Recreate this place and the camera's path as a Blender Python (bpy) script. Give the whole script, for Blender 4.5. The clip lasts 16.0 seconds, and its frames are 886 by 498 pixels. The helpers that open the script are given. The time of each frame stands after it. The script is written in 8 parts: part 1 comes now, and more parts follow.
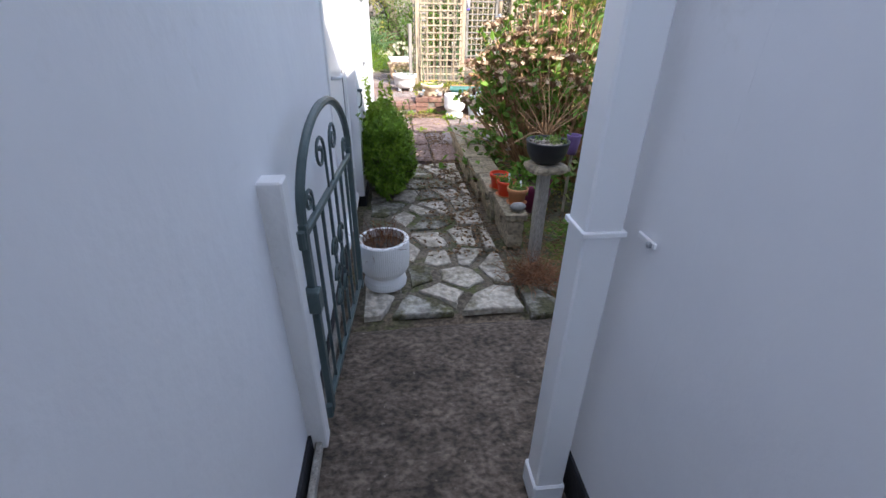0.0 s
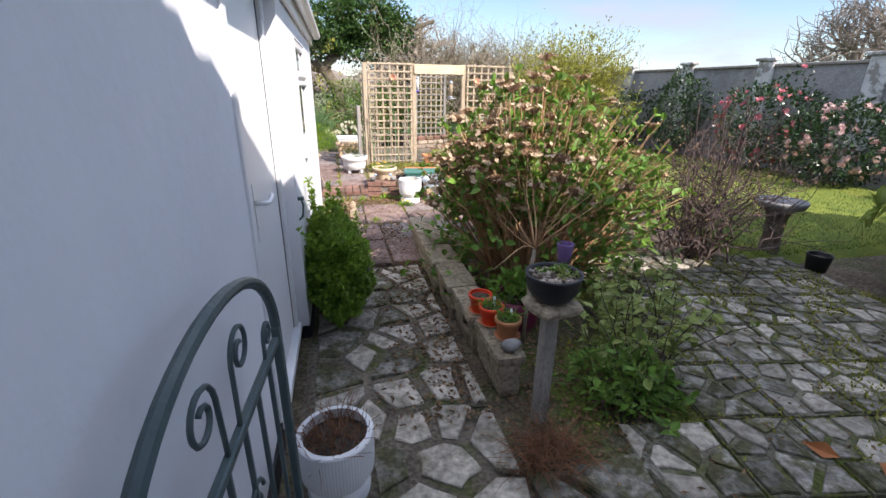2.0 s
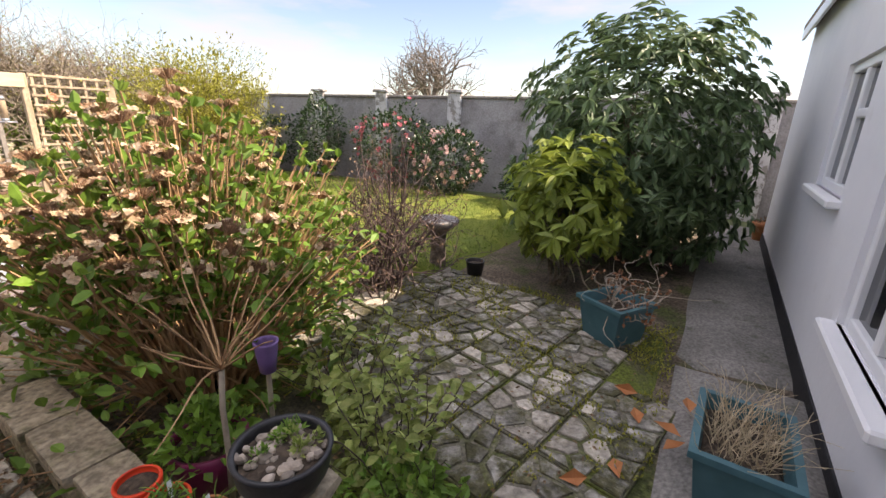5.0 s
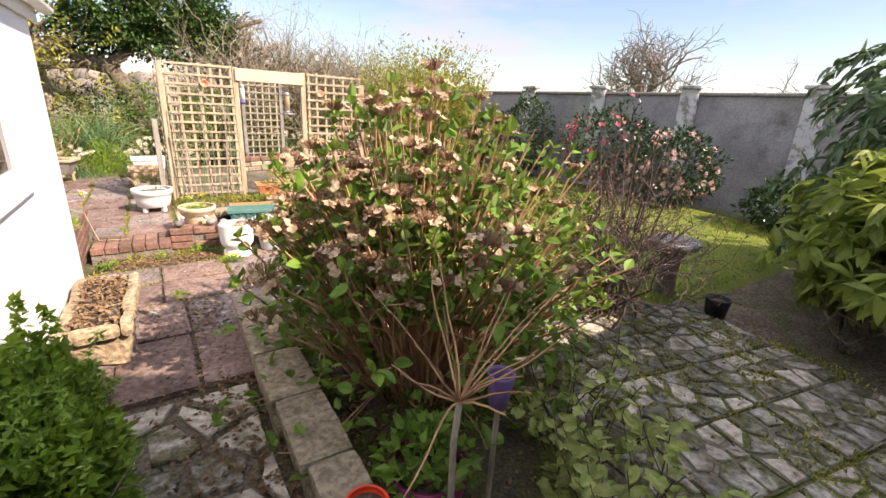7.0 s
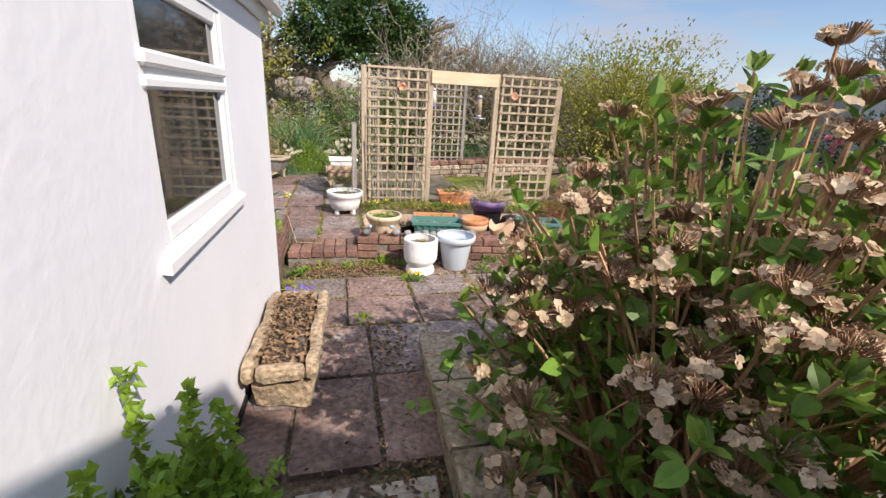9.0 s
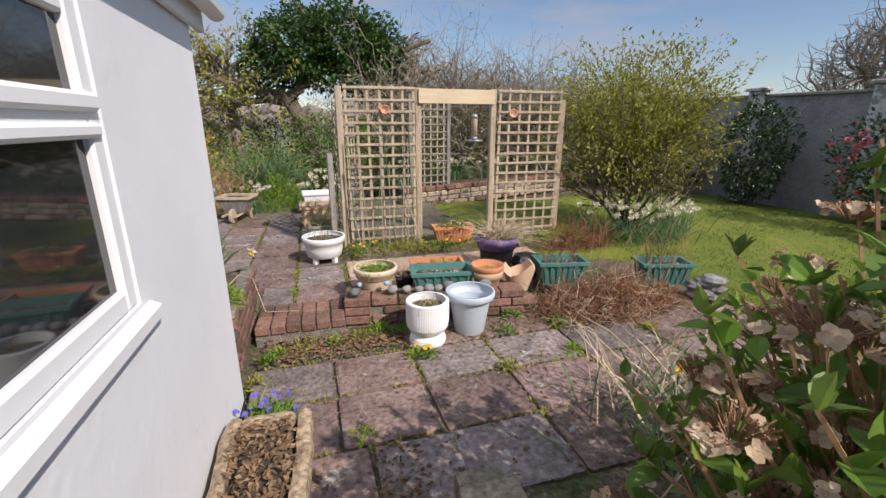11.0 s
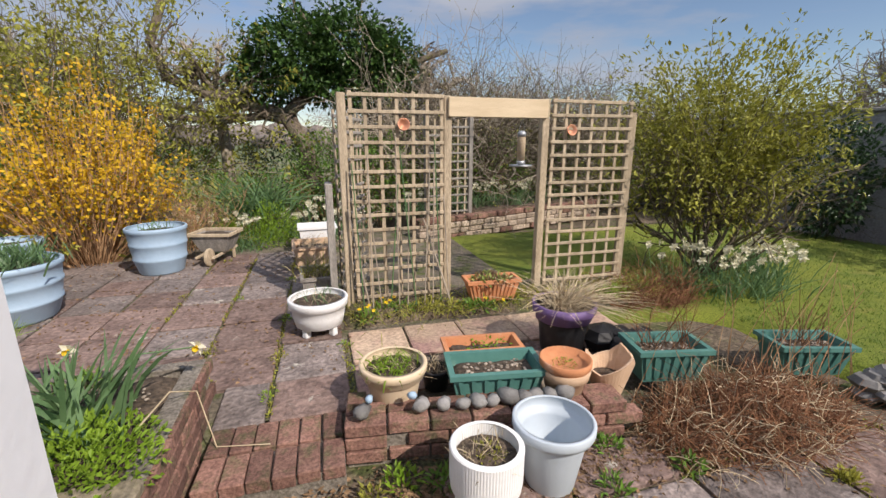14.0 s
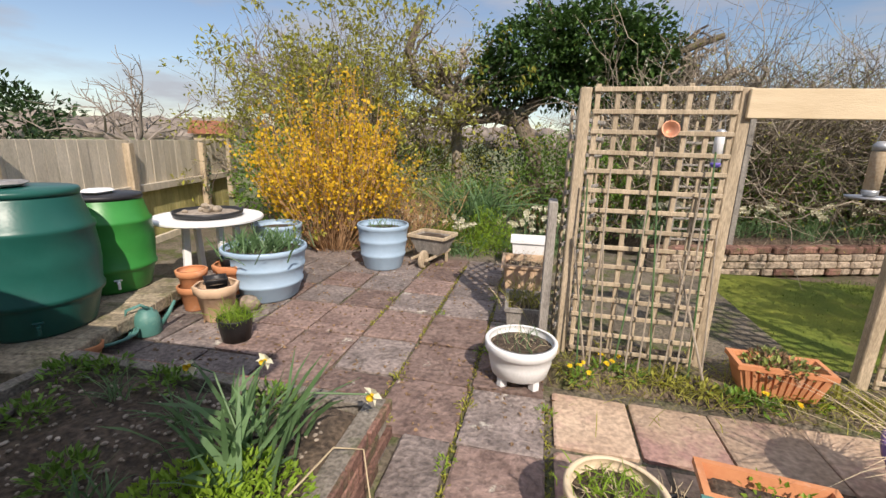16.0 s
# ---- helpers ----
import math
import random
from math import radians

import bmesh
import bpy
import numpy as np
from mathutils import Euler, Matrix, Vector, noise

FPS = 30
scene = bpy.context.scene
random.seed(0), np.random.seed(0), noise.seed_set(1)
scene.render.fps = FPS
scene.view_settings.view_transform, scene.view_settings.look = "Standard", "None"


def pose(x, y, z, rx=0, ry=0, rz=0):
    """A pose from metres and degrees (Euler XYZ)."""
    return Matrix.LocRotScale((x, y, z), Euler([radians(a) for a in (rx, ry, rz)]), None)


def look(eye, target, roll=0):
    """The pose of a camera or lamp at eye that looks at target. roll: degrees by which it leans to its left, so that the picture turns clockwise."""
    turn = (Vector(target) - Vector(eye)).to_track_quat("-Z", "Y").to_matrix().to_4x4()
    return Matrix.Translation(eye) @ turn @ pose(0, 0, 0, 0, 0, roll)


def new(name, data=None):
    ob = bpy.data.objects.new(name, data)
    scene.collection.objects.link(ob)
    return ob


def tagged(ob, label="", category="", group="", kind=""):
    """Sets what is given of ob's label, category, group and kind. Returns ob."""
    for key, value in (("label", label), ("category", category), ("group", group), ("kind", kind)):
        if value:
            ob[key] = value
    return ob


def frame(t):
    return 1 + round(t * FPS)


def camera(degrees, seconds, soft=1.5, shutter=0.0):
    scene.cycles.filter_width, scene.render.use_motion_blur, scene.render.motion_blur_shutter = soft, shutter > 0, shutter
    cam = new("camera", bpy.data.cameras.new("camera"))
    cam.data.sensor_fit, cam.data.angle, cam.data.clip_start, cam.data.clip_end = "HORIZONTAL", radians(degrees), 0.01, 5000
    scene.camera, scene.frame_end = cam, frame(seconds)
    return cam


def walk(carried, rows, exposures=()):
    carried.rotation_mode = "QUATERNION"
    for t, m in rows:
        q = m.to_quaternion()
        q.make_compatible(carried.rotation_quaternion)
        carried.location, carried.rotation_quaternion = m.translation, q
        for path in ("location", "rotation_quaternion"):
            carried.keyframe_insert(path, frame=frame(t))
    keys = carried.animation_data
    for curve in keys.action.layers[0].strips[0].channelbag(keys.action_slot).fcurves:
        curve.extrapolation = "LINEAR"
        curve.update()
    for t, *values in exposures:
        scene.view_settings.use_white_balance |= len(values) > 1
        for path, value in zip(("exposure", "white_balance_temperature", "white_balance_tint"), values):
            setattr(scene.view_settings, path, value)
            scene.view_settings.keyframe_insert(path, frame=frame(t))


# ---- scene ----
cam = camera(91.9, 16.0)
PATH = [
    (0, (0.638, 0.578, 1.431), (0.865, 2.316, 0.467), 0.8),
    (0.5, (0.641, 0.743, 1.431), (0.857, 2.524, 0.546), 0.8),
    (1, (0.611, 0.959, 1.481), (0.855, 2.771, 0.67), 0.5),
    (1.5, (0.618, 1.167, 1.504), (0.933, 2.999, 0.769), -0.1),
    (2, (0.654, 1.409, 1.541), (1.115, 3.226, 0.844), 0.8),
    (2.5, (0.668, 1.648, 1.569), (1.387, 3.395, 0.911), 1.3),
    (3, (0.719, 1.804, 1.565), (1.668, 3.451, 0.945), 0.7),
    (3.5, (0.866, 1.912, 1.586), (2.014, 3.437, 0.989), 0.2),
    (4, (1.001, 1.953, 1.589), (2.404, 3.254, 1.006), 0.7),
    (4.2, (0.991, 1.991, 1.613), (2.517, 3.143, 1.027), 1.7),
    (6.3, (0.996, 2.437, 1.585), (2.667, 3.374, 1.011), 2.3),
    (6.5, (1.038, 2.519, 1.594), (2.555, 3.673, 0.989), 2.0),
    (6.7, (1.032, 2.698, 1.602), (2.402, 4.025, 1.0), 3.9),
    (7, (1.04, 2.696, 1.577), (2.119, 4.261, 0.957), 3.2),
    (7.1, (1.024, 2.755, 1.592), (2.009, 4.377, 0.958), 3.0),
    (7.5, (0.985, 2.894, 1.565), (1.684, 4.654, 0.922), 1.8),
    (8, (0.92, 3.132, 1.565), (1.484, 4.94, 0.922), 1.1),
    (8.5, (0.931, 3.376, 1.555), (1.449, 5.198, 0.914), 1.7),
    (9, (0.959, 3.627, 1.556), (1.414, 5.465, 0.914), 3.2),
    (9.5, (0.907, 3.894, 1.551), (1.329, 5.742, 0.911), 2.4),
    (9.7, (0.884, 4.009, 1.562), (1.333, 5.854, 0.933), 1.6),
    (11.8, (1.006, 4.927, 1.589), (1.606, 6.754, 1.041), 0.3),
    (12, (1.018, 5.021, 1.582), (1.633, 6.844, 1.035), 0.3),
    (12.5, (1.078, 5.212, 1.583), (1.704, 7.033, 1.042), 0.8),
    (13, (1.087, 5.415, 1.594), (1.718, 7.237, 1.064), 0.9),
    (13.5, (1.051, 5.718, 1.608), (1.687, 7.552, 1.127), 0.5),
    (14, (1.063, 5.961, 1.588), (1.601, 7.826, 1.106), 0.1),
    (14.5, (1.095, 6.203, 1.601), (1.452, 8.111, 1.119), -0.0),
    (15, (1.056, 6.394, 1.611), (1.205, 8.327, 1.122), -0.0),
    (15.5, (1.013, 6.577, 1.624), (0.904, 8.512, 1.133), 0.1),
    (16, (1.031, 6.704, 1.624), (0.619, 8.6, 1.139), 1.6),
]
walk(cam, [(t, look(eye, target, roll)) for t, eye, target, roll in PATH],
     [(0.0, 1.32, 6200, 15), (1.0, 1.02, 6000, 15), (2.5, 0.8, 6400, 18), (3.5, 0.88, 6600, 20), (4.0, 1.02, 7000, 21), (6.5, 1.12, 7700, 23), (8.0, 0.5, 6500, 17), (9.0, 0.36, 6500, 17), (12.0, -0.14, 6300, 16), (16.0, 0.12, 6800, 15)])

# world, sun
SUN_WAY = Vector((-0.61, 1.0, -1.02)).normalized()
SUN_EL = math.asin(-SUN_WAY.z)
SUN_AZ = math.atan2(-SUN_WAY.x, -SUN_WAY.y)
world = bpy.data.worlds.new("sky")
scene.world = world
world.use_nodes = True
wn, wl = world.node_tree.nodes, world.node_tree.links
sky = wn.new("ShaderNodeTexSky")
sky.sky_type, sky.sun_disc, sky.sun_elevation, sky.sun_rotation = "NISHITA", False, SUN_EL, SUN_AZ
sky.air_density, sky.dust_density, sky.ozone_density = 1.0, 0.2, 2.0
wco = wn.new("ShaderNodeTexCoord")
wmap = wn.new("ShaderNodeMapping")
wmap.inputs["Scale"].default_value = (1.0, 1.0, 4.2)
wmap.inputs["Location"].default_value = (0.35, 0.2, 0.1)
wl.new(wco.outputs["Generated"], wmap.inputs["Vector"])
cloud = wn.new("ShaderNodeTexNoise")
cloud.inputs["Scale"].default_value, cloud.inputs["Detail"].default_value, cloud.inputs["Roughness"].default_value = 2.1, 9, 0.55
wl.new(wmap.outputs["Vector"], cloud.inputs["Vector"])
cramp = wn.new("ShaderNodeValToRGB")
cramp.color_ramp.elements[0].position, cramp.color_ramp.elements[1].position = 0.46, 0.62
cramp.color_ramp.elements[0].color, cramp.color_ramp.elements[1].color = (0, 0, 0, 1), (0.85, 0.85, 0.85, 1)
wl.new(cloud.outputs["Fac"], cramp.inputs["Fac"])
wmix = wn.new("ShaderNodeMix")
wmix.data_type = "RGBA"
# clouds high overhead, out of view, are brightened to add fill in the shade
whigh, wsep = wn.new("ShaderNodeMapRange"), wn.new("ShaderNodeSeparateXYZ")
wl.new(wco.outputs["Generated"], wsep.inputs[0])
wl.new(wsep.outputs["Z"], whigh.inputs["Value"])
whigh.inputs["From Min"].default_value, whigh.inputs["From Max"].default_value = 0.25, 0.75
whigh.inputs["To Min"].default_value, whigh.inputs["To Max"].default_value = 0.86, 3.0
wbright = wn.new("ShaderNodeVectorMath")
wbright.operation = "SCALE"
wbright.inputs[0].default_value = (4.5, 4.8, 5.4)
wl.new(whigh.outputs[0], wbright.inputs["Scale"])
wl.new(wbright.outputs[0], wmix.inputs[7])
wl.new(cramp.outputs["Color"], wmix.inputs[0])
wl.new(sky.outputs["Color"], wmix.inputs[6])
wl.new(wmix.outputs[2], wn["Background"].inputs["Color"])
wn["Background"].inputs["Strength"].default_value = 0.11
sun = new("sun", bpy.data.lights.new("sun", "SUN"))
sun.data.energy, sun.data.angle, sun.data.color = 5.0, radians(0.55), (1.0, 0.93, 0.82)
sun.matrix_world = look((0, 0, 0), SUN_WAY)
sun.location = (6, -10, 9)


# materials
def mat(name, c1, c2=None, scale=6.0, rough=0.85, bump=0.25, bscale=70.0, metal=0.0, vary=0.0, spot=None, spot_scale=3.0, spot_at=(0.56, 0.66), leaf=0.0, island=0.0, stretch=(1, 1, 1), spec=0.4, speck=0.0):
    m = bpy.data.materials.new(name)
    m.use_nodes = True
    n, l = m.node_tree.nodes, m.node_tree.links
    b = n["Principled BSDF"]
    co, info, add = n.new("ShaderNodeTexCoord"), n.new("ShaderNodeObjectInfo"), n.new("ShaderNodeVectorMath")
    mul = n.new("ShaderNodeMath")
    mul.operation, mul.inputs[1].default_value = "MULTIPLY", 37.0
    l.new(info.outputs["Random"], mul.inputs[0])
    l.new(co.outputs["Object"], add.inputs[0])
    l.new(mul.outputs[0], add.inputs[1])
    mp = n.new("ShaderNodeMapping")
    mp.inputs["Scale"].default_value = stretch
    l.new(add.outputs[0], mp.inputs["Vector"])
    n1 = n.new("ShaderNodeTexNoise")
    n1.inputs["Scale"].default_value, n1.inputs["Detail"].default_value, n1.inputs["Roughness"].default_value = scale, 7, 0.62
    l.new(mp.outputs[0], n1.inputs["Vector"])
    ramp = n.new("ShaderNodeValToRGB")
    ramp.color_ramp.elements[0].position, ramp.color_ramp.elements[1].position = 0.32, 0.68
    ramp.color_ramp.elements[0].color = (*c1, 1)
    ramp.color_ramp.elements[1].color = (*(c2 or c1), 1)
    l.new(n1.outputs["Fac"], ramp.inputs["Fac"])
    out = ramp.outputs["Color"]
    n2 = n.new("ShaderNodeTexNoise")
    n2.inputs["Scale"].default_value, n2.inputs["Detail"].default_value = bscale, 5
    l.new(mp.outputs[0], n2.inputs["Vector"])
    if spot:
        n3 = n.new("ShaderNodeTexNoise")
        n3.inputs["Scale"].default_value, n3.inputs["Detail"].default_value, n3.inputs["Roughness"].default_value = spot_scale, 8, 0.7
        l.new(add.outputs[0], n3.inputs["Vector"])
        r3 = n.new("ShaderNodeValToRGB")
        r3.color_ramp.elements[0].position, r3.color_ramp.elements[1].position = spot_at
        l.new(n3.outputs["Fac"], r3.inputs["Fac"])
        mx = n.new("ShaderNodeMix")
        mx.data_type = "RGBA"
        mx.inputs[7].default_value = (*spot, 1)
        l.new(r3.outputs["Color"], mx.inputs[0])
        l.new(out, mx.inputs[6])
        out = mx.outputs[2]
    if vary or island:
        hs, ma = n.new("ShaderNodeHueSaturation"), n.new("ShaderNodeMapRange")
        if island:
            geo = n.new("ShaderNodeNewGeometry")
            l.new(geo.outputs["Random Per Island"], ma.inputs["Value"])
        else:
            l.new(info.outputs["Random"], ma.inputs["Value"])
        k = island or vary
        ma.inputs["To Min"].default_value, ma.inputs["To Max"].default_value = 1 - k, 1 + k
        l.new(ma.outputs[0], hs.inputs["Value"])
        l.new(out, hs.inputs["Color"])
        out = hs.outputs["Color"]
    if speck:
        hs2, ma2 = n.new("ShaderNodeHueSaturation"), n.new("ShaderNodeMapRange")
        l.new(n2.outputs["Fac"], ma2.inputs["Value"])
        ma2.inputs["From Min"].default_value, ma2.inputs["From Max"].default_value = 0.34, 0.66
        ma2.inputs["To Min"].default_value, ma2.inputs["To Max"].default_value = 1 - speck, 1 + speck
        l.new(ma2.outputs[0], hs2.inputs["Value"])
        l.new(out, hs2.inputs["Color"])
        out = hs2.outputs["Color"]
    l.new(out, b.inputs["Base Color"])
    b.inputs["Roughness"].default_value, b.inputs["Metallic"].default_value = rough, metal
    b.inputs["Specular IOR Level"].default_value = spec
    if bump:
        bp = n.new("ShaderNodeBump")
        bp.inputs["Strength"].default_value, bp.inputs["Distance"].default_value = bump, 0.6 / bscale
        l.new(n2.outputs["Fac"], bp.inputs["Height"])
        l.new(bp.outputs[0], b.inputs["Normal"])
    if leaf:
        tr, ms = n.new("ShaderNodeBsdfTranslucent"), n.new("ShaderNodeMixShader")
        ms.inputs[0].default_value = leaf
        l.new(out, tr.inputs["Color"])
        l.new(b.outputs[0], ms.inputs[1])
        l.new(tr.outputs[0], ms.inputs[2])
        l.new(ms.outputs[0], n["Material Output"].inputs["Surface"])
    return m


RENDER = mat("white_render", (0.74, 0.74, 0.76), (0.81, 0.81, 0.82), 1.2, 0.75, 0.09, 20, spot=(0.66, 0.65, 0.63), spot_scale=2.2, spot_at=(0.62, 0.8))
UPVC = mat("white_plastic", (0.8, 0.8, 0.8), (0.83, 0.83, 0.83), 2, 0.35, 0.03, 20)
PAINTED = mat("white_painted_timber", (0.74, 0.73, 0.71), (0.8, 0.79, 0.78), 5, 0.5, 0.2, 30, spot=(0.5, 0.47, 0.42), spot_scale=9, spot_at=(0.66, 0.76))
IRON = mat("green_grey_painted_iron", (0.055, 0.085, 0.085), (0.085, 0.115, 0.115), 9, 0.42, 0.25, 90, spot=(0.16, 0.17, 0.15), spot_scale=14, spot_at=(0.64, 0.75))
BLACKP = mat("black_plastic", (0.012, 0.012, 0.014), (0.03, 0.03, 0.032), 7, 0.45, 0.15, 60)
BITUMEN = mat("black_bitumen_paint", (0.01, 0.01, 0.012), (0.02, 0.02, 0.024), 8, 0.6, 0.3, 60)
CONCRETE = mat("worn_concrete", (0.05, 0.04, 0.03), (0.16, 0.125, 0.095), 7, 0.95, 1.0, 34, spot=(0.27, 0.23, 0.185), spot_scale=38, spot_at=(0.62, 0.7), stretch=(1.0, 1.3, 1), speck=0.5)
PATHCON = mat("grey_concrete_path", (0.15, 0.14, 0.125), (0.26, 0.245, 0.22), 2.0, 0.9, 0.5, 50, spot=(0.08, 0.085, 0.05), spot_scale=3, spot_at=(0.56, 0.7), speck=0.3)
STONE = mat("pale_paving_stone", (0.3, 0.265, 0.215), (0.5, 0.455, 0.38), 4.5, 0.85, 0.8, 28, vary=0.3, spot=(0.12, 0.105, 0.06), spot_scale=5, spot_at=(0.5, 0.68), speck=0.32)
SLATE = mat("grey_paving_stone", (0.16, 0.15, 0.125), (0.38, 0.36, 0.315), 9, 0.9, 0.9, 26, vary=0.35, spot=(0.09, 0.085, 0.04), spot_scale=6, spot_at=(0.41, 0.55), speck=0.35)
JOINT = mat("mossy_mortar", (0.085, 0.07, 0.05), (0.19, 0.16, 0.12), 3.5, 0.95, 0.8, 45, spot=(0.07, 0.085, 0.02), spot_scale=3.2, spot_at=(0.5, 0.62), speck=0.4)
PATIOJ = mat("gritty_patio_mortar", (0.1, 0.09, 0.065), (0.22, 0.2, 0.155), 5, 0.95, 0.8, 45, spot=(0.08, 0.095, 0.02), spot_scale=3.2, spot_at=(0.46, 0.6), speck=0.4)
MOSSJ = mat("moss_and_grit", (0.06, 0.055, 0.035), (0.12, 0.1, 0.07), 4, 0.95, 0.9, 60, spot=(0.1, 0.125, 0.018), spot_scale=2.6, spot_at=(0.42, 0.56), speck=0.45)
FLAG = mat("red_grey_flagstone", (0.14, 0.092, 0.078), (0.27, 0.19, 0.16), 5.0, 0.88, 0.9, 30, vary=0.28, spot=(0.4, 0.36, 0.3), spot_scale=6.5, spot_at=(0.62, 0.67), speck=0.34)
FLAGG = mat("grey_flagstone", (0.13, 0.105, 0.095), (0.25, 0.205, 0.185), 5.2, 0.88, 0.9, 32, vary=0.24, spot=(0.38, 0.35, 0.3), spot_scale=7, spot_at=(0.61, 0.67), speck=0.34)
SANDST = mat("sandstone_slab", (0.34, 0.24, 0.17), (0.48, 0.36, 0.26), 2.4, 0.85, 0.35, 36, vary=0.2, spot=(0.33, 0.2, 0.17), spot_scale=1.8, spot_at=(0.48, 0.62), speck=0.25)
SOIL = mat("garden_soil", (0.045, 0.033, 0.023), (0.11, 0.08, 0.056), 9, 0.97, 1.0, 38, spot=(0.16, 0.12, 0.085), spot_scale=22, spot_at=(0.6, 0.7), speck=0.5)
BRICK = mat("old_red_brick", (0.15, 0.075, 0.058), (0.26, 0.145, 0.11), 14, 0.92, 0.7, 70, vary=0.3, spot=(0.1, 0.095, 0.045), spot_scale=9, spot_at=(0.5, 0.66), speck=0.35)
MORTAR = mat("old_mortar", (0.14, 0.12, 0.1), (0.25, 0.22, 0.18), 9, 0.95, 0.7, 60, spot=(0.07, 0.075, 0.03), spot_scale=6, spot_at=(0.54, 0.66), speck=0.35)
WALLSTONE = mat("lichened_concrete_block", (0.2, 0.165, 0.115), (0.36, 0.3, 0.21), 5, 0.92, 0.7, 36, vary=0.15, spot=(0.12, 0.12, 0.05), spot_scale=4, spot_at=(0.52, 0.68), speck=0.35)
RUBBLE = mat("rubble_stone", (0.26, 0.2, 0.15), (0.42, 0.34, 0.26), 5, 0.92, 0.7, 30, vary=0.3, speck=0.35)
TROUGHM = mat("weathered_sandstone", (0.26, 0.19, 0.12), (0.42, 0.32, 0.205), 5, 0.92, 0.6, 40, spot=(0.2, 0.17, 0.11), spot_scale=8, spot_at=(0.54, 0.68), speck=0.4)
TIMBER = mat("weathered_softwood", (0.32, 0.25, 0.165), (0.52, 0.42, 0.295), 5, 0.85, 0.35, 60, vary=0.14, stretch=(3, 3, 0.5), speck=0.22)
NEWWOOD = mat("pale_new_timber", (0.56, 0.43, 0.27), (0.7, 0.56, 0.37), 4, 0.7, 0.2, 50, stretch=(0.6, 3, 4), spot=(0.33, 0.2, 0.1), spot_scale=9, spot_at=(0.7, 0.74))
GREYWOOD = mat("grey_weathered_timber", (0.2, 0.18, 0.16), (0.36, 0.33, 0.29), 6, 0.9, 0.4, 60, vary=0.15, stretch=(3, 3, 0.5), speck=0.25)
FENCEW = mat("bleached_fence_board", (0.5, 0.44, 0.34), (0.66, 0.58, 0.46), 4, 0.88, 0.35, 55, vary=0.12, stretch=(3, 3, 0.5), speck=0.15)
FENCEM = mat("mossy_fence_board", (0.36, 0.33, 0.12), (0.52, 0.45, 0.2), 4, 0.9, 0.35, 55, vary=0.12, stretch=(3, 3, 0.5), speck=0.15)
BLOCKW = mat("grey_rendered_wall", (0.27, 0.255, 0.25), (0.4, 0.385, 0.375), 1.6, 0.9, 0.5, 30, spot=(0.17, 0.16, 0.14), spot_scale=1.3, spot_at=(0.52, 0.72), speck=0.15)
PIERM = mat("flaking_white_pier", (0.55, 0.54, 0.52), (0.68, 0.67, 0.65), 4, 0.9, 0.6, 30, spot=(0.3, 0.28, 0.25), spot_scale=6, spot_at=(0.5, 0.56))
TERRA = mat("terracotta", (0.46, 0.18, 0.08), (0.58, 0.26, 0.12), 6, 0.85, 0.2, 70, vary=0.12, spot=(0.55, 0.36, 0.25), spot_scale=7, spot_at=(0.56, 0.74))
ORANGEP = mat("orange_plastic", (0.72, 0.05, 0.016), (0.8, 0.075, 0.024), 5, 0.42, 0.05, 40)
PALETERRA = mat("pale_terracotta", (0.52, 0.34, 0.21), (0.62, 0.44, 0.3), 6, 0.88, 0.25, 60, vary=0.1, spot=(0.36, 0.24, 0.16), spot_scale=6, spot_at=(0.58, 0.74))
CREAM = mat("cream_glazed_pot", (0.62, 0.48, 0.32), (0.7, 0.57, 0.4), 5, 0.6, 0.1, 60, spot=(0.4, 0.3, 0.2), spot_scale=8, spot_at=(0.62, 0.75))
WHITEPOT = mat("white_painted_pot", (0.74, 0.74, 0.73), (0.82, 0.82, 0.81), 6, 0.55, 0.2, 60, spot=(0.45, 0.43, 0.38), spot_scale=11, spot_at=(0.66, 0.76))
BLUETUB = mat("blue_grey_plastic", (0.3, 0.42, 0.54), (0.37, 0.49, 0.61), 3, 0.5, 0.08, 40, spot=(0.3, 0.34, 0.36), spot_scale=7, spot_at=(0.62, 0.78))
GREYPOT = mat("pale_grey_plastic", (0.44, 0.5, 0.55), (0.5, 0.56, 0.61), 3, 0.5, 0.06, 40)
GREENPL = mat("teal_green_plastic", (0.06, 0.175, 0.15), (0.09, 0.225, 0.195), 5, 0.5, 0.15, 50, spot=(0.16, 0.28, 0.23), spot_scale=8, spot_at=(0.58, 0.74))
TEALPL = mat("faded_teal_plastic", (0.04, 0.12, 0.14), (0.07, 0.17, 0.19), 5, 0.5, 0.1, 50, spot=(0.2, 0.3, 0.3), spot_scale=6, spot_at=(0.64, 0.76))
DKGREEN = mat("dark_green_barrel_plastic", (0.008, 0.075, 0.06), (0.014, 0.1, 0.08), 3, 0.36, 0.06, 40)
MIDGREEN = mat("bright_green_barrel_plastic", (0.025, 0.2, 0.035), (0.04, 0.25, 0.05), 3, 0.38, 0.06, 40)
PURPLE = mat("purple_plastic", (0.17, 0.1, 0.26), (0.24, 0.16, 0.34), 4, 0.5, 0.1, 50)
MAGENTA = mat("maroon_glazed_pot", (0.16, 0.015, 0.06), (0.22, 0.025, 0.09), 4, 0.35, 0.06, 50)
ROCK = mat("grey_cobble", (0.13, 0.125, 0.12), (0.28, 0.27, 0.255), 9, 0.8, 0.4, 50, vary=0.3)
GRAVEL = mat("pale_gravel", (0.16, 0.13, 0.1), (0.44, 0.37, 0.3), 20, 0.9, 0.4, 60, island=0.4)
GLASSM = mat("window_glass", (0.02, 0.022, 0.025), (0.02, 0.022, 0.025), 3, 0.04, 0.0, 10, spec=0.9)
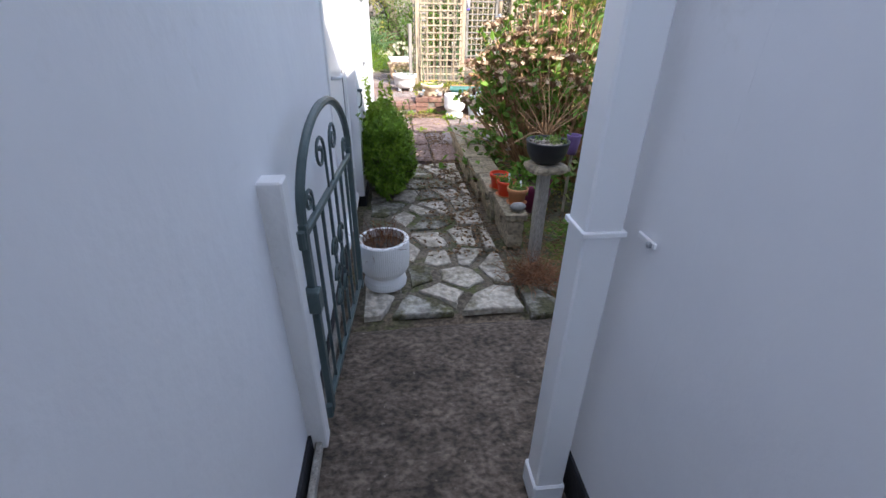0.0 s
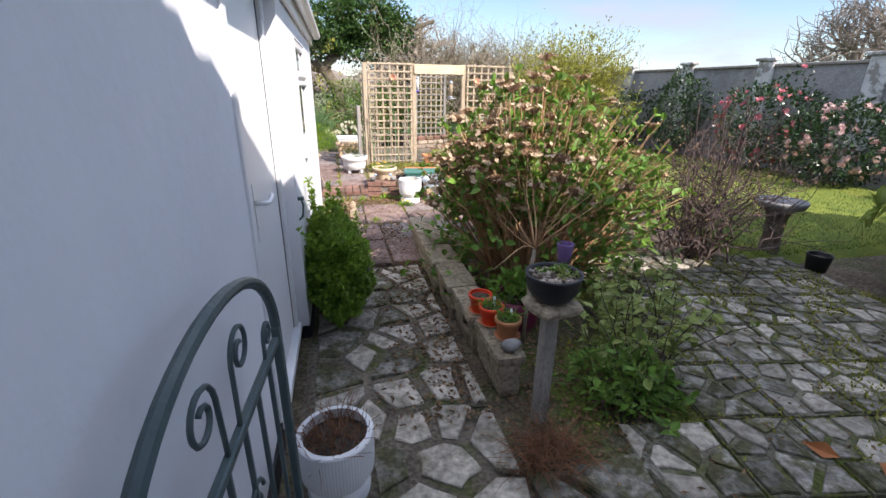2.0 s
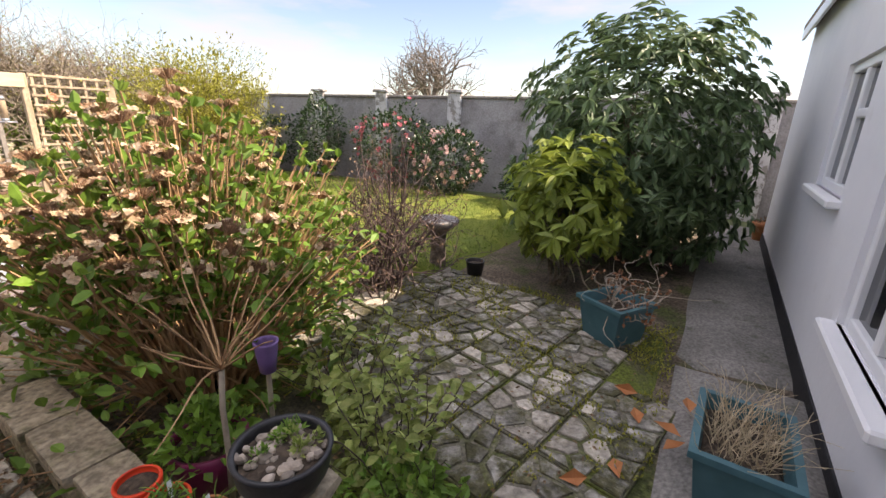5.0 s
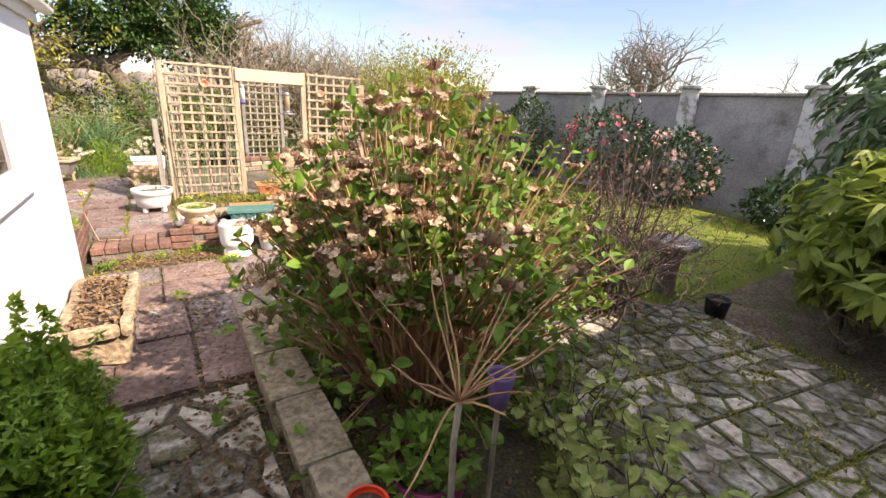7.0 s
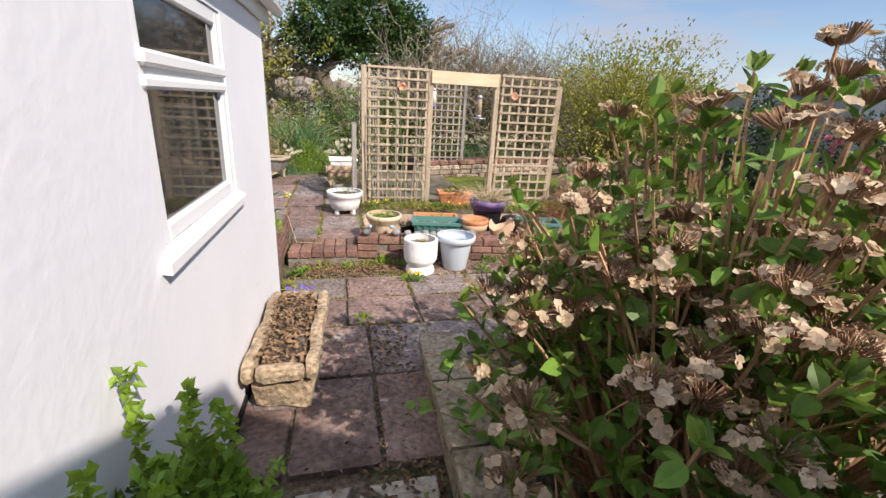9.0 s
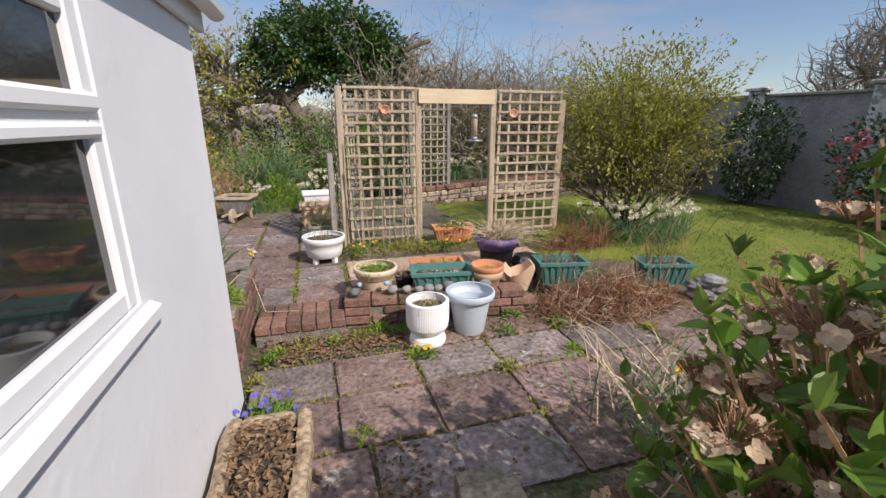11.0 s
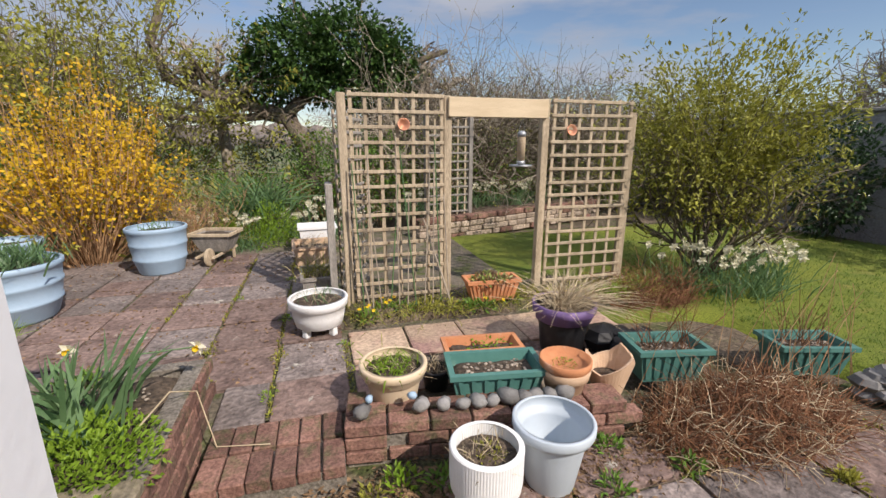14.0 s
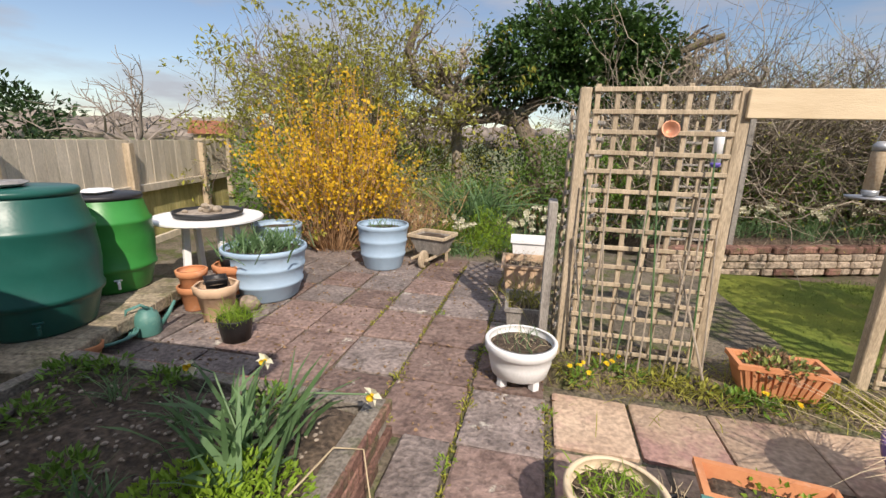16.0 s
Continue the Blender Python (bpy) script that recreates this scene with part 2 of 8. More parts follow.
ROOFM = mat("brown_roof_tile", (0.16, 0.12, 0.08), (0.26, 0.2, 0.13), 5, 0.9, 0.5, 40, spot=(0.2, 0.2, 0.08), spot_scale=4)
REDROOF = mat("red_brown_roof", (0.2, 0.075, 0.04), (0.28, 0.11, 0.06), 8, 0.9, 0.4, 40)
METALM = mat("galvanised_metal", (0.35, 0.36, 0.37), (0.45, 0.46, 0.47), 8, 0.45, 0.1, 60, metal=0.7)
COPPER = mat("copper_shell", (0.55, 0.24, 0.14), (0.62, 0.3, 0.18), 6, 0.4, 0.1, 50, metal=0.5)
SEEDM = mat("bird_seed", (0.35, 0.25, 0.15), (0.5, 0.4, 0.28), 60, 0.9, 0.4, 90)
BARK = mat("grey_brown_bark", (0.1, 0.075, 0.055), (0.22, 0.18, 0.135), 8, 0.95, 0.9, 40, spot=(0.13, 0.14, 0.05), spot_scale=4, spot_at=(0.52, 0.66), speck=0.35)
PALEBARK = mat("pale_grey_bark", (0.26, 0.21, 0.16), (0.42, 0.36, 0.28), 8, 0.92, 0.6, 50)
TWIG = mat("tan_twig", (0.3, 0.165, 0.08), (0.52, 0.33, 0.18), 9, 0.85, 0.3, 70, island=0.25)
DKTWIG = mat("dark_twig", (0.05, 0.033, 0.03), (0.115, 0.08, 0.07), 9, 0.9, 0.3, 70, island=0.25)
STRAW = mat("dry_straw", (0.4, 0.31, 0.19), (0.56, 0.46, 0.31), 9, 0.8, 0.2, 70, island=0.25)
RUST = mat("rust_brown_dead_stems", (0.15, 0.065, 0.03), (0.27, 0.13, 0.065), 9, 0.9, 0.2, 70, island=0.3)
LEAFM = mat("mid_green_leaf", (0.1, 0.2, 0.026), (0.18, 0.31, 0.048), 7, 0.5, 0.1, 60, leaf=0.35, island=0.35)
LEAFB = mat("bright_green_leaf", (0.13, 0.21, 0.03), (0.2, 0.29, 0.045), 7, 0.5, 0.1, 60, leaf=0.4, island=0.3)
LEAFBOX = mat("box_leaf", (0.14, 0.25, 0.025), (0.24, 0.38, 0.045), 7, 0.45, 0.1, 60, leaf=0.35, island=0.35)
LEAFD = mat("dark_glossy_leaf", (0.022, 0.05, 0.016), (0.045, 0.085, 0.026), 7, 0.33, 0.1, 60, leaf=0.2, island=0.35)
LEAFI = mat("ivy_leaf", (0.035, 0.08, 0.018), (0.08, 0.15, 0.035), 7, 0.32, 0.1, 60, leaf=0.2, island=0.45)
LEAFR = mat("rhododendron_leaf", (0.09, 0.15, 0.065), (0.16, 0.23, 0.1), 7, 0.4, 0.1, 60, leaf=0.25, island=0.3)
LEAFY = mat("yellow_green_leaf", (0.2, 0.27, 0.045), (0.34, 0.4, 0.08), 7, 0.5, 0.1, 60, leaf=0.4, island=0.3)
LEAFV = mat("variegated_leaf", (0.15, 0.23, 0.035), (0.42, 0.45, 0.16), 20, 0.5, 0.1, 60, leaf=0.35, island=0.3)
LEAFO = mat("olive_leaf", (0.23, 0.235, 0.035), (0.4, 0.385, 0.07), 7, 0.6, 0.1, 60, leaf=0.35, island=0.35)
LIME = mat("lime_green_foliage", (0.17, 0.29, 0.02), (0.27, 0.4, 0.04), 7, 0.55, 0.1, 60, leaf=0.4, island=0.25)
DEADLEAF = mat("dead_leaf", (0.14, 0.085, 0.045), (0.28, 0.18, 0.1), 9, 0.9, 0.3, 60, island=0.4)
ORLEAF = mat("orange_dead_leaf", (0.4, 0.15, 0.055), (0.5, 0.22, 0.09), 9, 0.85, 0.3, 60)
FLOWERD = mat("dried_hydrangea_petal", (0.46, 0.31, 0.18), (0.8, 0.65, 0.46), 9, 0.85, 0.2, 60, leaf=0.35, island=0.3)
HEADB = mat("brown_seed_head", (0.2, 0.11, 0.06), (0.36, 0.22, 0.13), 30, 0.9, 0.2, 60, island=0.3)
FORSY = mat("forsythia_petal", (0.6, 0.34, 0.012), (0.76, 0.52, 0.03), 9, 0.6, 0.05, 60, leaf=0.35, island=0.2)
DAFFW = mat("cream_daffodil_petal", (0.72, 0.68, 0.5), (0.8, 0.77, 0.62), 9, 0.6, 0.05, 60, leaf=0.3)
DAFFY = mat("yellow_petal", (0.8, 0.56, 0.02), (0.85, 0.62, 0.03), 9, 0.6, 0.05, 60, leaf=0.3)
PALEPINK = mat("pale_pink_petal", (0.66, 0.36, 0.34), (0.78, 0.6, 0.55), 9, 0.6, 0.05, 60, leaf=0.3, island=0.3)
PINK = mat("pink_camellia_petal", (0.55, 0.12, 0.16), (0.68, 0.26, 0.28), 9, 0.6, 0.05, 60, leaf=0.3, island=0.3)
BLUEF = mat("blue_violet_petal", (0.16, 0.12, 0.55), (0.24, 0.18, 0.65), 9, 0.6, 0.05, 60, leaf=0.3)
BLADE = mat("grass_blade", (0.085, 0.16, 0.018), (0.16, 0.23, 0.03), 3, 0.6, 0.0, 60, leaf=0.35, island=0.3)
DAFL = mat("daffodil_leaf", (0.1, 0.19, 0.075), (0.17, 0.28, 0.125), 5, 0.5, 0.05, 60, leaf=0.35, island=0.25)
LAWNM = mat("lawn_turf", (0.09, 0.13, 0.015), (0.19, 0.21, 0.025), 1.3, 0.95, 0.9, 90, spot=(0.23, 0.2, 0.05), spot_scale=2.4, spot_at=(0.58, 0.72), speck=0.4)
FIELD = mat("far_field", (0.1, 0.13, 0.05), (0.16, 0.17, 0.08), 0.02, 0.95, 0.0, 1)
FARWOOD = mat("far_bare_wood", (0.17, 0.14, 0.12), (0.26, 0.22, 0.185), 0.3, 0.95, 0.0, 1, island=0.25)
DIRT = mat("leaf_litter_ground", (0.08, 0.06, 0.042), (0.17, 0.13, 0.09), 5, 0.97, 1.0, 40, spot=(0.07, 0.085, 0.025), spot_scale=2.2, spot_at=(0.5, 0.64), speck=0.45)


# geometry helpers
rng = np.random.default_rng(5)


class Geo:
    """Vertices and faces of one mesh."""

    def __init__(self):
        self.v, self.f, self.n = [], [], 0

    def add(self, verts, faces):
        self.v.append(np.asarray(verts, float).reshape(-1, 3))
        for q in faces:
            self.f.append([i + self.n for i in q])
        self.n += len(self.v[-1])
        return self

    def addn(self, verts, faces):
        verts, faces = np.asarray(verts, float).reshape(-1, 3), np.asarray(faces)
        self.v.append(verts)
        self.f.extend((faces + self.n).tolist())
        self.n += len(verts)
        return self

    def box(self, x0, x1, y0, y1, z0, z1, ch=0.004, m=None):
        c = min(ch, (x1 - x0) * 0.4, (y1 - y0) * 0.4, (z1 - z0) * 0.4)
        lo, hi = (x0, y0, z0), (x1, y1, z1)
        vs, ids = [], {}
        for i in range(8):
            s = [(i >> k) & 1 for k in range(3)]
            for ax in range(3):
                p = [(hi[k] - (0 if k == ax else c)) if s[k] else (lo[k] + (0 if k == ax else c)) for k in range(3)]
                ids[i, ax] = len(vs)
                vs.append(p)
        fs = []
        for ax in range(3):
            a, b = [k for k in range(3) if k != ax]
            for side in (0, 1):
                q = [ids[(side << ax) | (u << a) | (w << b), ax] for u, w in ((0, 0), (1, 0), (1, 1), (0, 1))]
                flip = (ax == 1) != (side == 0)
                fs.append(q[::-1] if flip else q)
        for ax in range(3):
            a, b = [k for k in range(3) if k != ax]
            for u in (0, 1):
                for w in (0, 1):
                    i0 = (u << a) | (w << b)
                    i1 = i0 | (1 << ax)
                    q = [ids[i0, a], ids[i1, a], ids[i1, b], ids[i0, b]]
                    flip = ((u + w) % 2 == 0) != (ax == 1)
                    fs.append(q[::-1] if not flip else q)
        for i in range(8):
            odd = bin(i).count("1") % 2
            q = [ids[i, 0], ids[i, 1], ids[i, 2]]
            fs.append(q if odd else q[::-1])
        vs = np.array(vs)
        if m is not None:
            vs = np.array([m @ Vector(p) for p in vs])
        return self.add(vs, fs)

    def lathe(self, profile, n=28, at=(0, 0, 0), wob=None, sq=None):
        """Turns (radius, height) pairs about the upright axis."""
        a = np.arange(n) * 2 * math.pi / n
        vs = []
        for r, z in profile:
            rr = np.full(n, float(r)) if wob is None else r * (1 + wob(a))
            vs.append(np.stack([at[0] + rr * np.cos(a), at[1] + rr * np.sin(a), np.full(n, at[2] + z)], 1))
        fs = []
        for k in range(len(profile) - 1):
            for i in range(n):
                j = (i + 1) % n
                fs.append((k * n + i, k * n + j, (k + 1) * n + j, (k + 1) * n + i))
        if profile[0][0] > 0:
            fs.append(list(range(n))[::-1])
        if profile[-1][0] > 0:
            fs.append([(len(profile) - 1) * n + i for i in range(n)])
        return self.add(np.concatenate(vs), fs)

    def tube(self, pts, r0, r1=None, n=5):
        pts = np.asarray(pts, float)
        r1 = r0 if r1 is None else r1
        k = len(pts)
        tan = np.gradient(pts, axis=0)
        tan /= np.linalg.norm(tan, axis=1)[:, None] + 1e-9
        ref = np.array([0, 0, 1.0]) if abs(tan[0][2]) < 0.9 else np.array([1.0, 0, 0])
        s = np.cross(tan, ref)
        s /= np.linalg.norm(s, axis=1)[:, None] + 1e-9
        t = np.cross(tan, s)
        a = np.arange(n) * 2 * math.pi / n
        rad = np.linspace(r0, r1, k)[:, None, None]
        vs = pts[:, None, :] + rad * (np.cos(a)[None, :, None] * s[:, None, :] + np.sin(a)[None, :, None] * t[:, None, :])
        i = np.arange(n)
        j = (i + 1) % n
        fs = np.concatenate([np.stack([q * n + i, q * n + j, (q + 1) * n + j, (q + 1) * n + i], 1) for q in range(k - 1)])
        self.addn(vs.reshape(-1, 3), fs)
        self.f.append([self.n - n + q for q in range(n)])
        self.f.append([self.n - k * n + q for q in range(n)][::-1])
        return self

    def leaves(self, pos, way, length, width, droop=0.15, fold=0.12):
        """Folded four-sided leaves that start at pos and point along way."""
        pos, way = np.asarray(pos, float), np.asarray(way, float)
        n = len(pos)
        if n == 0:
            return self
        way = way / (np.linalg.norm(way, axis=1)[:, None] + 1e-9)
        side = np.cross(way, rng.normal(0, 0.45, (n, 3)) + np.array([0, 0, 1.0]))
        side /= np.linalg.norm(side, axis=1)[:, None] + 1e-9
        up = np.cross(side, way)
        L = np.broadcast_to(length, (n,))[:, None]
        W = np.broadcast_to(width, (n,))[:, None]
        mid = pos + way * L * 0.45
        tip = pos + way * L - up * L * droop
        vs = np.stack([pos, mid + side * W * 0.5 + up * W * fold, mid - up * W * fold, mid - side * W * 0.5 + up * W * fold, tip], 1)
        base = (np.arange(n) * 5)[:, None]
        fs = np.concatenate([base + np.array([[0, 2, 1]]), base + np.array([[0, 3, 2]]), base + np.array([[2, 4, 1]]), base + np.array([[3, 4, 2]])])
        return self.addn(vs.reshape(-1, 3), fs)

    def ovals(self, pos, way, length, width, droop=0.2, fold=0.14):
        """Broad pointed leaves with a rib, three rows of width."""
        pos, way = np.asarray(pos, float), np.asarray(way, float)
        n = len(pos)
        if n == 0:
            return self
        way = way / (np.linalg.norm(way, axis=1)[:, None] + 1e-9)
        side = np.cross(way, rng.normal(0, 0.4, (n, 3)) + np.array([0, 0, 1.0]))
        side /= np.linalg.norm(side, axis=1)[:, None] + 1e-9
        up = np.cross(side, way)
        L = np.broadcast_to(length, (n,))[:, None]
        W = np.broadcast_to(width, (n,))[:, None]
        rows = [pos]
        for u, w in ((0.24, 0.78), (0.52, 1.0), (0.8, 0.62)):
            c = pos + way * L * u - up * L * droop * u * u
            rows += [c + side * W * w * 0.5 + up * W * fold * w, c - up * W * fold * 0.5, c - side * W * w * 0.5 + up * W * fold * w]
        rows.append(pos + way * L - up * L * droop)
        vs = np.stack(rows, 1)
        base = (np.arange(n) * 11)[:, None]
        self.addn(vs.reshape(-1, 3), np.zeros((0, 4), int))
        off = self.n - n * 11
        for q in ((0, 2, 1), (0, 3, 2), (7, 8, 10), (8, 9, 10), (1, 2, 5, 4), (2, 3, 6, 5), (4, 5, 8, 7), (5, 6, 9, 8)):
            self.f.extend((base + np.array([q]) + off).tolist())
        return self

    def petals(self, pos, face, size):
        """Rounded, slightly cupped petals that look along face."""
        pos, face = np.asarray(pos, float), np.asarray(face, float)
        n = len(pos)
        if n == 0:
            return self
        face = face / (np.linalg.norm(face, axis=1)[:, None] + 1e-9)
        a = np.cross(face, rng.normal(0, 1, (n, 3)))
        a /= np.linalg.norm(a, axis=1)[:, None] + 1e-9
        b = np.cross(face, a)
        S = np.broadcast_to(size, (n,))[:, None] * 0.5
        rows = [pos - face * S * 0.18]
        for k in range(6):
            q = k * math.pi / 3
            r = 1.0 if k % 3 else 1.18
            rows.append(pos + (a * math.cos(q) * r + b * math.sin(q)) * S + face * S * rng.normal(0, 0.12, (n, 1)))
        vs = np.stack(rows, 1)
        base = (np.arange(n) * 7)[:, None]
        fs = np.concatenate([base + np.array([[0, 1 + k, 1 + (k + 1) % 6]]) for k in range(6)])
        return self.addn(vs.reshape(-1, 3), fs)

    def blades(self, pos, way, length, width, bend=0.5):
        """Narrow arching strips, three segments each."""
        pos, way = np.asarray(pos, float), np.asarray(way, float)
        n = len(pos)
        L = np.broadcast_to(length, (n,))[:, None]
        W = np.broadcast_to(width, (n,))[:, None]
        B = np.broadcast_to(bend, (n,))[:, None]
        way = way / (np.linalg.norm(way, axis=1)[:, None] + 1e-9)
        out = way * np.array([1, 1, 0.0]) + rng.normal(0, 0.15, (n, 3)) * np.array([1, 1, 0])
        out /= np.linalg.norm(out, axis=1)[:, None] + 1e-9
        side = np.cross(way, np.array([0, 0, 1.0])) + rng.normal(0, 0.3, (n, 3))
        side /= np.linalg.norm(side, axis=1)[:, None] + 1e-9
        rows = []
        for s, w in ((0, 0.8), (0.4, 1.0), (0.75, 0.75)):
            c = pos + way * L * s + (out * 0.7 - np.array([0, 0, 0.5])) * L * B * s * s
            rows += [c - side * W * w * 0.5, c + side * W * w * 0.5]
        rows.append(pos + way * L + (out * 0.7 - np.array([0, 0, 0.5])) * L * B)
        vs = np.stack(rows, 1)
        base = (np.arange(n) * 7)[:, None]
        self.addn(vs.reshape(-1, 3), np.zeros((0, 4), int))
        off = self.n - n * 7
        quads = np.concatenate([base + np.array([[0, 1, 3, 2]]), base + np.array([[2, 3, 5, 4]])]) + off
        tris = base + np.array([[4, 5, 6]]) + off
        self.f.extend(quads.tolist())
        self.f.extend(tris.tolist())
        return self

    def mesh(self, name, smooth=False):
        me = bpy.data.meshes.new(name)
        me.from_pydata(np.concatenate(self.v).tolist() if self.v else [], [], self.f)
        if smooth:
            me.polygons.foreach_set("use_smooth", np.ones(len(me.polygons), bool))
        me.update()
        return me


def rough_box(x0, x1, y0, y1, z0, z1, step=0.04, amp=0.008, seed=0.0, soft=1.0):
    """A block with softened, uneven faces and edges, as of old stone."""
    n = [max(2, int(round((b - a) / step))) for a, b in ((x0, x1), (y0, y1), (z0, z1))]
    ids, vs, fs = {}, [], []
    mid, half = np.array([x0 + x1, y0 + y1, z0 + z1]) / 2, np.array([x1 - x0, y1 - y0, z1 - z0]) / 2

    def at(i, j, k):
        if (i, j, k) not in ids:
            p = np.array([x0 + (x1 - x0) * i / n[0], y0 + (y1 - y0) * j / n[1], z0 + (z1 - z0) * k / n[2]])
            edge = (i in (0, n[0])) + (j in (0, n[1])) + (k in (0, n[2]))
            p -= np.sign(p - mid) * (np.abs(p - mid) > half - 1e-6) * (0, 0, 0.006, 0.012)[edge] * soft
            q = Vector(p) * 9 + Vector((seed, seed, seed))
            p += amp * np.array([noise.noise(q), noise.noise(q + Vector((7, 0, 0))), noise.noise(q + Vector((0, 7, 0)))]) * 2
            ids[i, j, k] = len(vs)
            vs.append(p)
        return ids[i, j, k]

    for ax in range(3):
        a, b = (ax + 1) % 3, (ax + 2) % 3
        for side in (0, n[ax]):
            for u in range(n[a]):
                for w in range(n[b]):
                    q = []
                    for du, dw in ((0, 0), (1, 0), (1, 1), (0, 1)):
                        c = [0, 0, 0]
                        c[ax], c[a], c[b] = side, u + du, w + dw
                        q.append(at(*c))
                    fs.append(q if side else q[::-1])
    return Geo().add(vs, fs)


def part(name, geo, material, parent=None, label="", smooth=False):
    """Links a Geo, or a mesh that other parts share, as one mesh object under a thing or a part."""
    me = geo.mesh(name, smooth) if isinstance(geo, Geo) else geo
    if not me.materials:
        me.materials.append(material)
    ob = new(name, me)
    ob.parent = parent
    return tagged(ob, label)


def thing(name, x, y, z, label, category, turn=0.0, group="", kind=""):
    ob = new(name)
    ob.matrix_world = pose(x, y, z, 0, 0, turn)
    ob.empty_display_size = 0.1
    return tagged(ob, label, category, group, kind)


def solid(name, geo, material, label, category, group="", kind="", smooth=False):
    ob = part(name, geo, material, None, label, smooth)
    return tagged(ob, label, category, group, kind)


def unit(v):
    return v / (np.linalg.norm(v, axis=-1, keepdims=True) + 1e-9)


def ball(n, fill=0.35):
    """Random points in a unit ball, more of them near its skin."""
    p = unit(rng.normal(size=(n, 3)))
    return p * (fill + (1 - fill) * rng.random((n, 1)) ** 0.5)


def lumpy(p, k=0.18, s=2.3, seed=0.0):
    """Pushes the points of a crown in and out, for an uneven outline."""
    f = np.array([noise.noise(Vector(q) * s + Vector((seed, seed * 2, 0))) for q in p])
    return p * (1 + k * 2 * f)[:, None]


def limb(start, way, length, k=5, wander=0.25, rise=0.0):
    pts, p, d = [np.array(start, float)], np.array(start, float), unit(np.array(way, float))
    for _ in range(k):
        d = unit(d + rng.normal(0, wander, 3) + np.array([0, 0, rise]))
        p = p + d * length / k
        pts.append(p)
    return np.array(pts)


def branch_out(g, start, way, length, r, depth, ends, wander=0.3, rise=0.05, kids=3, n=5, shrink=0.62):
    """Grows a limb and its side limbs into g; the tips go into ends."""
    pts = limb(start, way, length, 4 if depth else 3, wander, rise)
    g.tube(pts, r, r * 0.55, n if r > 0.012 else 3)
    d = unit(pts[-1] - pts[-2])
    if depth == 0:
        ends.append((pts[-1], d))
        return
    for i in range(kids):
        s = pts[2 + i % (len(pts) - 2)]
        w = unit(d + rng.normal(0, 0.75, 3))
        branch_out(g, s, w, length * shrink * rng.uniform(0.75, 1.2), r * 0.58, depth - 1, ends, wander, rise, kids, max(3, n - 1), shrink)


# ---- setting ----
# ground: one sheet to the horizon, that rises behind the garden
def ground_height(x, y):
    r = math.hypot(x - 3, y - 6)
    far = max(0.0, r - 16)
    hill = 0.0
    if far > 0:
        hill = min(far * 0.012, 1.6) + 16 * max(0.0, min(1.0, (r - 120) / 380)) * (0.75 + 0.4 * noise.noise(Vector((x * 0.004, y * 0.004, 3))))
    return -0.05 + hill


g = Geo()
rad = [0, 3, 6, 9, 12, 15, 20, 28, 40, 60, 90, 120, 160, 210, 270, 340, 430, 560, 800, 1500, 3500]
vs, fs, na = [], [], 72
for r in rad:
    for i in range(na):
        a = 2 * math.pi * i / na
        x, y = 3 + r * math.cos(a), 6 + r * math.sin(a)
        vs.append((x, y, ground_height(x, y)))
for k in range(len(rad) - 1):
    for i in range(na):
        j = (i + 1) % na
        fs.append((k * na + i, (k + 1) * na + i, (k + 1) * na + j, k * na + j))
g.add(vs, fs)
solid("ground", g, FIELD, "grassy fields rolling away to low hills", "ground", kind="structure", smooth=True)


def sheet(x0, x1, y0, y1, z, step=0.25, amp=0.0, freq=1.5, edge=0.0, thick=0.06):
    """A slightly uneven slab of ground with a skirt."""
    nx, ny = max(2, int((x1 - x0) / step)), max(2, int((y1 - y0) / step))
    g = Geo()
    vs, fs = [], []
    for j in range(ny + 1):
        for i in range(nx + 1):
            x, y = x0 + (x1 - x0) * i / nx, y0 + (y1 - y0) * j / ny
            e = min(i, nx - i, j, ny - j)
            zz = z + amp * noise.noise(Vector((x * freq, y * freq, z * 7)))
            if e == 0:
                zz -= thick
            vs.append((x + (edge * noise.noise(Vector((y * 1.7, 5, x * 0.2))) if e == 0 else 0), y + (edge * noise.noise(Vector((x * 1.7, 9, y * 0.2))) if e == 0 else 0), zz))
    for j in range(ny):
        for i in range(nx):
            a = j * (nx + 1) + i
            fs.append((a, a + 1, a + nx + 2, a + nx + 1))
    return g.add(vs, fs)


solid("soil", sheet(-6.5, 10.2, -4, 19, -0.035, 0.3, 0.02, 1.4), DIRT, "bare earth with leaf litter and moss", "ground", kind="structure", smooth=True)
solid("alley_floor", sheet(-0.4, 1.95, -4, 2.42, 0.0, 0.12, 0.006, 3), CONCRETE, "brown worn concrete alley floor", "pavement", kind="structure", smooth=True)
solid("house_path", sheet(2.15, 4.2, 1.2, 2.13, 0.08, 0.2, 0.004, 3, thick=0.1), PATHCON, "grey concrete slab path along the house wall", "pavement", kind="structure", smooth=True)
solid("house_path", sheet(4.2, 10.2, 1.0, 2.2, 0.0, 0.2, 0.004, 3), PATHCON, "grey concrete path leading to the boundary wall", "pavement", kind="structure", smooth=True)

# left house: a skewed low white wing with a door and a window
house = thing("house_wing", 0.30, 1.7, 0, "low white rendered house wing beside the path", "house", -1.0, kind="structure")
E0, E1, EAVE = -7.0, 5.25, 2.1
DOOR0, DOOR1 = 1.40, 2.31
WIN0, WIN1, WZ0, WZ1 = 3.325, 4.23, 1.09, 1.885


def wall_pieces(parent, pieces, material, name="wall"):
    g = Geo()
    for b in pieces:
        g.box(*b, ch=0.0003)
    return part(name, g, material, parent)


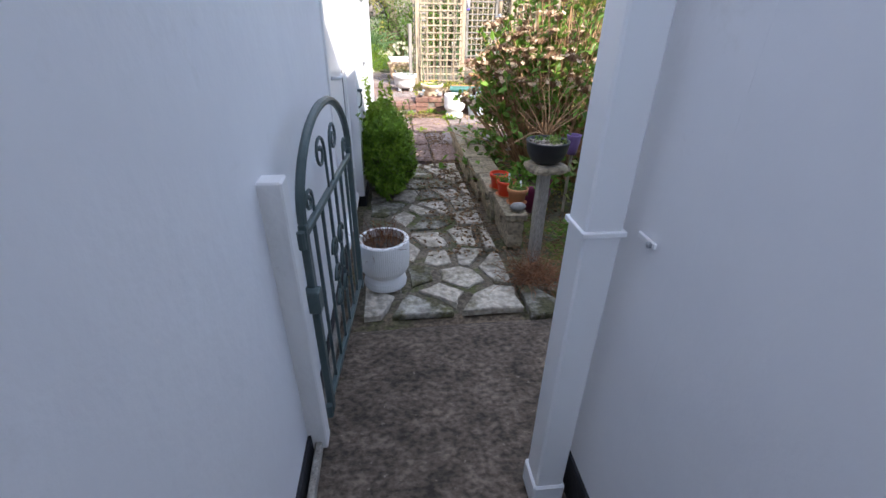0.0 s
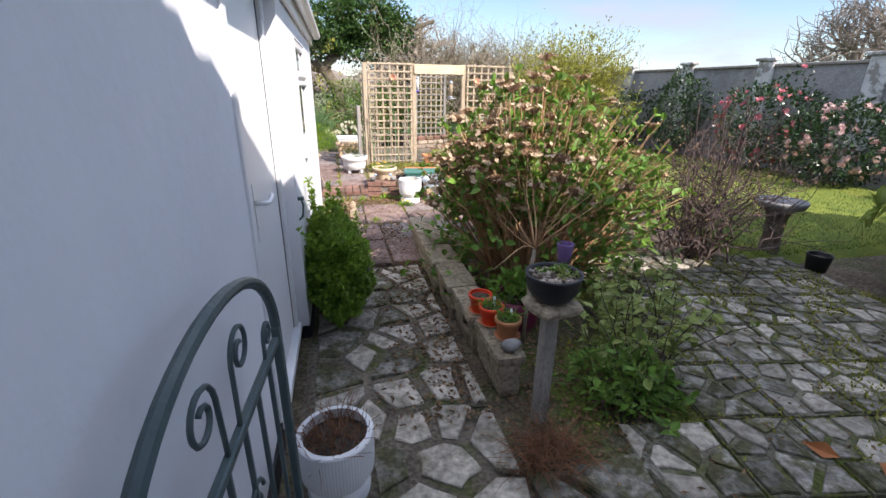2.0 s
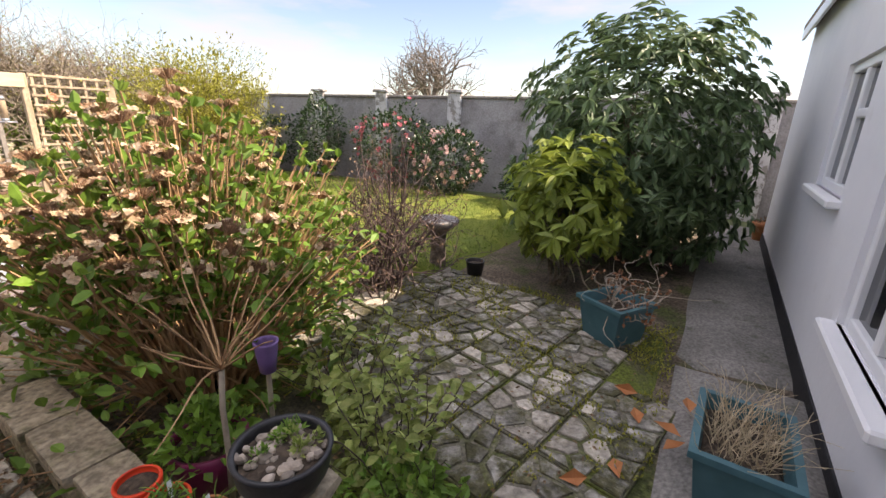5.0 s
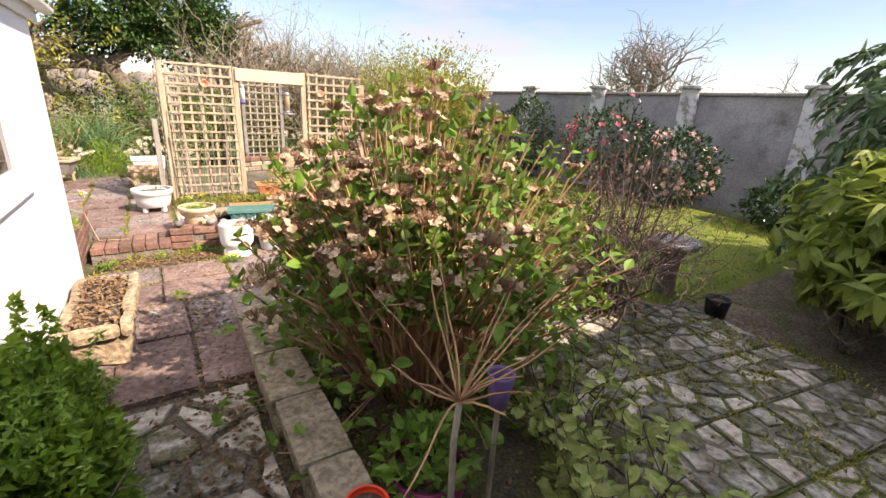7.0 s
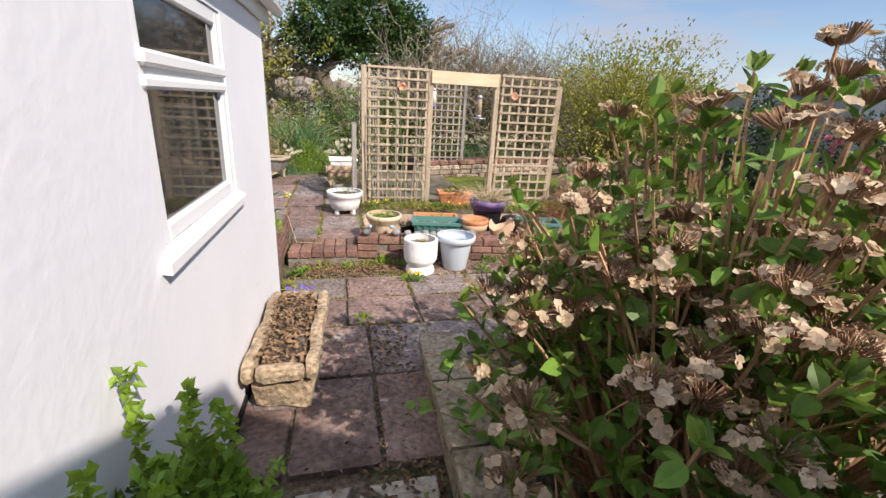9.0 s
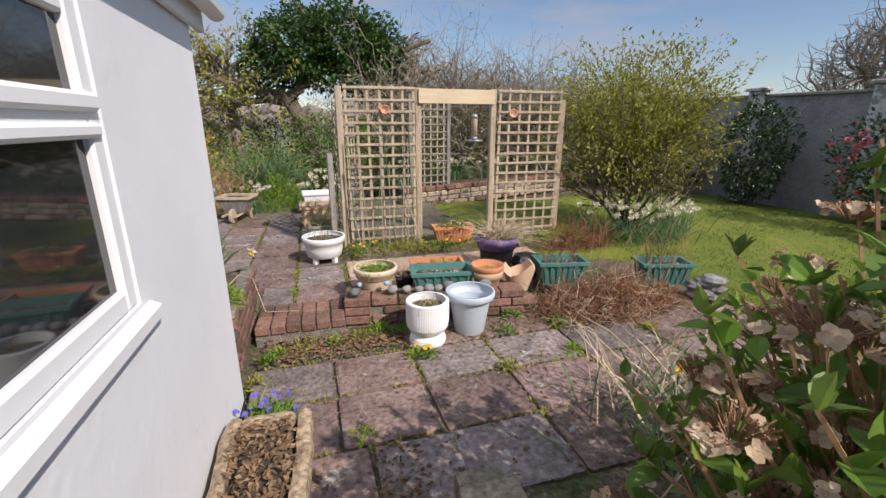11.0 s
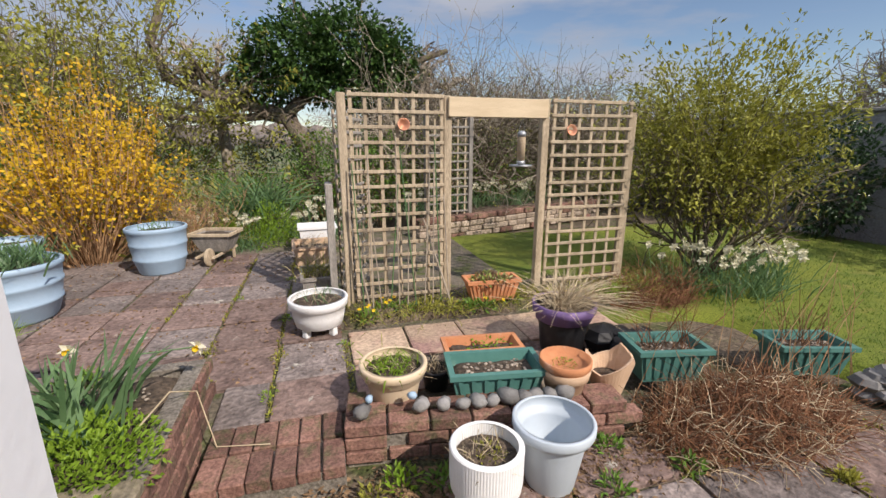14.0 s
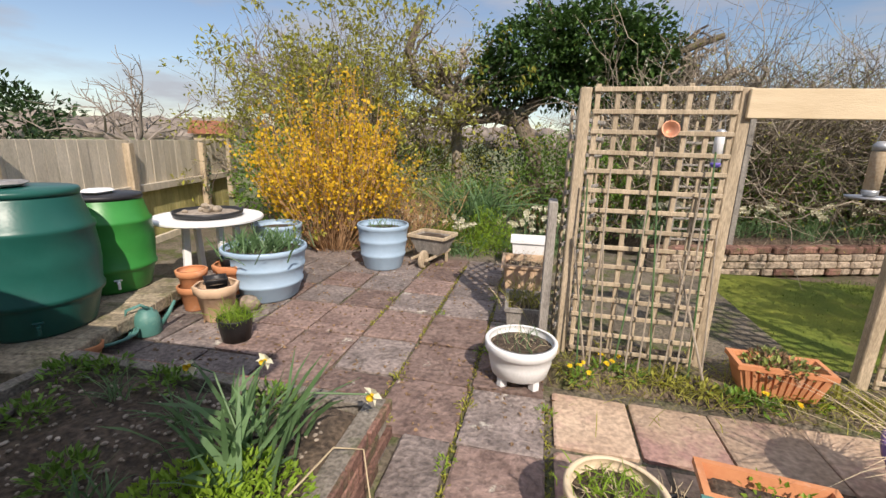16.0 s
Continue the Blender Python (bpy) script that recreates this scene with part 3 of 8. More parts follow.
OUT, STEP = 0.075, DOOR1 + 0.03
wall_pieces(house, [(-0.3, 0, E0, DOOR0, 0.06, EAVE), (-0.3, 0, DOOR1, STEP, 0.06, EAVE), (-0.3, 0, DOOR0, DOOR1, 2.06, EAVE)], RENDER)
wall_pieces(house, [(-0.3, OUT, STEP, WIN0, 0.06, EAVE), (-0.3, OUT, WIN1, E1, 0.06, EAVE), (-0.3, OUT, WIN0, WIN1, 0.06, WZ0), (-0.3, OUT, WIN0, WIN1, WZ1, EAVE)], RENDER)
wall_pieces(house, [(-5.0, -0.3, E1 - 0.3, E1, 0.06, EAVE + 0.1), (-5.0, -4.7, E0, E1 - 0.3, 0.06, 2.5)], RENDER, "end_wall")
wall_pieces(house, [(-5.0, 0.012, E0, DOOR0, -0.1, 0.1), (-5, OUT + 0.01, STEP - 0.01, E1 + 0.012, -0.1, 0.06), (-5, 0.012, DOOR1, STEP - 0.011, -0.1, 0.1)], BITUMEN, "plinth")
wall_pieces(house, [(-4.7, -0.3, E0, E1 - 0.3, -0.06, -0.02)], CONCRETE, "floor_slab")
g = Geo()
g.box(0, 5.2, E0 - 0.1, E1 + 0.2, -0.05, 0.03, m=Matrix.Translation((0.16, 0, EAVE + 0.05)) @ Matrix.Rotation(radians(180 - 5), 4, "Y"))
part("roof", g, ROOFM, house)
part("fascia", Geo().box(OUT + 0.004, OUT + 0.03, E0, E1 + 0.16, EAVE - 0.1, EAVE + 0.05), UPVC, house)
g = Geo()
prof = [(0.045 * math.cos(a), 0.045 * math.sin(a)) for a in np.linspace(math.pi, 2 * math.pi, 8)]
prof += [(0.04 * math.cos(a), 0.04 * math.sin(a)) for a in np.linspace(2 * math.pi, math.pi, 8)]
vs = [(0.155 + px, yy, EAVE + 0.01 + pz) for yy in (E0, E1 + 0.22) for px, pz in prof]
g.add(vs, [(i, (i + 1) % 16, 16 + (i + 1) % 16, 16 + i) for i in range(16)] + [tuple(range(8))[::-1] + (), tuple(range(16, 32))])
part("gutter", g, UPVC, house, "white plastic gutter with a rounded end")
# door
door = tagged(part("door_1", Geo().box(-0.06, -0.012, DOOR0 + 0.07, DOOR1 - 0.07, 0.12, 2.0), UPVC, house), "white plastic door, shut")
g = Geo()
g.box(-0.09, 0.012, DOOR0, DOOR0 + 0.06, 0.06, 2.06).box(-0.09, 0.012, DOOR1 - 0.06, DOOR1, 0.06, 2.06).box(-0.09, 0.012, DOOR0 + 0.06, DOOR1 - 0.06, 2.0, 2.06).box(-0.09, 0.03, DOOR0, DOOR1, 0.06, 0.11)
part("door_frame", g, UPVC, house)
g = Geo()
hy = DOOR0 + 0.125
g.box(-0.012, -0.001, hy - 0.016, hy + 0.016, 0.93, 1.18, 0.003)
g.tube([(0, hy, 1.1), (0.045, hy, 1.1), (0.056, hy + 0.018, 1.1), (0.056, hy + 0.1, 1.103), (0.05, hy + 0.125, 1.108)], 0.011, 0.009, 8)
g.box(-0.002, 0.004, hy - 0.007, hy + 0.007, 0.985, 1.012, 0.002)
part("door_handle", g, UPVC, door, "white lever handle on a long plate", True)
g = Geo()
for z in (0.25, 1.1, 1.85):
    g.tube([(0.012, DOOR1 - 0.055, z), (0.012, DOOR1 - 0.055, z + 0.09)], 0.012, 0.012, 8)
part("hinge", g, UPVC, door)
# black strips stand in for the shaded gap between door leaf and frame
part("gasket", Geo().box(-0.05, -0.009, DOOR1 - 0.07, DOOR1 - 0.06, 0.11, 2.0).box(-0.05, -0.009, DOOR0 + 0.06, DOOR0 + 0.07, 0.11, 2.0), BLACKP, door, "black strip drawn for the dark gap at the door edge")
# window: a fanlight over a fixed pane
win = tagged(new("window_1"), "white plastic window with a fanlight over a fixed pane", kind="structure")
win.parent = house
win.location.x = OUT
g = Geo()
fr, TR = 0.062, 1.6
for y0, y1, z0, z1 in ((WIN0, WIN0 + fr, WZ0, WZ1), (WIN1 - fr, WIN1, WZ0, WZ1), (WIN0 + fr, WIN1 - fr, WZ0, WZ0 + fr), (WIN0 + fr, WIN1 - fr, WZ1 - fr, WZ1), (WIN0 + fr, WIN1 - fr, TR - 0.05, TR + 0.05)):
    g.box(-0.07, -0.006, y0, y1, z0, z1, 0.008)
part("window_frame", g, UPVC, win)
part("casement", Geo().box(-0.02, 0.012, WIN0 + 0.02, WIN1 - 0.02, TR + 0.012, TR + 0.058, 0.01).box(-0.02, 0.006, WIN0 + 0.02, WIN1 - 0.02, TR - 0.05, TR - 0.012, 0.01), UPVC, win)
for z0, z1 in ((WZ0 + fr, TR - 0.05), (TR + 0.05, WZ1 - fr)):
    part("pane", Geo().box(-0.034, -0.026, WIN0 + fr, WIN1 - fr, z0, z1, 0.001), GLASSM, win)
g = Geo()
g.add([(-0.03, WIN0 - 0.06, WZ0 - 0.0), (-0.03, WIN1 + 0.06, WZ0), (0.03, WIN1 + 0.06, WZ0 - 0.03), (0.03, WIN0 - 0.06, WZ0 - 0.03), (-0.03, WIN0 - 0.06, WZ0 - 0.06), (-0.03, WIN1 + 0.06, WZ0 - 0.06), (0.03, WIN1 + 0.06, WZ0 - 0.065), (0.03, WIN0 - 0.06, WZ0 - 0.065)],
      [(0, 3, 2, 1), (4, 5, 6, 7), (0, 1, 5, 4), (3, 7, 6, 2), (0, 4, 7, 3), (1, 2, 6, 5)])
part("window_sill", g, UPVC, win)

# right house: long front to the garden, made-up unseen gable to the alley
house2 = thing("bungalow", 1.19, 1.5, 0, "white rendered bungalow, its unseen gables and roofs shaped to cast shade", "house", -1.32, kind="structure")
# eaves and unseen gable peak are set by where their shade must fall
H2, HW, PX, PZ = 2.95, 2.94, 1.6, 4.2
W2 = [(1.72, 2.75, 0.62, 1.95), (3.5, 4.5, 1.2, 2.12)]
pcs, xx = [], 0.0
for a, b, z0, z1 in W2:
    pcs += [(xx, a, -0.3, 0, 0.14, HW), (a, b, -0.3, 0, 0.14, z0), (a, b, -0.3, 0, z1, HW)]
    xx = b
pcs.append((xx, 7.3, -0.3, 0, 0.14, HW))
pcs += [(0, 0.3, -8.0, -0.3, 0.14, H2), (0.3, 7.3, -8.0, -7.7, 0.14, HW), (7.3, 7.6, -8, 0, 0.14, HW)]
pcs += [(0, 3.2, -0.3, 0, HW, H2), (2.9, 3.2, -7.7, -0.3, HW, H2), (0.3, 2.9, -8.0, -7.7, HW, H2)]
wall_pieces(house2, pcs, RENDER)
for y in (-0.3, -8.0):
    part("gable", Geo().add([(0, y, H2), (3.2, y, H2), (PX, y, PZ - 0.06), (0, y + 0.3, H2), (3.2, y + 0.3, H2), (PX, y + 0.3, PZ - 0.06)], [(0, 1, 2), (3, 5, 4), (0, 3, 4, 1), (1, 4, 5, 2), (2, 5, 3, 0)]), RENDER, house2)
part("plinth", Geo().box(-0.012, 7.62, -8.01, 0.012, -0.1, 0.16), BITUMEN, house2)
part("ceiling", Geo().box(0.3, 7.3, -7.7, -0.3, HW - 0.1, HW - 0.04), RENDER, house2)
for s_ in (-1, 1):
    x0, z0, x1, z1 = PX + s_ * (PX + 0.06), H2 - 0.06 * (PZ - H2) / PX, PX, PZ
    vs = [(x, y, z + d) for d in (0, 0.07) for y in (-8.1, 0.08) for x, z in ((x0, z0), (x1, z1))]
    part("roof", Geo().add(vs, [(0, 1, 3, 2), (4, 6, 7, 5), (0, 2, 6, 4), (1, 5, 7, 3), (0, 4, 5, 1), (2, 3, 7, 6)]), ROOFM, house2)
# wing roof out of view, raised to keep the patio in shade
vs = [(x, y, z + d) for d in (0, 0.06) for x in (3.25, 7.66) for y, z in ((0.12, HW - 0.03), (-4.0, 3.9))]
part("wing_roof", Geo().add(vs, [(0, 1, 3, 2), (4, 6, 7, 5), (0, 2, 6, 4), (1, 5, 7, 3), (0, 4, 5, 1), (2, 3, 7, 6)]), ROOFM, house2)
vs = [(x, y, z + d) for d in (0, 0.06) for x in (3.25, 7.66) for y, z in ((-8.12, HW - 0.03), (-4.0, 3.9))]
part("wing_roof", Geo().add(vs, [(0, 1, 3, 2), (4, 6, 7, 5), (0, 2, 6, 4), (1, 5, 7, 3), (0, 4, 5, 1), (2, 3, 7, 6)]), ROOFM, house2)
# unseen gable and cross roof, added to shade the wall across the alley
part("alley_gable", Geo().add([(0, -0.3, H2), (0, -6.7, H2), (0, -3.5, 4.75), (0.3, -0.3, H2), (0.3, -6.7, H2), (0.3, -3.5, 4.75)], [(0, 2, 1), (3, 4, 5), (0, 1, 4, 3), (1, 2, 5, 4), (2, 0, 3, 5)]), RENDER, house2)
for y0 in (0.05, -7.05):
    vs = [(x, y, z + d) for d in (0, 0.06) for x in (-0.06, 3.0) for y, z in ((y0, H2 - 0.1), (-3.5, 4.8))]
    part("cross_roof", Geo().add(vs, [(0, 1, 3, 2), (4, 6, 7, 5), (0, 2, 6, 4), (1, 5, 7, 3), (0, 4, 5, 1), (2, 3, 7, 6)]), ROOFM, house2)
part("fascia", Geo().box(3.3, 7.6, 0.09, 0.12, HW - 0.16, HW - 0.03), UPVC, house2)
g = Geo()
for a, b, z0, z1 in W2:
    for x0, x1, q0, q1 in ((a, a + 0.07, z0, z1), (b - 0.07, b, z0, z1), (a + 0.07, b - 0.07, z0, z0 + 0.07), (a + 0.07, b - 0.07, z1 - 0.07, z1), ((a + b) / 2 - 0.035, (a + b) / 2 + 0.035, z0 + 0.07, z1 - 0.07), (a + 0.07, (a + b) / 2 - 0.035, z1 - 0.4, z1 - 0.34)):
        g.box(x0, x1, -0.1, -0.03, q0, q1, 0.008)
part("window_frame", g, UPVC, house2)
for a, b, z0, z1 in W2:
    part("pane", Geo().box(a + 0.07, b - 0.07, -0.075, -0.065, z0 + 0.07, z1 - 0.07, 0.001), GLASSM, house2)
    part("window_sill", Geo().box(a - 0.06, b + 0.06, -0.03, 0.08, z0 - 0.06, z0, 0.012), UPVC, house2)
# square downpipe at the corner of the alley
pipe = thing("downpipe", 1.185, 1.42, 0, "square white plastic downpipe clipped to the wall", "pipe", -1.32)
part("pipe", Geo().box(-0.13, -0.04, -0.05, 0.045, 0.03, H2, 0.006), UPVC, pipe)
part("shoe", Geo().box(-0.138, -0.034, -0.058, 0.053, 0.0, 0.1, 0.006), UPVC, pipe)
g = Geo().box(-0.137, -0.033, -0.057, 0.052, 1.0, 1.014, 0.002).box(-0.006, 0.002, -0.115, -0.05, 1.0, 1.014, 0.002)
part("bracket", g, UPVC, pipe)
g = Geo().lathe([(0.007, 0), (0.007, 0.006), (0.0, 0.008)], 8, (0, 0, 0))
sc = part("screw", g, METALM, pipe)
sc.matrix_basis = pose(-0.007, -0.105, 1.007, 0, -90, 0)

# low garden wall of blocks with a flat cap
lw = thing("garden_wall", 1.33, 3.17, 0, "low lichened block wall with a flat cap beside the path", "wall", -1.5, kind="structure")
g = Geo()
def wall_left(y):
    return 0.085 - 0.085 * min(1.0, max(0.0, y / 1.3))


for c in range(2):
    for i in range(6):
        y0 = 0.435 * i + (0.2 if c else 0)
        part("block", rough_box(wall_left(y0) + 0.012, 0.21, y0 + 0.001, y0 + 0.434, 0.1 * c - 0.02, 0.1 * c + 0.079, 0.07, 0.0025, i + 9 * c, 0.3), WALLSTONE, lw)
part("block", rough_box(wall_left(0) + 0.012, 0.21, 0.0, 0.197, 0.08, 0.177, 0.07, 0.0025, 31, 0.3), WALLSTONE, lw)
for i in range(6):
    y0 = 0.45 * i - 0.015
    part("cap_slab", rough_box(wall_left(y0 + 0.1) - 0.012, 0.232, y0 + 0.003, y0 + 0.444, 0.181, 0.238, 0.06, 0.003, i + 50, 0.5), WALLSTONE, lw)

# boundary wall with flaking piers
bw = thing("boundary_wall", 10.3, 7.6, 0, "grey rendered boundary wall with white flaking piers", "wall", 6.0, kind="structure")
part("wall", Geo().box(0, 0.2, -8.3, 16, -0.1, 2.1, 0.01), BLOCKW, bw)
part("coping", Geo().box(-0.05, 0.25, -8.3, 16, 2.1, 2.16, 0.012), GREYWOOD, bw)
for y in (-6.2, -4.1, -2.05, 0.0, 2.05, 4.1, 6.2, 8.3, 10.4, 12.5):
    p = part("pier", Geo().box(-0.1, 0.0, y - 0.17, y + 0.17, -0.1, 2.22, 0.015), PIERM, bw, "white painted pier, flaking")
    part("pier_cap", Geo().box(-0.15, 0.05, y - 0.22, y + 0.22, 2.22, 2.29, 0.015), PIERM, p)
bw2 = thing("end_wall", 8.6, 1.0, 0, "pale rendered wall closing the side path", "wall", 0, kind="structure")
part("wall", Geo().box(0.35, 2.6, -1.2, -1.0, -0.1, 2.1, 0.01), BLOCKW, bw2)

# lawn
lawn = Geo()
vs, fs = [], []
N = 34
for j in range(N + 1):
    for i in range(N + 1):
        u, w = i / N, j / N
        y = 4.35 + w * 8.6
        left = 4.55 + max(0, (y - 4.4)) * 0.02 + 0.12 * math.sin(y * 1.3) if y < 8.8 else max(1.2, 4.7 - (y - 8.8) * 4)
        right = 9.55 + 0.25 * math.sin(y * 0.9)
        x = left + (right - left) * u
        e = min(i, j, N - i, N - j)
        vs.append((x, y, (0.06 + 0.02 * noise.noise(Vector((x, y, 0)))) if e else -0.05))
for j in range(N):
    for i in range(N):
        a = j * (N + 1) + i
        fs.append((a, a + 1, a + N + 2, a + N + 1))
lawn.add(vs, fs)
solid("lawn", lawn, LAWNM, "sunlit mossy lawn with mown grass", "lawn", kind="structure", smooth=True)

# terrace: upper level
solid("terrace_bed", sheet(-5.5, 3.35, 7.85, 13.5, 0.10, 0.3, 0.0, 1, thick=0.25), JOINT, "gritty mossy bedding under the terrace flags", "ground", kind="structure", smooth=True)
solid("verge", sheet(1.15, 4.3, 9.25, 9.95, 0.2, 0.12, 0.04, 4, edge=0.05, thick=0.15), DIRT, "weedy earth verge under the trellis", "ground", kind="structure", smooth=True)
solid("lower_bed", sheet(0.4, 4.9, 5.0, 7.85, -0.01, 0.2, 0.008, 3), DIRT, "gritty mossy bedding under the lower flags", "ground", kind="structure", smooth=True)
solid("path_bed", sheet(0.3, 1.36, 2.42, 5.1, -0.008, 0.15, 0.006, 3), JOINT, "mortar and moss between the paving stones", "ground", kind="structure", smooth=True)
solid("patio_bed", sheet(1.5, 4.75, 2.13, 4.6, -0.012, 0.15, 0.008, 3), MOSSJ, "thick moss between the patio stones", "ground", kind="structure", smooth=True)

# raised brick bed by the house corner
BX0, BX1, BY0, BY1 = -1.55, 0.40, 7.35, 8.5
bed = thing("raised_bed", 0, 0, 0, "raised brick planting bed with dark soil", "planter", kind="structure")
part("soil", sheet(BX0 + 0.08, BX1 - 0.08, BY0 + 0.08, BY1 - 0.08, 0.36, 0.07, 0.035, 6), SOIL, bed, "dark stony soil", True)
part("coping", Geo().box(BX0, BX1, BY0, BY0 + 0.14, 0.38, 0.44, 0.015), WALLSTONE, bed)
part("core", Geo().box(BX0 + 0.02, BX1 - 0.02, BY0 + 0.02, BY0 + 0.11, -0.05, 0.39).box(BX1 - 0.11, BX1 - 0.02, BY0 + 0.11, BY1 - 0.02, -0.05, 0.385).box(BX0 + 0.02, BX1 - 0.11, BY1 - 0.1, BY1 - 0.02, -0.05, 0.385).box(BX0 + 0.02, BX0 + 0.1, BY0 + 0.11, BY1 - 0.1, -0.05, 0.385), MORTAR, bed)

# trellis with a beam over the gap
TY, TG = 9.62, 0.17
TA, TB, TC, TD = 1.27, 2.15, 3.08, 4.02
tr = thing("trellis", 0, TY, TG, "weathered timber trellis screen with a gateway", "trellis")
slat_v, slat_h = Geo().box(-0.015, 0.015, -0.008, 0.008, 0, 1.76, 0.003).mesh("slat"), Geo().box(0, 0.8, -0.024, -0.008, -0.014, 0.014, 0.003).mesh("slat")
for x, h in ((TA, 1.8), (TB, 1.8), (TC, 1.8), (TD, 1.7)):
    part("post", Geo().box(x - 0.035, x + 0.035, -0.035, 0.035, -0.05, h, 0.006), TIMBER, tr)
for x0, x1 in ((TA + 0.045, TB - 0.04), (TC + 0.045, TD - 0.03)):
    wide = Geo().box(0, x1 - x0, -0.024, -0.008, -0.014, 0.014, 0.003).mesh("slat")
    for i in range(7):
        part("slat", slat_v, TIMBER, tr).matrix_basis = pose(x0 + 0.02 + i * (x1 - x0 - 0.04) / 6 + rng.uniform(-0.006, 0.006), -0.035, 0.05 + rng.uniform(-0.012, 0.012), 0, rng.uniform(-0.5, 0.5), 0)
    for i in range(15):
        part("slat", wide, TIMBER, tr).matrix_basis = pose(x0, -0.035, 0.1 + i * 0.12 + rng.uniform(-0.006, 0.006), 0, rng.uniform(-0.4, 0.4), 0)
part("beam", Geo().box(TB + 0.0, TC, -0.065, -0.036, 1.63, 1.79, 0.004), NEWWOOD, tr, "pale new timber board with knots")
# second trellis, side on, behind the first
tr2 = thing("side_trellis", 1.2, 9.8, 0.1, "weathered lattice panel standing behind the trellis", "trellis", 68)
for i in range(7):
    part("slat", slat_v, GREYWOOD, tr2).matrix_basis = pose(0.04 + i * 0.124, 0, 0)
for i in range(14):
    part("slat", slat_h, GREYWOOD, tr2).matrix_basis = pose(0, 0, 0.08 + i * 0.125)
tr3 = thing("far_trellis", 2.75, 12.9, 0.1, "dark lattice panel at the back of the lawn", "trellis", 8)
for i in range(6):
    part("slat", slat_v, GREYWOOD, tr3).matrix_basis = pose(0.04 + i * 0.14, 0, 0.1)
for i in range(12):
    for k in range(1):
        part("slat", slat_h, GREYWOOD, tr3).matrix_basis = pose(k * 0.8, 0, 0.2 + i * 0.14)
part("post", Geo().box(0, 0.07, -0.04, 0.04, -0.1, 2.0), GREYWOOD, tr3)
part("post", Geo().box(0.8, 0.87, -0.04, 0.04, -0.1, 2.0), GREYWOOD, tr3)
bd = thing("leaning_board", 1.14, 9.66, 0.1, "grey-blue board standing against the trellis post", "board")
part("board", Geo().box(-0.03, 0.03, 0.0, 0.25, 0, 1.15, 0.004), GREYWOOD, bd)

# timber fence on the left
fe = thing("fence", -3.55, 9.0, 0.0, "bleached board fence with posts and rails", "fence", 15.5, kind="structure")
board_t, board_b = Geo().box(-0.01, 0.01, 0.002, 0.146, 0, 0.62, 0.003).mesh("board"), Geo().box(-0.01, 0.01, 0.002, 0.146, 0, 0.8, 0.003).mesh("board")
for i in range(-22, 36):
    part("board", board_t, FENCEW, fe).matrix_basis = pose(rng.uniform(-0.003, 0.003), i * 0.148, 0.92, 0, 0, rng.uniform(-1, 1))
    part("board", board_b, FENCEM, fe).matrix_basis = pose(rng.uniform(-0.003, 0.003) - 0.03, i * 0.148, 0.1)
for z in (0.9, 0.15):
    part("rail", Geo().box(0.012, 0.06, -3.3, 5.3, z - 0.05, z + 0.05), FENCEW, fe)
for y in (-3.2, -1.3, 0.55, 2.4, 4.3):
    part("post", Geo().box(0.012, 0.1, y - 0.05, y + 0.05, 0, 1.5), TIMBER, fe)


# ---- things ----
def disc_petals(g, centres, ups, radius, count, size):
    """Flat heads of small petals."""
    for c, u, r in zip(centres, ups, np.broadcast_to(radius, (len(centres),))):
        a = rng.random(count) * 2 * math.pi
        s = np.sqrt(rng.random(count)) * r
        u = unit(np.array(u, float))
        e1 = unit(np.cross(u, [0.3, 0.2, 1.0]))
        e2 = np.cross(u, e1)
        p = np.array(c) + np.outer(np.cos(a) * s, e1) + np.outer(np.sin(a) * s, e2) - np.outer(s * s / max(r, 1e-3) * 0.4, u)
        w = np.outer(np.cos(a), e1) + np.outer(np.sin(a), e2) + rng.normal(0, 0.5, (count, 3))
        g.petals(p, u + rng.normal(0, 0.45, (count, 3)), size * rng.uniform(0.75, 1.2, count))


def clump(parent, n, h, spread, width, material, name="leaf_clump", at=(0, 0, 0), bend=0.5):
    p = np.array(at) + rng.normal(0, spread, (n, 3)) * np.array([1, 1, 0])
    w = unit(np.stack([rng.normal(0, 0.35, n), rng.normal(0, 0.35, n), np.ones(n)], 1))
    return part(name, Geo().blades(p, w, h * rng.uniform(0.55, 1.1, n), width * rng.uniform(0.7, 1.2, n), bend * rng.uniform(0.2, 1.4, n)), material, parent)


def tuft(parent, n, r, h, size, material, name="foliage", at=(0, 0, 0), asp=0.55):
    b = ball(n, 0.2)
    b[:, 2] = np.abs(b[:, 2])
    p = np.array(at) + b * np.array([r, r, h])
    return part(name, Geo().leaves(p, b + rng.normal(0, 0.5, (n, 3)) + np.array([0, 0, 0.4]), size * rng.uniform(0.6, 1.2, n), size * asp * rng.uniform(0.7, 1.2, n)), material, parent)


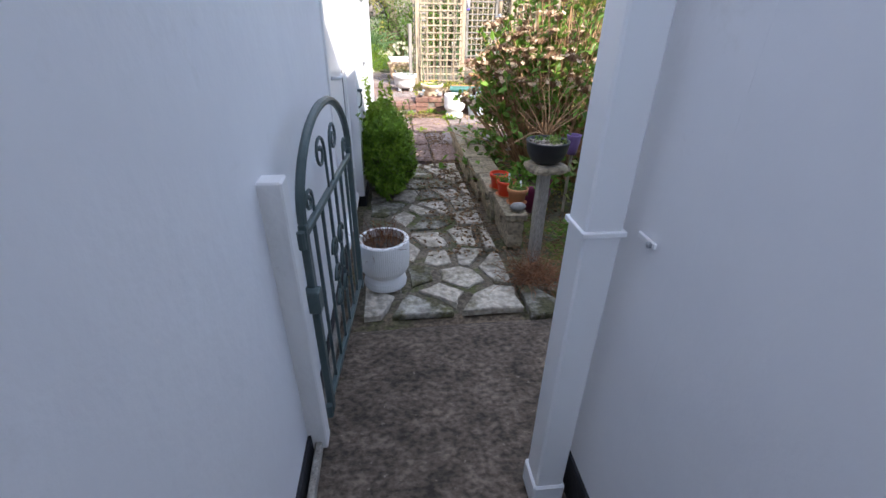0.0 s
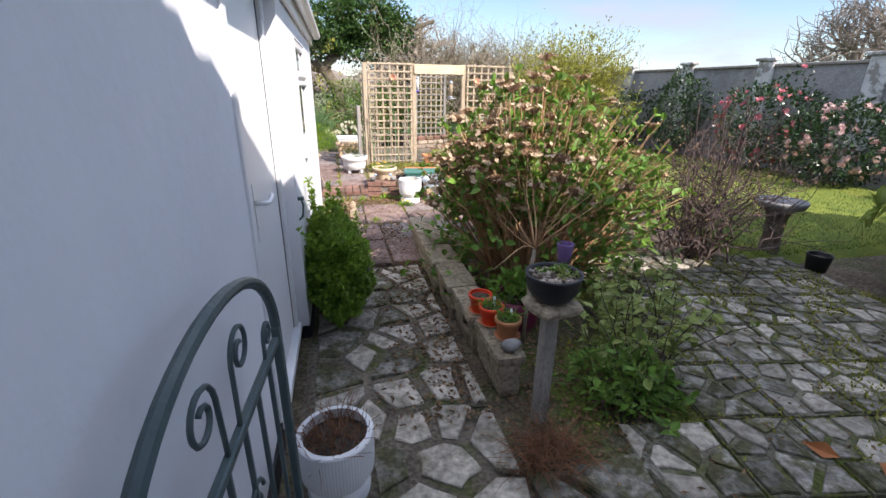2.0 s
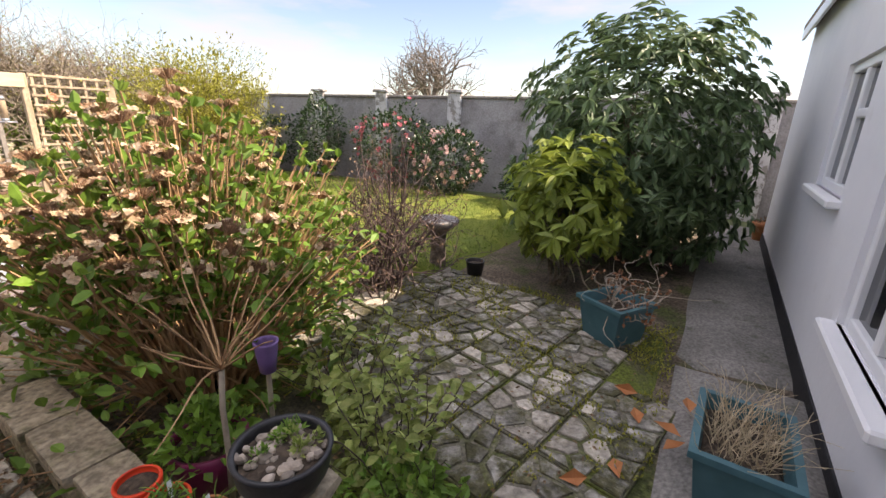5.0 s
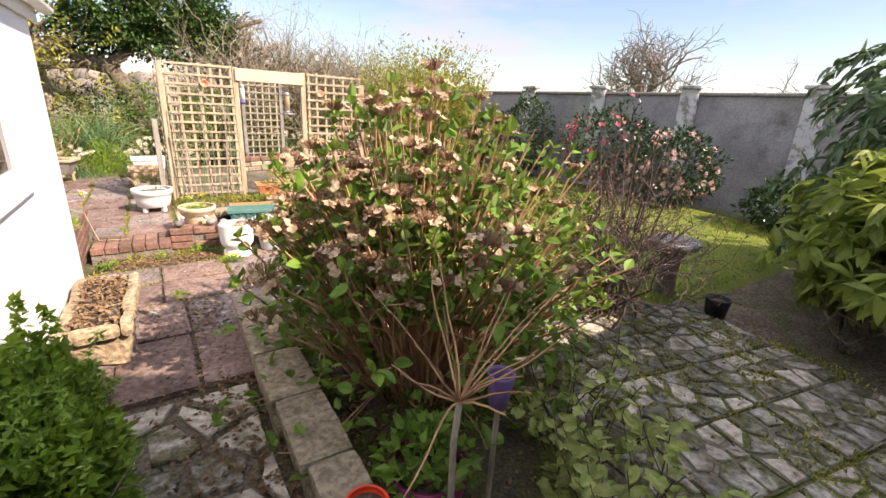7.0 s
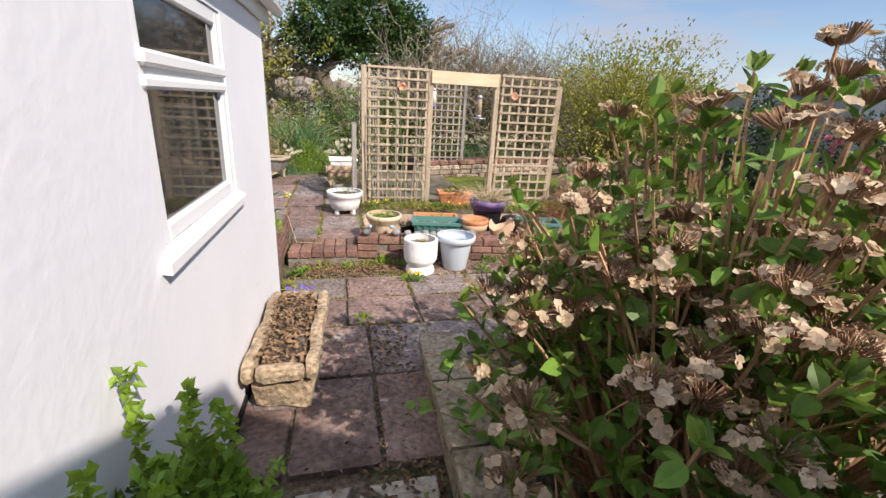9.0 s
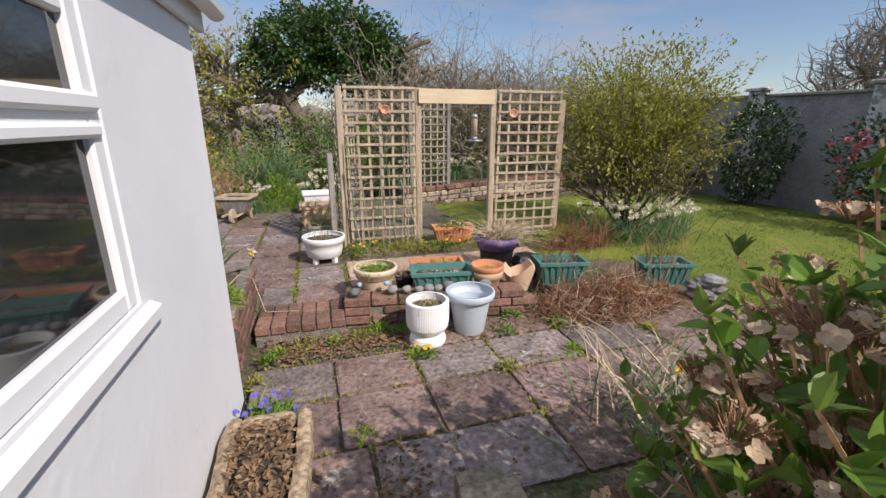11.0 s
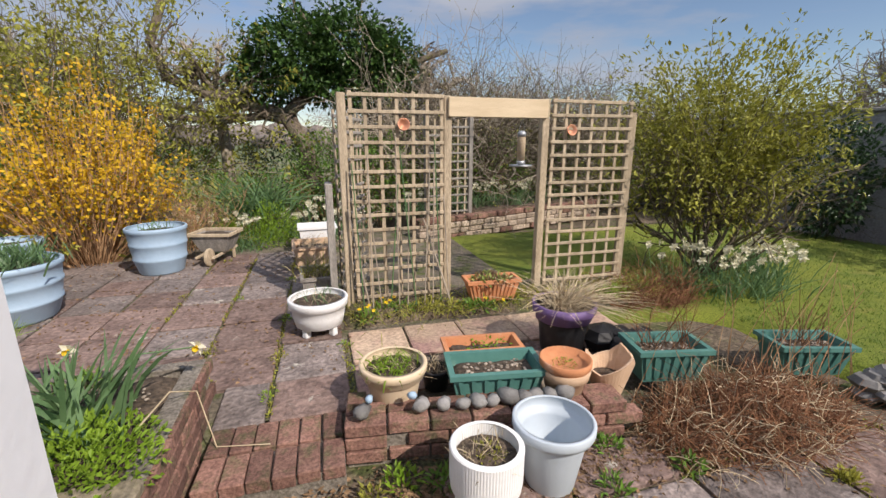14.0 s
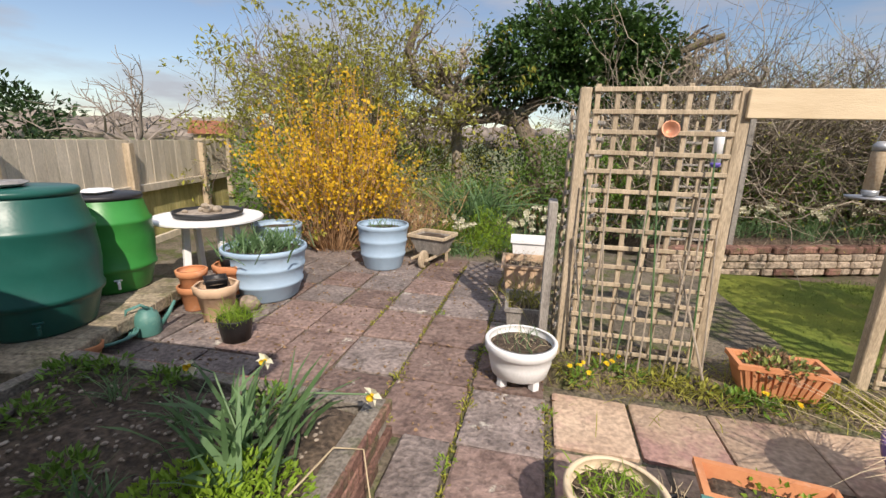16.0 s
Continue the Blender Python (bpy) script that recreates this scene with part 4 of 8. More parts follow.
def pot(name, x, y, z, prof, material, label, inner=0.9, soil=0.85, n=30, wob=None, category="plant pot", soil_mat=None, turn=0.0, group=""):
    """A hollow turned pot: the outline from foot to rim, with soil at a part of its height."""
    t = thing(name, x, y, z, label, category, turn, group)
    h = prof[-1][1]
    ins = [(r * inner - 0.004, max(zz, 0.02)) for r, zz in prof[::-1]]
    part("body", Geo().lathe([(prof[0][0] * 0.7, 0)] + list(prof) + ins + [(0.0, 0.02)], n, wob=wob), material, t, smooth=False if wob else True)
    if soil:
        r = np.interp(h * soil, [p[1] for p in prof], [p[0] for p in prof]) * inner - 0.006
        part("soil", Geo().lathe([(r, h * soil - 0.004), (r * 0.6, h * soil + 0.006), (0.0, h * soil + 0.012)], 18), soil_mat or SOIL, t)
    return t


def bowl_box(name, x, y, z, l0, w0, l1, w1, h, material, label, turn=0.0, rim=0.02, ribs=0, category="planter", soil=True, group=""):
    """A tapered rectangular planter with a rolled rim."""
    t = thing(name, x, y, z, label, category, turn, group)
    g = Geo()
    rings = [(l0, w0, 0), (l1, w1, h - 0.03), (l1 + rim, w1 + rim, h - 0.03), (l1 + rim, w1 + rim, h), (l1 - 0.012, w1 - 0.012, h), (l0 - 0.02, w0 - 0.02, 0.02)]
    vs, fs = [], []
    for a, b, c in rings:
        vs += [(-a, -b, c), (a, -b, c), (a, b, c), (-a, b, c)]
    for k in range(len(rings) - 1):
        fs += [(k * 4 + i, k * 4 + (i + 1) % 4, k * 4 + 4 + (i + 1) % 4, k * 4 + 4 + i) for i in range(4)]
    fs += [(3, 2, 1, 0), tuple(len(vs) - 4 + i for i in range(4))]
    g.add(vs, fs)
    part("body", g, material, t)
    for i in range(ribs):
        u = -0.85 + 1.7 * i / max(1, ribs - 1)
        for s in (-1, 1):
            g = Geo()
            g.add([(u * l0 - 0.012, s * w0, 0.02), (u * l0 + 0.012, s * w0, 0.02), (u * l1 + 0.012, s * (w1 + 0.0), h - 0.035), (u * l1 - 0.012, s * w1, h - 0.035), (u * l0 - 0.012, s * (w0 + 0.01), 0.02), (u * l0 + 0.012, s * (w0 + 0.01), 0.02), (u * l1 + 0.012, s * (w1 + 0.012), h - 0.035), (u * l1 - 0.012, s * (w1 + 0.012), h - 0.035)],
                  [(4, 5, 6, 7), (0, 4, 7, 3), (1, 2, 6, 5), (0, 1, 5, 4)])
            part("rib", g, material, t)
    if soil:
        k = 0.8
        a, b = l0 + (l1 - l0) * k - 0.012, w0 + (w1 - w0) * k - 0.012
        part("soil", sheet(-a, a, -b, b, h * k, 0.03, 0.012, 14, thick=0.03), SOIL, t, smooth=True)
    return t


def stones(g, centres, sizes, flat=0.6):
    for c, s in zip(centres, sizes):
        n = 8
        prof = [(0.0, -1), (0.75, -0.7), (1.0, 0), (0.75, 0.65), (0.0, 0.95)]
        a0 = rng.uniform(0, 6)
        gg = Geo().lathe([(r * s, zz * s * flat) for r, zz in prof], n, wob=lambda a: 0.18 * np.sin(a * 2 + a0) + 0.1 * np.sin(a * 3 + a0))
        g.addn(np.concatenate(gg.v) + np.array(c), np.zeros((0, 4), int))
        g.f += [[i + g.n - len(gg.v[0]) for i in q] for q in gg.f]


# iron gate folded back against the house wall
gt = thing("iron_gate", 0.372, 1.77, 0.06, "green-grey wrought iron garden gate, open against wall", "gate", -5.2)
W, S, A = 0.84, 0.82, 0.27


part("stile", Geo().box(-0.012, 0.012, -0.017, 0.017, 0.03, S), IRON, gt)
part("stile", Geo().box(-0.012, 0.012, W - 0.017, W + 0.017, 0.03, S), IRON, gt)
ang = np.linspace(0, math.pi, 25)
g = Geo().tube([(0, W / 2 - W / 2 * math.cos(k), S + A * math.sin(k)) for k in ang], 0.015, 0.015, 8)
part("arch", g, IRON, gt)
for z in (0.08, 0.78):
    part("rail", Geo().box(-0.01, 0.01, 0.017, W - 0.017, z - 0.013, z + 0.013), IRON, gt)
for i in range(1, 7):
    part("bar", Geo().box(-0.006, 0.006, W * i / 7 - 0.006, W * i / 7 + 0.006, 0.09, 0.77, 0.002), IRON, gt)


def scroll(cy, cz, r, turns, flip=1, up=1, tail=0.0):
    th = np.linspace(0, turns * 2 * math.pi, 26)
    rr = r * (1 - 0.72 * th / th[-1])
    pts = [(0, cy + flip * q * math.cos(k), cz + up * q * math.sin(k)) for k, q in zip(th, rr)]
    if tail:
        pts = [(0, cy + flip * r * (1 + 0.1 * s), cz - up * tail * s) for s in (1, 0.66, 0.33)] + pts
    return Geo().tube(pts, 0.006, 0.006, 5)


for cy, cz, r, fl, tl in ((0.1, 0.85, 0.038, 1, 0.05), (0.31, 0.94, 0.062, 1, 0.15), (0.53, 0.94, 0.062, -1, 0.15), (0.74, 0.85, 0.038, -1, 0.05)):
    part("scroll", scroll(cy, cz, r, 1.35, fl, 1, tl), IRON, gt, smooth=True)
for z in (0.3, 0.42, 0.54):
    for fl in (-1, 1):
        part("scroll", scroll(W / 2 + fl * 0.06, z, 0.055, 1.2, fl, 1), IRON, gt, smooth=True)
g = Geo().box(-0.02, 0.03, -0.05, 0.0, 0.52, 0.6).box(-0.05, 0.02, -0.04, -0.02, 0.55, 0.58)
part("latch", g, IRON, gt)
for z in (0.03, 0.75):
    part("hinge", Geo().lathe([(0.013, 0), (0.013, 0.055)], 10, (0, -0.03, z)), IRON, gt)
tagged(part("gate_post", Geo().box(0.285, 0.362, 1.65, 1.72, 0.02, 1.05, 0.005), PAINTED), "white painted timber gate post fixed to the wall", "post")
solid("wall_batten", Geo().box(0.32, 0.345, 1.2, 2.62, 0.02, 0.06, 0.004), GREYWOOD, "old grey timber batten along the foot of wall", "batten")

wc = thing("watering_can", 1.46, 1.96, 0.0, "green plastic watering can standing by the downpipe", "watering can", 190)
part("body", Geo().lathe([(0.075, 0), (0.09, 0.012), (0.092, 0.1), (0.082, 0.15), (0.05, 0.175), (0.0, 0.178)], 28, (0, 0, 0)), GREENPL, wc, smooth=True)
part("handle", Geo().tube([(-0.04, 0, 0.16), (-0.045, 0, 0.23), (0.0, 0, 0.275), (0.06, 0, 0.265), (0.1, 0, 0.21), (0.108, 0, 0.13), (0.085, 0, 0.06)], 0.021, 0.018, 12), GREENPL, wc, smooth=True)
part("spout", Geo().tube([(-0.07, 0, 0.05), (-0.15, 0, 0.12), (-0.22, 0, 0.22)], 0.018, 0.012, 10), GREENPL, wc, smooth=True)

# fluted white pots
flute = lambda k: (lambda a: 0.009 * np.abs(np.sin(a * k / 2)))
PF = [(0.12, 0.0), (0.138, 0.01), (0.142, 0.03), (0.136, 0.055), (0.112, 0.075), (0.112, 0.085), (0.14, 0.1), (0.16, 0.13), (0.165, 0.17), (0.166, 0.3), (0.16, 0.305)]
p1 = pot("plant_pot", 0.58, 2.77, 0.0, [(q * 0.88, z) for q, z in PF], WHITEPOT, "white fluted pot with dead heather beside the gate", 0.9, 0.86, 312, flute(78))
g = Geo()
for i in range(150):
    a, r = rng.random() * 6.28, 0.12 * math.sqrt(rng.random())
    s = np.array([r * math.cos(a), r * math.sin(a), 0.26])
    g.tube(limb(s, (r * 4 * math.cos(a), r * 4 * math.sin(a), 1), rng.uniform(0.06, 0.16), 3, 0.4), 0.0018, 0.001, 3)
part("dead_heather", g, RUST, p1)
p2 = pot("plant_pot", 1.68, 7.42, 0.0, [(r * 0.96, z * 1.13) for r, z in PF], WHITEPOT, "white fluted pot with weeds on the terrace", 0.9, 0.84, 320, flute(80))
clump(p2, 60, 0.12, 0.06, 0.004, STRAW, "weeds", (0, 0, 0.28))
tuft(p2, 120, 0.09, 0.04, 0.02, LEAFO, "weeds", (0, 0, 0.28))
GP = [(0.13, 0.0), (0.135, 0.01), (0.185, 0.3), (0.19, 0.32), (0.22, 0.33), (0.228, 0.35), (0.228, 0.385), (0.222, 0.39)]
pot("plant_pot", 2.04, 7.49, 0.0, [(q * 0.84, z * 0.9) for q, z in GP], GREYPOT, "empty pale blue-grey plastic pot with rolled rim", 0.93, 0.0, 48)

# clipped bush by the door
bs = thing("shrub", 0.61, 4.22, 0.0, "dense bright green box shrub against white wall", "shrub")
g, lf, ends = Geo(), Geo(), []
for i in range(16):
    branch_out(g, (rng.normal(0, 0.04), rng.normal(0, 0.04), 0), (rng.normal(0, 0.35), rng.normal(0, 0.35), 1), 0.35, 0.01, 1, ends, 0.25, 0.1)
part("branchwork", g, BARK, bs)
b = lumpy(ball(6800, 0.6), 0.16, 3.0, 2)
p = b * np.array([0.205, 0.3, 0.31]) + np.array([0.02, 0, 0.335])
p = p[(p[:, 0] > -0.2) & (p[:, 2] > 0.02)]
lf.leaves(p, unit(p - np.array([0, 0, 0.25])) + rng.normal(0, 0.5, p.shape), rng.uniform(0.03, 0.05, len(p)), rng.uniform(0.022, 0.034, len(p)))
sp = []
for i in range(26):
    q = limb((rng.uniform(-0.15, 0.17), rng.uniform(-0.24, 0.24), 0.54), (rng.normal(0, 0.2), rng.normal(0, 0.2), 1), rng.uniform(0.1, 0.26), 6, 0.12)
    sp.append(np.repeat(q, 7, 0))
sp = np.concatenate(sp)
lf.leaves(sp + rng.normal(0, 0.006, sp.shape), rng.normal(0, 1, sp.shape) + np.array([0, 0, 0.5]), 0.026, 0.014)
b = lumpy(ball(2600, 0.6), 0.18, 3.0, 8)
p = b * np.array([0.17, 0.2, 0.3]) + np.array([-0.02, 0.27, 0.44])
p = p[p[:, 0] > -0.18]
lf.leaves(p, unit(p - np.array([0, 0.2, 0.25])) + rng.normal(0, 0.5, p.shape), rng.uniform(0.03, 0.048, len(p)), rng.uniform(0.02, 0.032, len(p)))
part("foliage", lf, LEAFBOX, bs)
sp = []
for sx, sy, hh in ((-0.12, 0.1, 0.3), (-0.1, 0.17, 0.3), (-0.13, 0.3, 0.36), (-0.14, -0.1, 0.22), (-0.02, 0.38, 0.3), (0.06, 0.34, 0.26)):
    q = limb((sx, sy, 0.58), (rng.normal(0, 0.1), rng.normal(0, 0.1), 1), hh, 9, 0.06)
    sp.append(np.repeat(q, 9, 0))
sp = np.concatenate(sp)
part("new_growth", Geo().leaves(sp + rng.normal(0, 0.008, sp.shape), rng.normal(0, 1, sp.shape) + np.array([0, 0, 0.5]), 0.034, 0.022), LIME, bs)
hk = thing("wall_bracket", 0.425, 4.1, 0.775, "small dark metal bracket screwed to the white wall", "bracket")
part("stay", Geo().tube([(-0.01, -0.01, 0.0), (0.014, -0.008, 0.02), (0.022, 0.006, 0.09), (0.012, 0.014, 0.125)], 0.007, 0.006, 6), IRON, hk, smooth=True)
part("clip", Geo().box(-0.012, 0.03, 0.0, 0.03, 0.118, 0.138, 0.004), IRON, hk)

# stone trough below the window
tb = thing("stone_trough", 0.663, 5.985, 0.0, "weathered sandstone trough full of dry leaves below the window", "planter", -2.0)
part("body", rough_box(-0.15, 0.145, -0.415, 0.415, 0.03, 0.225, 0.05, 0.01, 3), TROUGHM, tb)
part("plinth", rough_box(-0.16, 0.155, -0.4, 0.42, -0.02, 0.034, 0.06, 0.008, 5), FLAGG, tb, "grey stone slab under the trough")
for k, b in enumerate(((-0.19, -0.122, -0.47, 0.47), (0.112, 0.18, -0.46, 0.455), (-0.124, 0.114, -0.468, -0.4), (-0.124, 0.114, 0.39, 0.462))):
    part("rim", rough_box(*b, 0.215, 0.302, 0.045, 0.006, 11 + k), TROUGHM, tb)
part("soil", sheet(-0.13, 0.12, -0.41, 0.4, 0.287, 0.04, 0.02, 12, thick=0.05), SOIL, tb, smooth=True)
g = Geo()
n = 620
p = np.stack([rng.uniform(-0.125, 0.115, n), rng.uniform(-0.4, 0.39, n), rng.uniform(0.28, 0.325, n)], 1)
g.leaves(p, rng.normal(0, 1, (n, 3)) * np.array([1, 1, 0.4]), rng.uniform(0.02, 0.05, n), rng.uniform(0.012, 0.026, n))
part("dry_leaves", g, DEADLEAF, tb)

# pedestal with a bowl
pd = thing("pedestal", 1.56, 2.97, 0.0, "concrete slab on a post, used as plant stand", "pedestal", 8)
part("post", Geo().box(-0.034, 0.034, -0.034, 0.034, -0.02, 0.61, 0.01), GREYWOOD, pd)
part("slab", rough_box(-0.105, 0.105, -0.105, 0.105, 0.605, 0.66, 0.05, 0.004, 2), WALLSTONE, pd)
bl = pot("bowl", 1.56, 2.975, 0.66, [(0.065, 0), (0.092, 0.02), (0.116, 0.065), (0.124, 0.118), (0.128, 0.13)], BLACKP, "black plastic bowl of gravel and houseleeks", 0.93, 0.82, 30)
g = Geo()
stones(g, [(rng.uniform(-0.085, 0.085), rng.uniform(-0.085, 0.085), 0.114) for _ in range(70)], rng.uniform(0.008, 0.018, 70), 0.7)
part("gravel", g, GRAVEL, bl)
for i in range(9):
    tuft(bl, 26, 0.022, 0.03, 0.024, LEAFV if i % 2 else LEAFM, "houseleek", (rng.uniform(-0.08, 0.08), rng.uniform(-0.08, 0.08), 0.114), 0.4)

# pots on the low wall
OP = [(0.05, 0), (0.052, 0.004), (0.066, 0.09), (0.074, 0.093), (0.076, 0.115), (0.074, 0.118)]
for x, y, lab, m in ((1.475, 3.68, "orange plastic pot with bare soil on the wall", ORANGEP), (1.49, 3.52, "orange plastic pot with seedlings and white tag", ORANGEP), (1.53, 3.36, "terracotta pot of small leafy plants with tag", TERRA)):
    q = pot("small_pot", x, y, 0.238, OP, m, lab, 0.92, 0.84, 24)
    part("saucer", Geo().lathe([(0.06, 0), (0.075, 0.012), (0.07, 0.014), (0.055, 0.004), (0, 0.004)], 20), TERRA, q)
    if y < 3.6:
        clump(q, 34, 0.1, 0.03, 0.008, LEAFM, "seedling_growth", (0, 0, 0.1), 0.9)
        tuft(q, 60, 0.06, 0.05, 0.03, LEAFM, "seedling_growth", (0, 0, 0.1), 0.4)
        part("plant_tag", Geo().box(-0.009, 0.009, -0.001, 0.001, 0.07, 0.17, 0.0005), UPVC, q, "white plastic plant tag").matrix_basis = pose(0.01, -0.03, 0, -14, 10, 20)
g = Geo()
stones(g, [(1.5, 3.23, 0.265)], [0.055], 0.55)
solid("cobble", g, ROCK, "smooth grey cobble lying on the wall end", "stone", smooth=True)
mp = pot("plant_pot", 1.8, 3.82, -0.02, [(0.1, 0), (0.14, 0.08), (0.16, 0.2), (0.165, 0.26)], MAGENTA, "maroon glazed pot of leafy plants behind the wall", 0.92, 0.85)
tuft(mp, 300, 0.2, 0.2, 0.06, LEAFM, "foliage", (0, 0.03, 0.22), 0.7)
pp = pot("plant_pot", 2.05, 3.72, 0.48, [(0.036, 0), (0.044, 0.07), (0.054, 0.14), (0.056, 0.15)], PURPLE, "purple plastic pot upside down on a cane", 0.9, 0.0, 24)
solid("cane", Geo().tube([(2.05, 3.72, -0.02), (2.05, 3.72, 0.52)], 0.012, 0.012, 6), PALEBARK, "pale weathered timber stake in soil", "stake")

# standard rose: one bare stem and a fan of shoots
rs = thing("young_tree", 1.76, 3.62, -0.02, "bare young standard tree with fan of shoots", "tree")
g = Geo()
top = np.array([0.04, 0.03, 0.66])
g.tube([(0, 0, 0), (0.01, 0.0, 0.3), (0.02, 0.02, 0.5), top], 0.013, 0.011, 8)
part("trunk", g, PALEBARK, rs, smooth=True)
g = Geo()
for i in range(17):
    a = rng.uniform(0, 6.28)
    w = (math.cos(a) * rng.uniform(0.2, 0.9), math.sin(a) * rng.uniform(0.2, 0.9), rng.uniform(0.35, 1.2))
    g.tube(limb(top, w, rng.uniform(0.3, 0.62), 6, 0.1), 0.005, 0.002, 4)
part("crown", g, TWIG, rs)

# the large hydrangea
hy = thing("hydrangea", 2.28, 4.7, -0.03, "large hydrangea with dried flower heads and new leaves", "shrub")
g, lf, fl = Geo(), Geo(), Geo()
tips, ways = [], []
for i in range(400):
    a = rng.uniform(0, 2 * math.pi)
    s = rng.random() ** 0.6
    base = np.array([math.cos(a) * 0.35 * s, math.sin(a) * 0.35 * s, 0])
    R = (1.15 if math.cos(a) > -0.3 else 0.92) * s * rng.uniform(0.75, 1.1)
    H = (1.66 - 0.75 * s ** 2.2) * rng.uniform(0.68, 1.06)
    tip = np.array([math.cos(a) * (R + 0.1), math.sin(a) * (R + 0.1) * 0.84, H])
    mid = base * 0.5 + tip * 0.5 + np.array([-math.cos(a) * 0.05, -math.sin(a) * 0.05, 0.14 * H * s]) + rng.normal(0, 0.04, 3)
    u = np.linspace(0, 1, 7)[:, None]
    pts = (1 - u) ** 2 * base + 2 * u * (1 - u) * mid + u ** 2 * tip
    pts[1:] += rng.normal(0, 0.012, (6, 3))
    g.tube(pts, 0.0095, 0.0045, 4)
    d = unit(pts[-1] - pts[-2])
    tips.append(pts[-1])
    ways.append(d)
    for k in range(2):
        st = pts[3 + k]
        q = limb(st, d + rng.normal(0, 0.5, 3), rng.uniform(0.15, 0.35), 3, 0.2, 0.1)
        g.tube(q, 0.004, 0.002, 3)
        if q[-1][2] < 1.5:
            tips.append(q[-1])
            ways.append(unit(q[-1] - q[-2]))
g.tube([(0.0, -0.05, 0.9), (-0.03, -0.08, 1.3), (-0.05, -0.1, 1.8)], 0.007, 0.005, 5)
part("stemwork", g, TWIG, hy)
low = Geo()
tips, ways = np.array(tips), np.array(ways)
n = 3
P = np.repeat(tips, n, 0)
u = rng.random((len(P), 1))
P = P - np.repeat(ways, n, 0) * u * 0.16
D = rng.normal(0, 1, P.shape) + np.repeat(ways, n, 0) * 0.6 + np.array([0, 0, 0.35])
sz = rng.uniform(0.045, 0.095, len(P))
lf.ovals(P, D, sz, sz * 0.6, 0.18)
for i in range(46):
    a = rng.uniform(2.6, 6.6)
    q = limb((math.cos(a) * 0.2, math.sin(a) * 0.2, 0.08), (math.cos(a), math.sin(a), rng.uniform(0.15, 0.6)), rng.uniform(0.6, 1.0), 6, 0.14, 0.0)
    low.tube(q, 0.006, 0.003, 4)
    P = np.repeat(q[3:], 3, 0) + rng.normal(0, 0.03, (12, 3))
    lf.ovals(P, rng.normal(0, 1, P.shape) + np.array([0, 0, 0.6]), rng.uniform(0.05, 0.1, 12), rng.uniform(0.035, 0.06, 12))
part("low_branchwork", low, TWIG, hy)
n = 90
b = ball(n, 0.7) * np.array([0.95, 1.0, 0.45]) + np.array([0, 0, 0.45])
lf.ovals(b, rng.normal(0, 1, b.shape), rng.uniform(0.05, 0.1, n), rng.uniform(0.03, 0.055, n))
part("foliage", lf, LEAFM, hy)
sel = rng.random(len(tips)) < np.where((tips[:, 0] < -0.25) & (tips[:, 2] > 0.6), 0.4, 0.11)
sel &= (tips[:, 2] > 0.95) | (rng.random(len(tips)) < 0.22)
tips = np.vstack([tips, [(-0.05, -0.1, 1.8)]])
ways = np.vstack([ways, [(0, 0, 1.0)]])
sel = np.append(sel, True)
heads = []
for r in (0.05, 0.06, 0.068, 0.075, 0.085, 0.095):
    fl = Geo()
    k = int(rng.integers(5, 10))
    rim = np.sort(rng.random(k) * 6.28)
    rr = r * rng.uniform(0.45, 1.15, k)
    mid = np.stack([np.cos(rim) * rr, np.sin(rim) * rr, -rr * 0.2 + rng.normal(0, 0.01, k)], 1)
    face = np.stack([np.cos(rim) * 0.6, np.sin(rim) * 0.6, np.ones(k)], 1) + rng.normal(0, 0.35, (k, 3))
    for c, w in zip(mid, unit(face)):
        e1 = unit(np.cross(w, rng.normal(0, 1, 3)))
        e2 = np.cross(w, e1)
        d = rng.uniform(0.0085, 0.012)
        q = np.array([c + d * e1, c + d * e2, c - d * e1, c - d * e2])
        fl.petals(q, w + rng.normal(0, 0.3, (4, 3)), d * 2.1)
    cut = len(fl.f)
    for k in range(110):
        a, q = rng.random() * 6.28, r * 0.85 * math.sqrt(rng.random())
        tip = (math.cos(a) * q, math.sin(a) * q, -q * 0.15 + rng.uniform(-0.006, 0.008))
        fl.tube([(math.cos(a) * q * 0.35, math.sin(a) * q * 0.35, -0.045), tip], 0.0008, 0.002, 3)
    me = fl.mesh("flower_head")
    me.materials.append(FLOWERD)
    me.materials.append(HEADB)
    me.polygons.foreach_set("material_index", (np.arange(len(me.polygons)) >= cut).astype(np.int32))
    heads.append(me)
for p, w in zip(tips[sel], ways[sel]):
    q = Vector((w[0] * 0.4 + rng.normal(0, 0.2), w[1] * 0.4 + rng.normal(0, 0.2), w[2] * 0.4 + 1.0)).to_track_quat("Z", "Y").to_matrix().to_4x4()
    part("flower_head", heads[int(rng.integers(6))], FLOWERD, hy).matrix_basis = Matrix.Translation(p + w * 0.03) @ q @ pose(0, 0, 0, 0, 0, rng.uniform(0, 360))
lb = Geo()
sel = rng.random(len(tips)) < 0.5
P = np.repeat(tips[sel], 4, 0)
lb.ovals(P, rng.normal(0, 0.6, P.shape) + np.array([0, 0, 1.0]), 0.06, 0.032)
part("young_foliage", lb, LEAFB, hy)


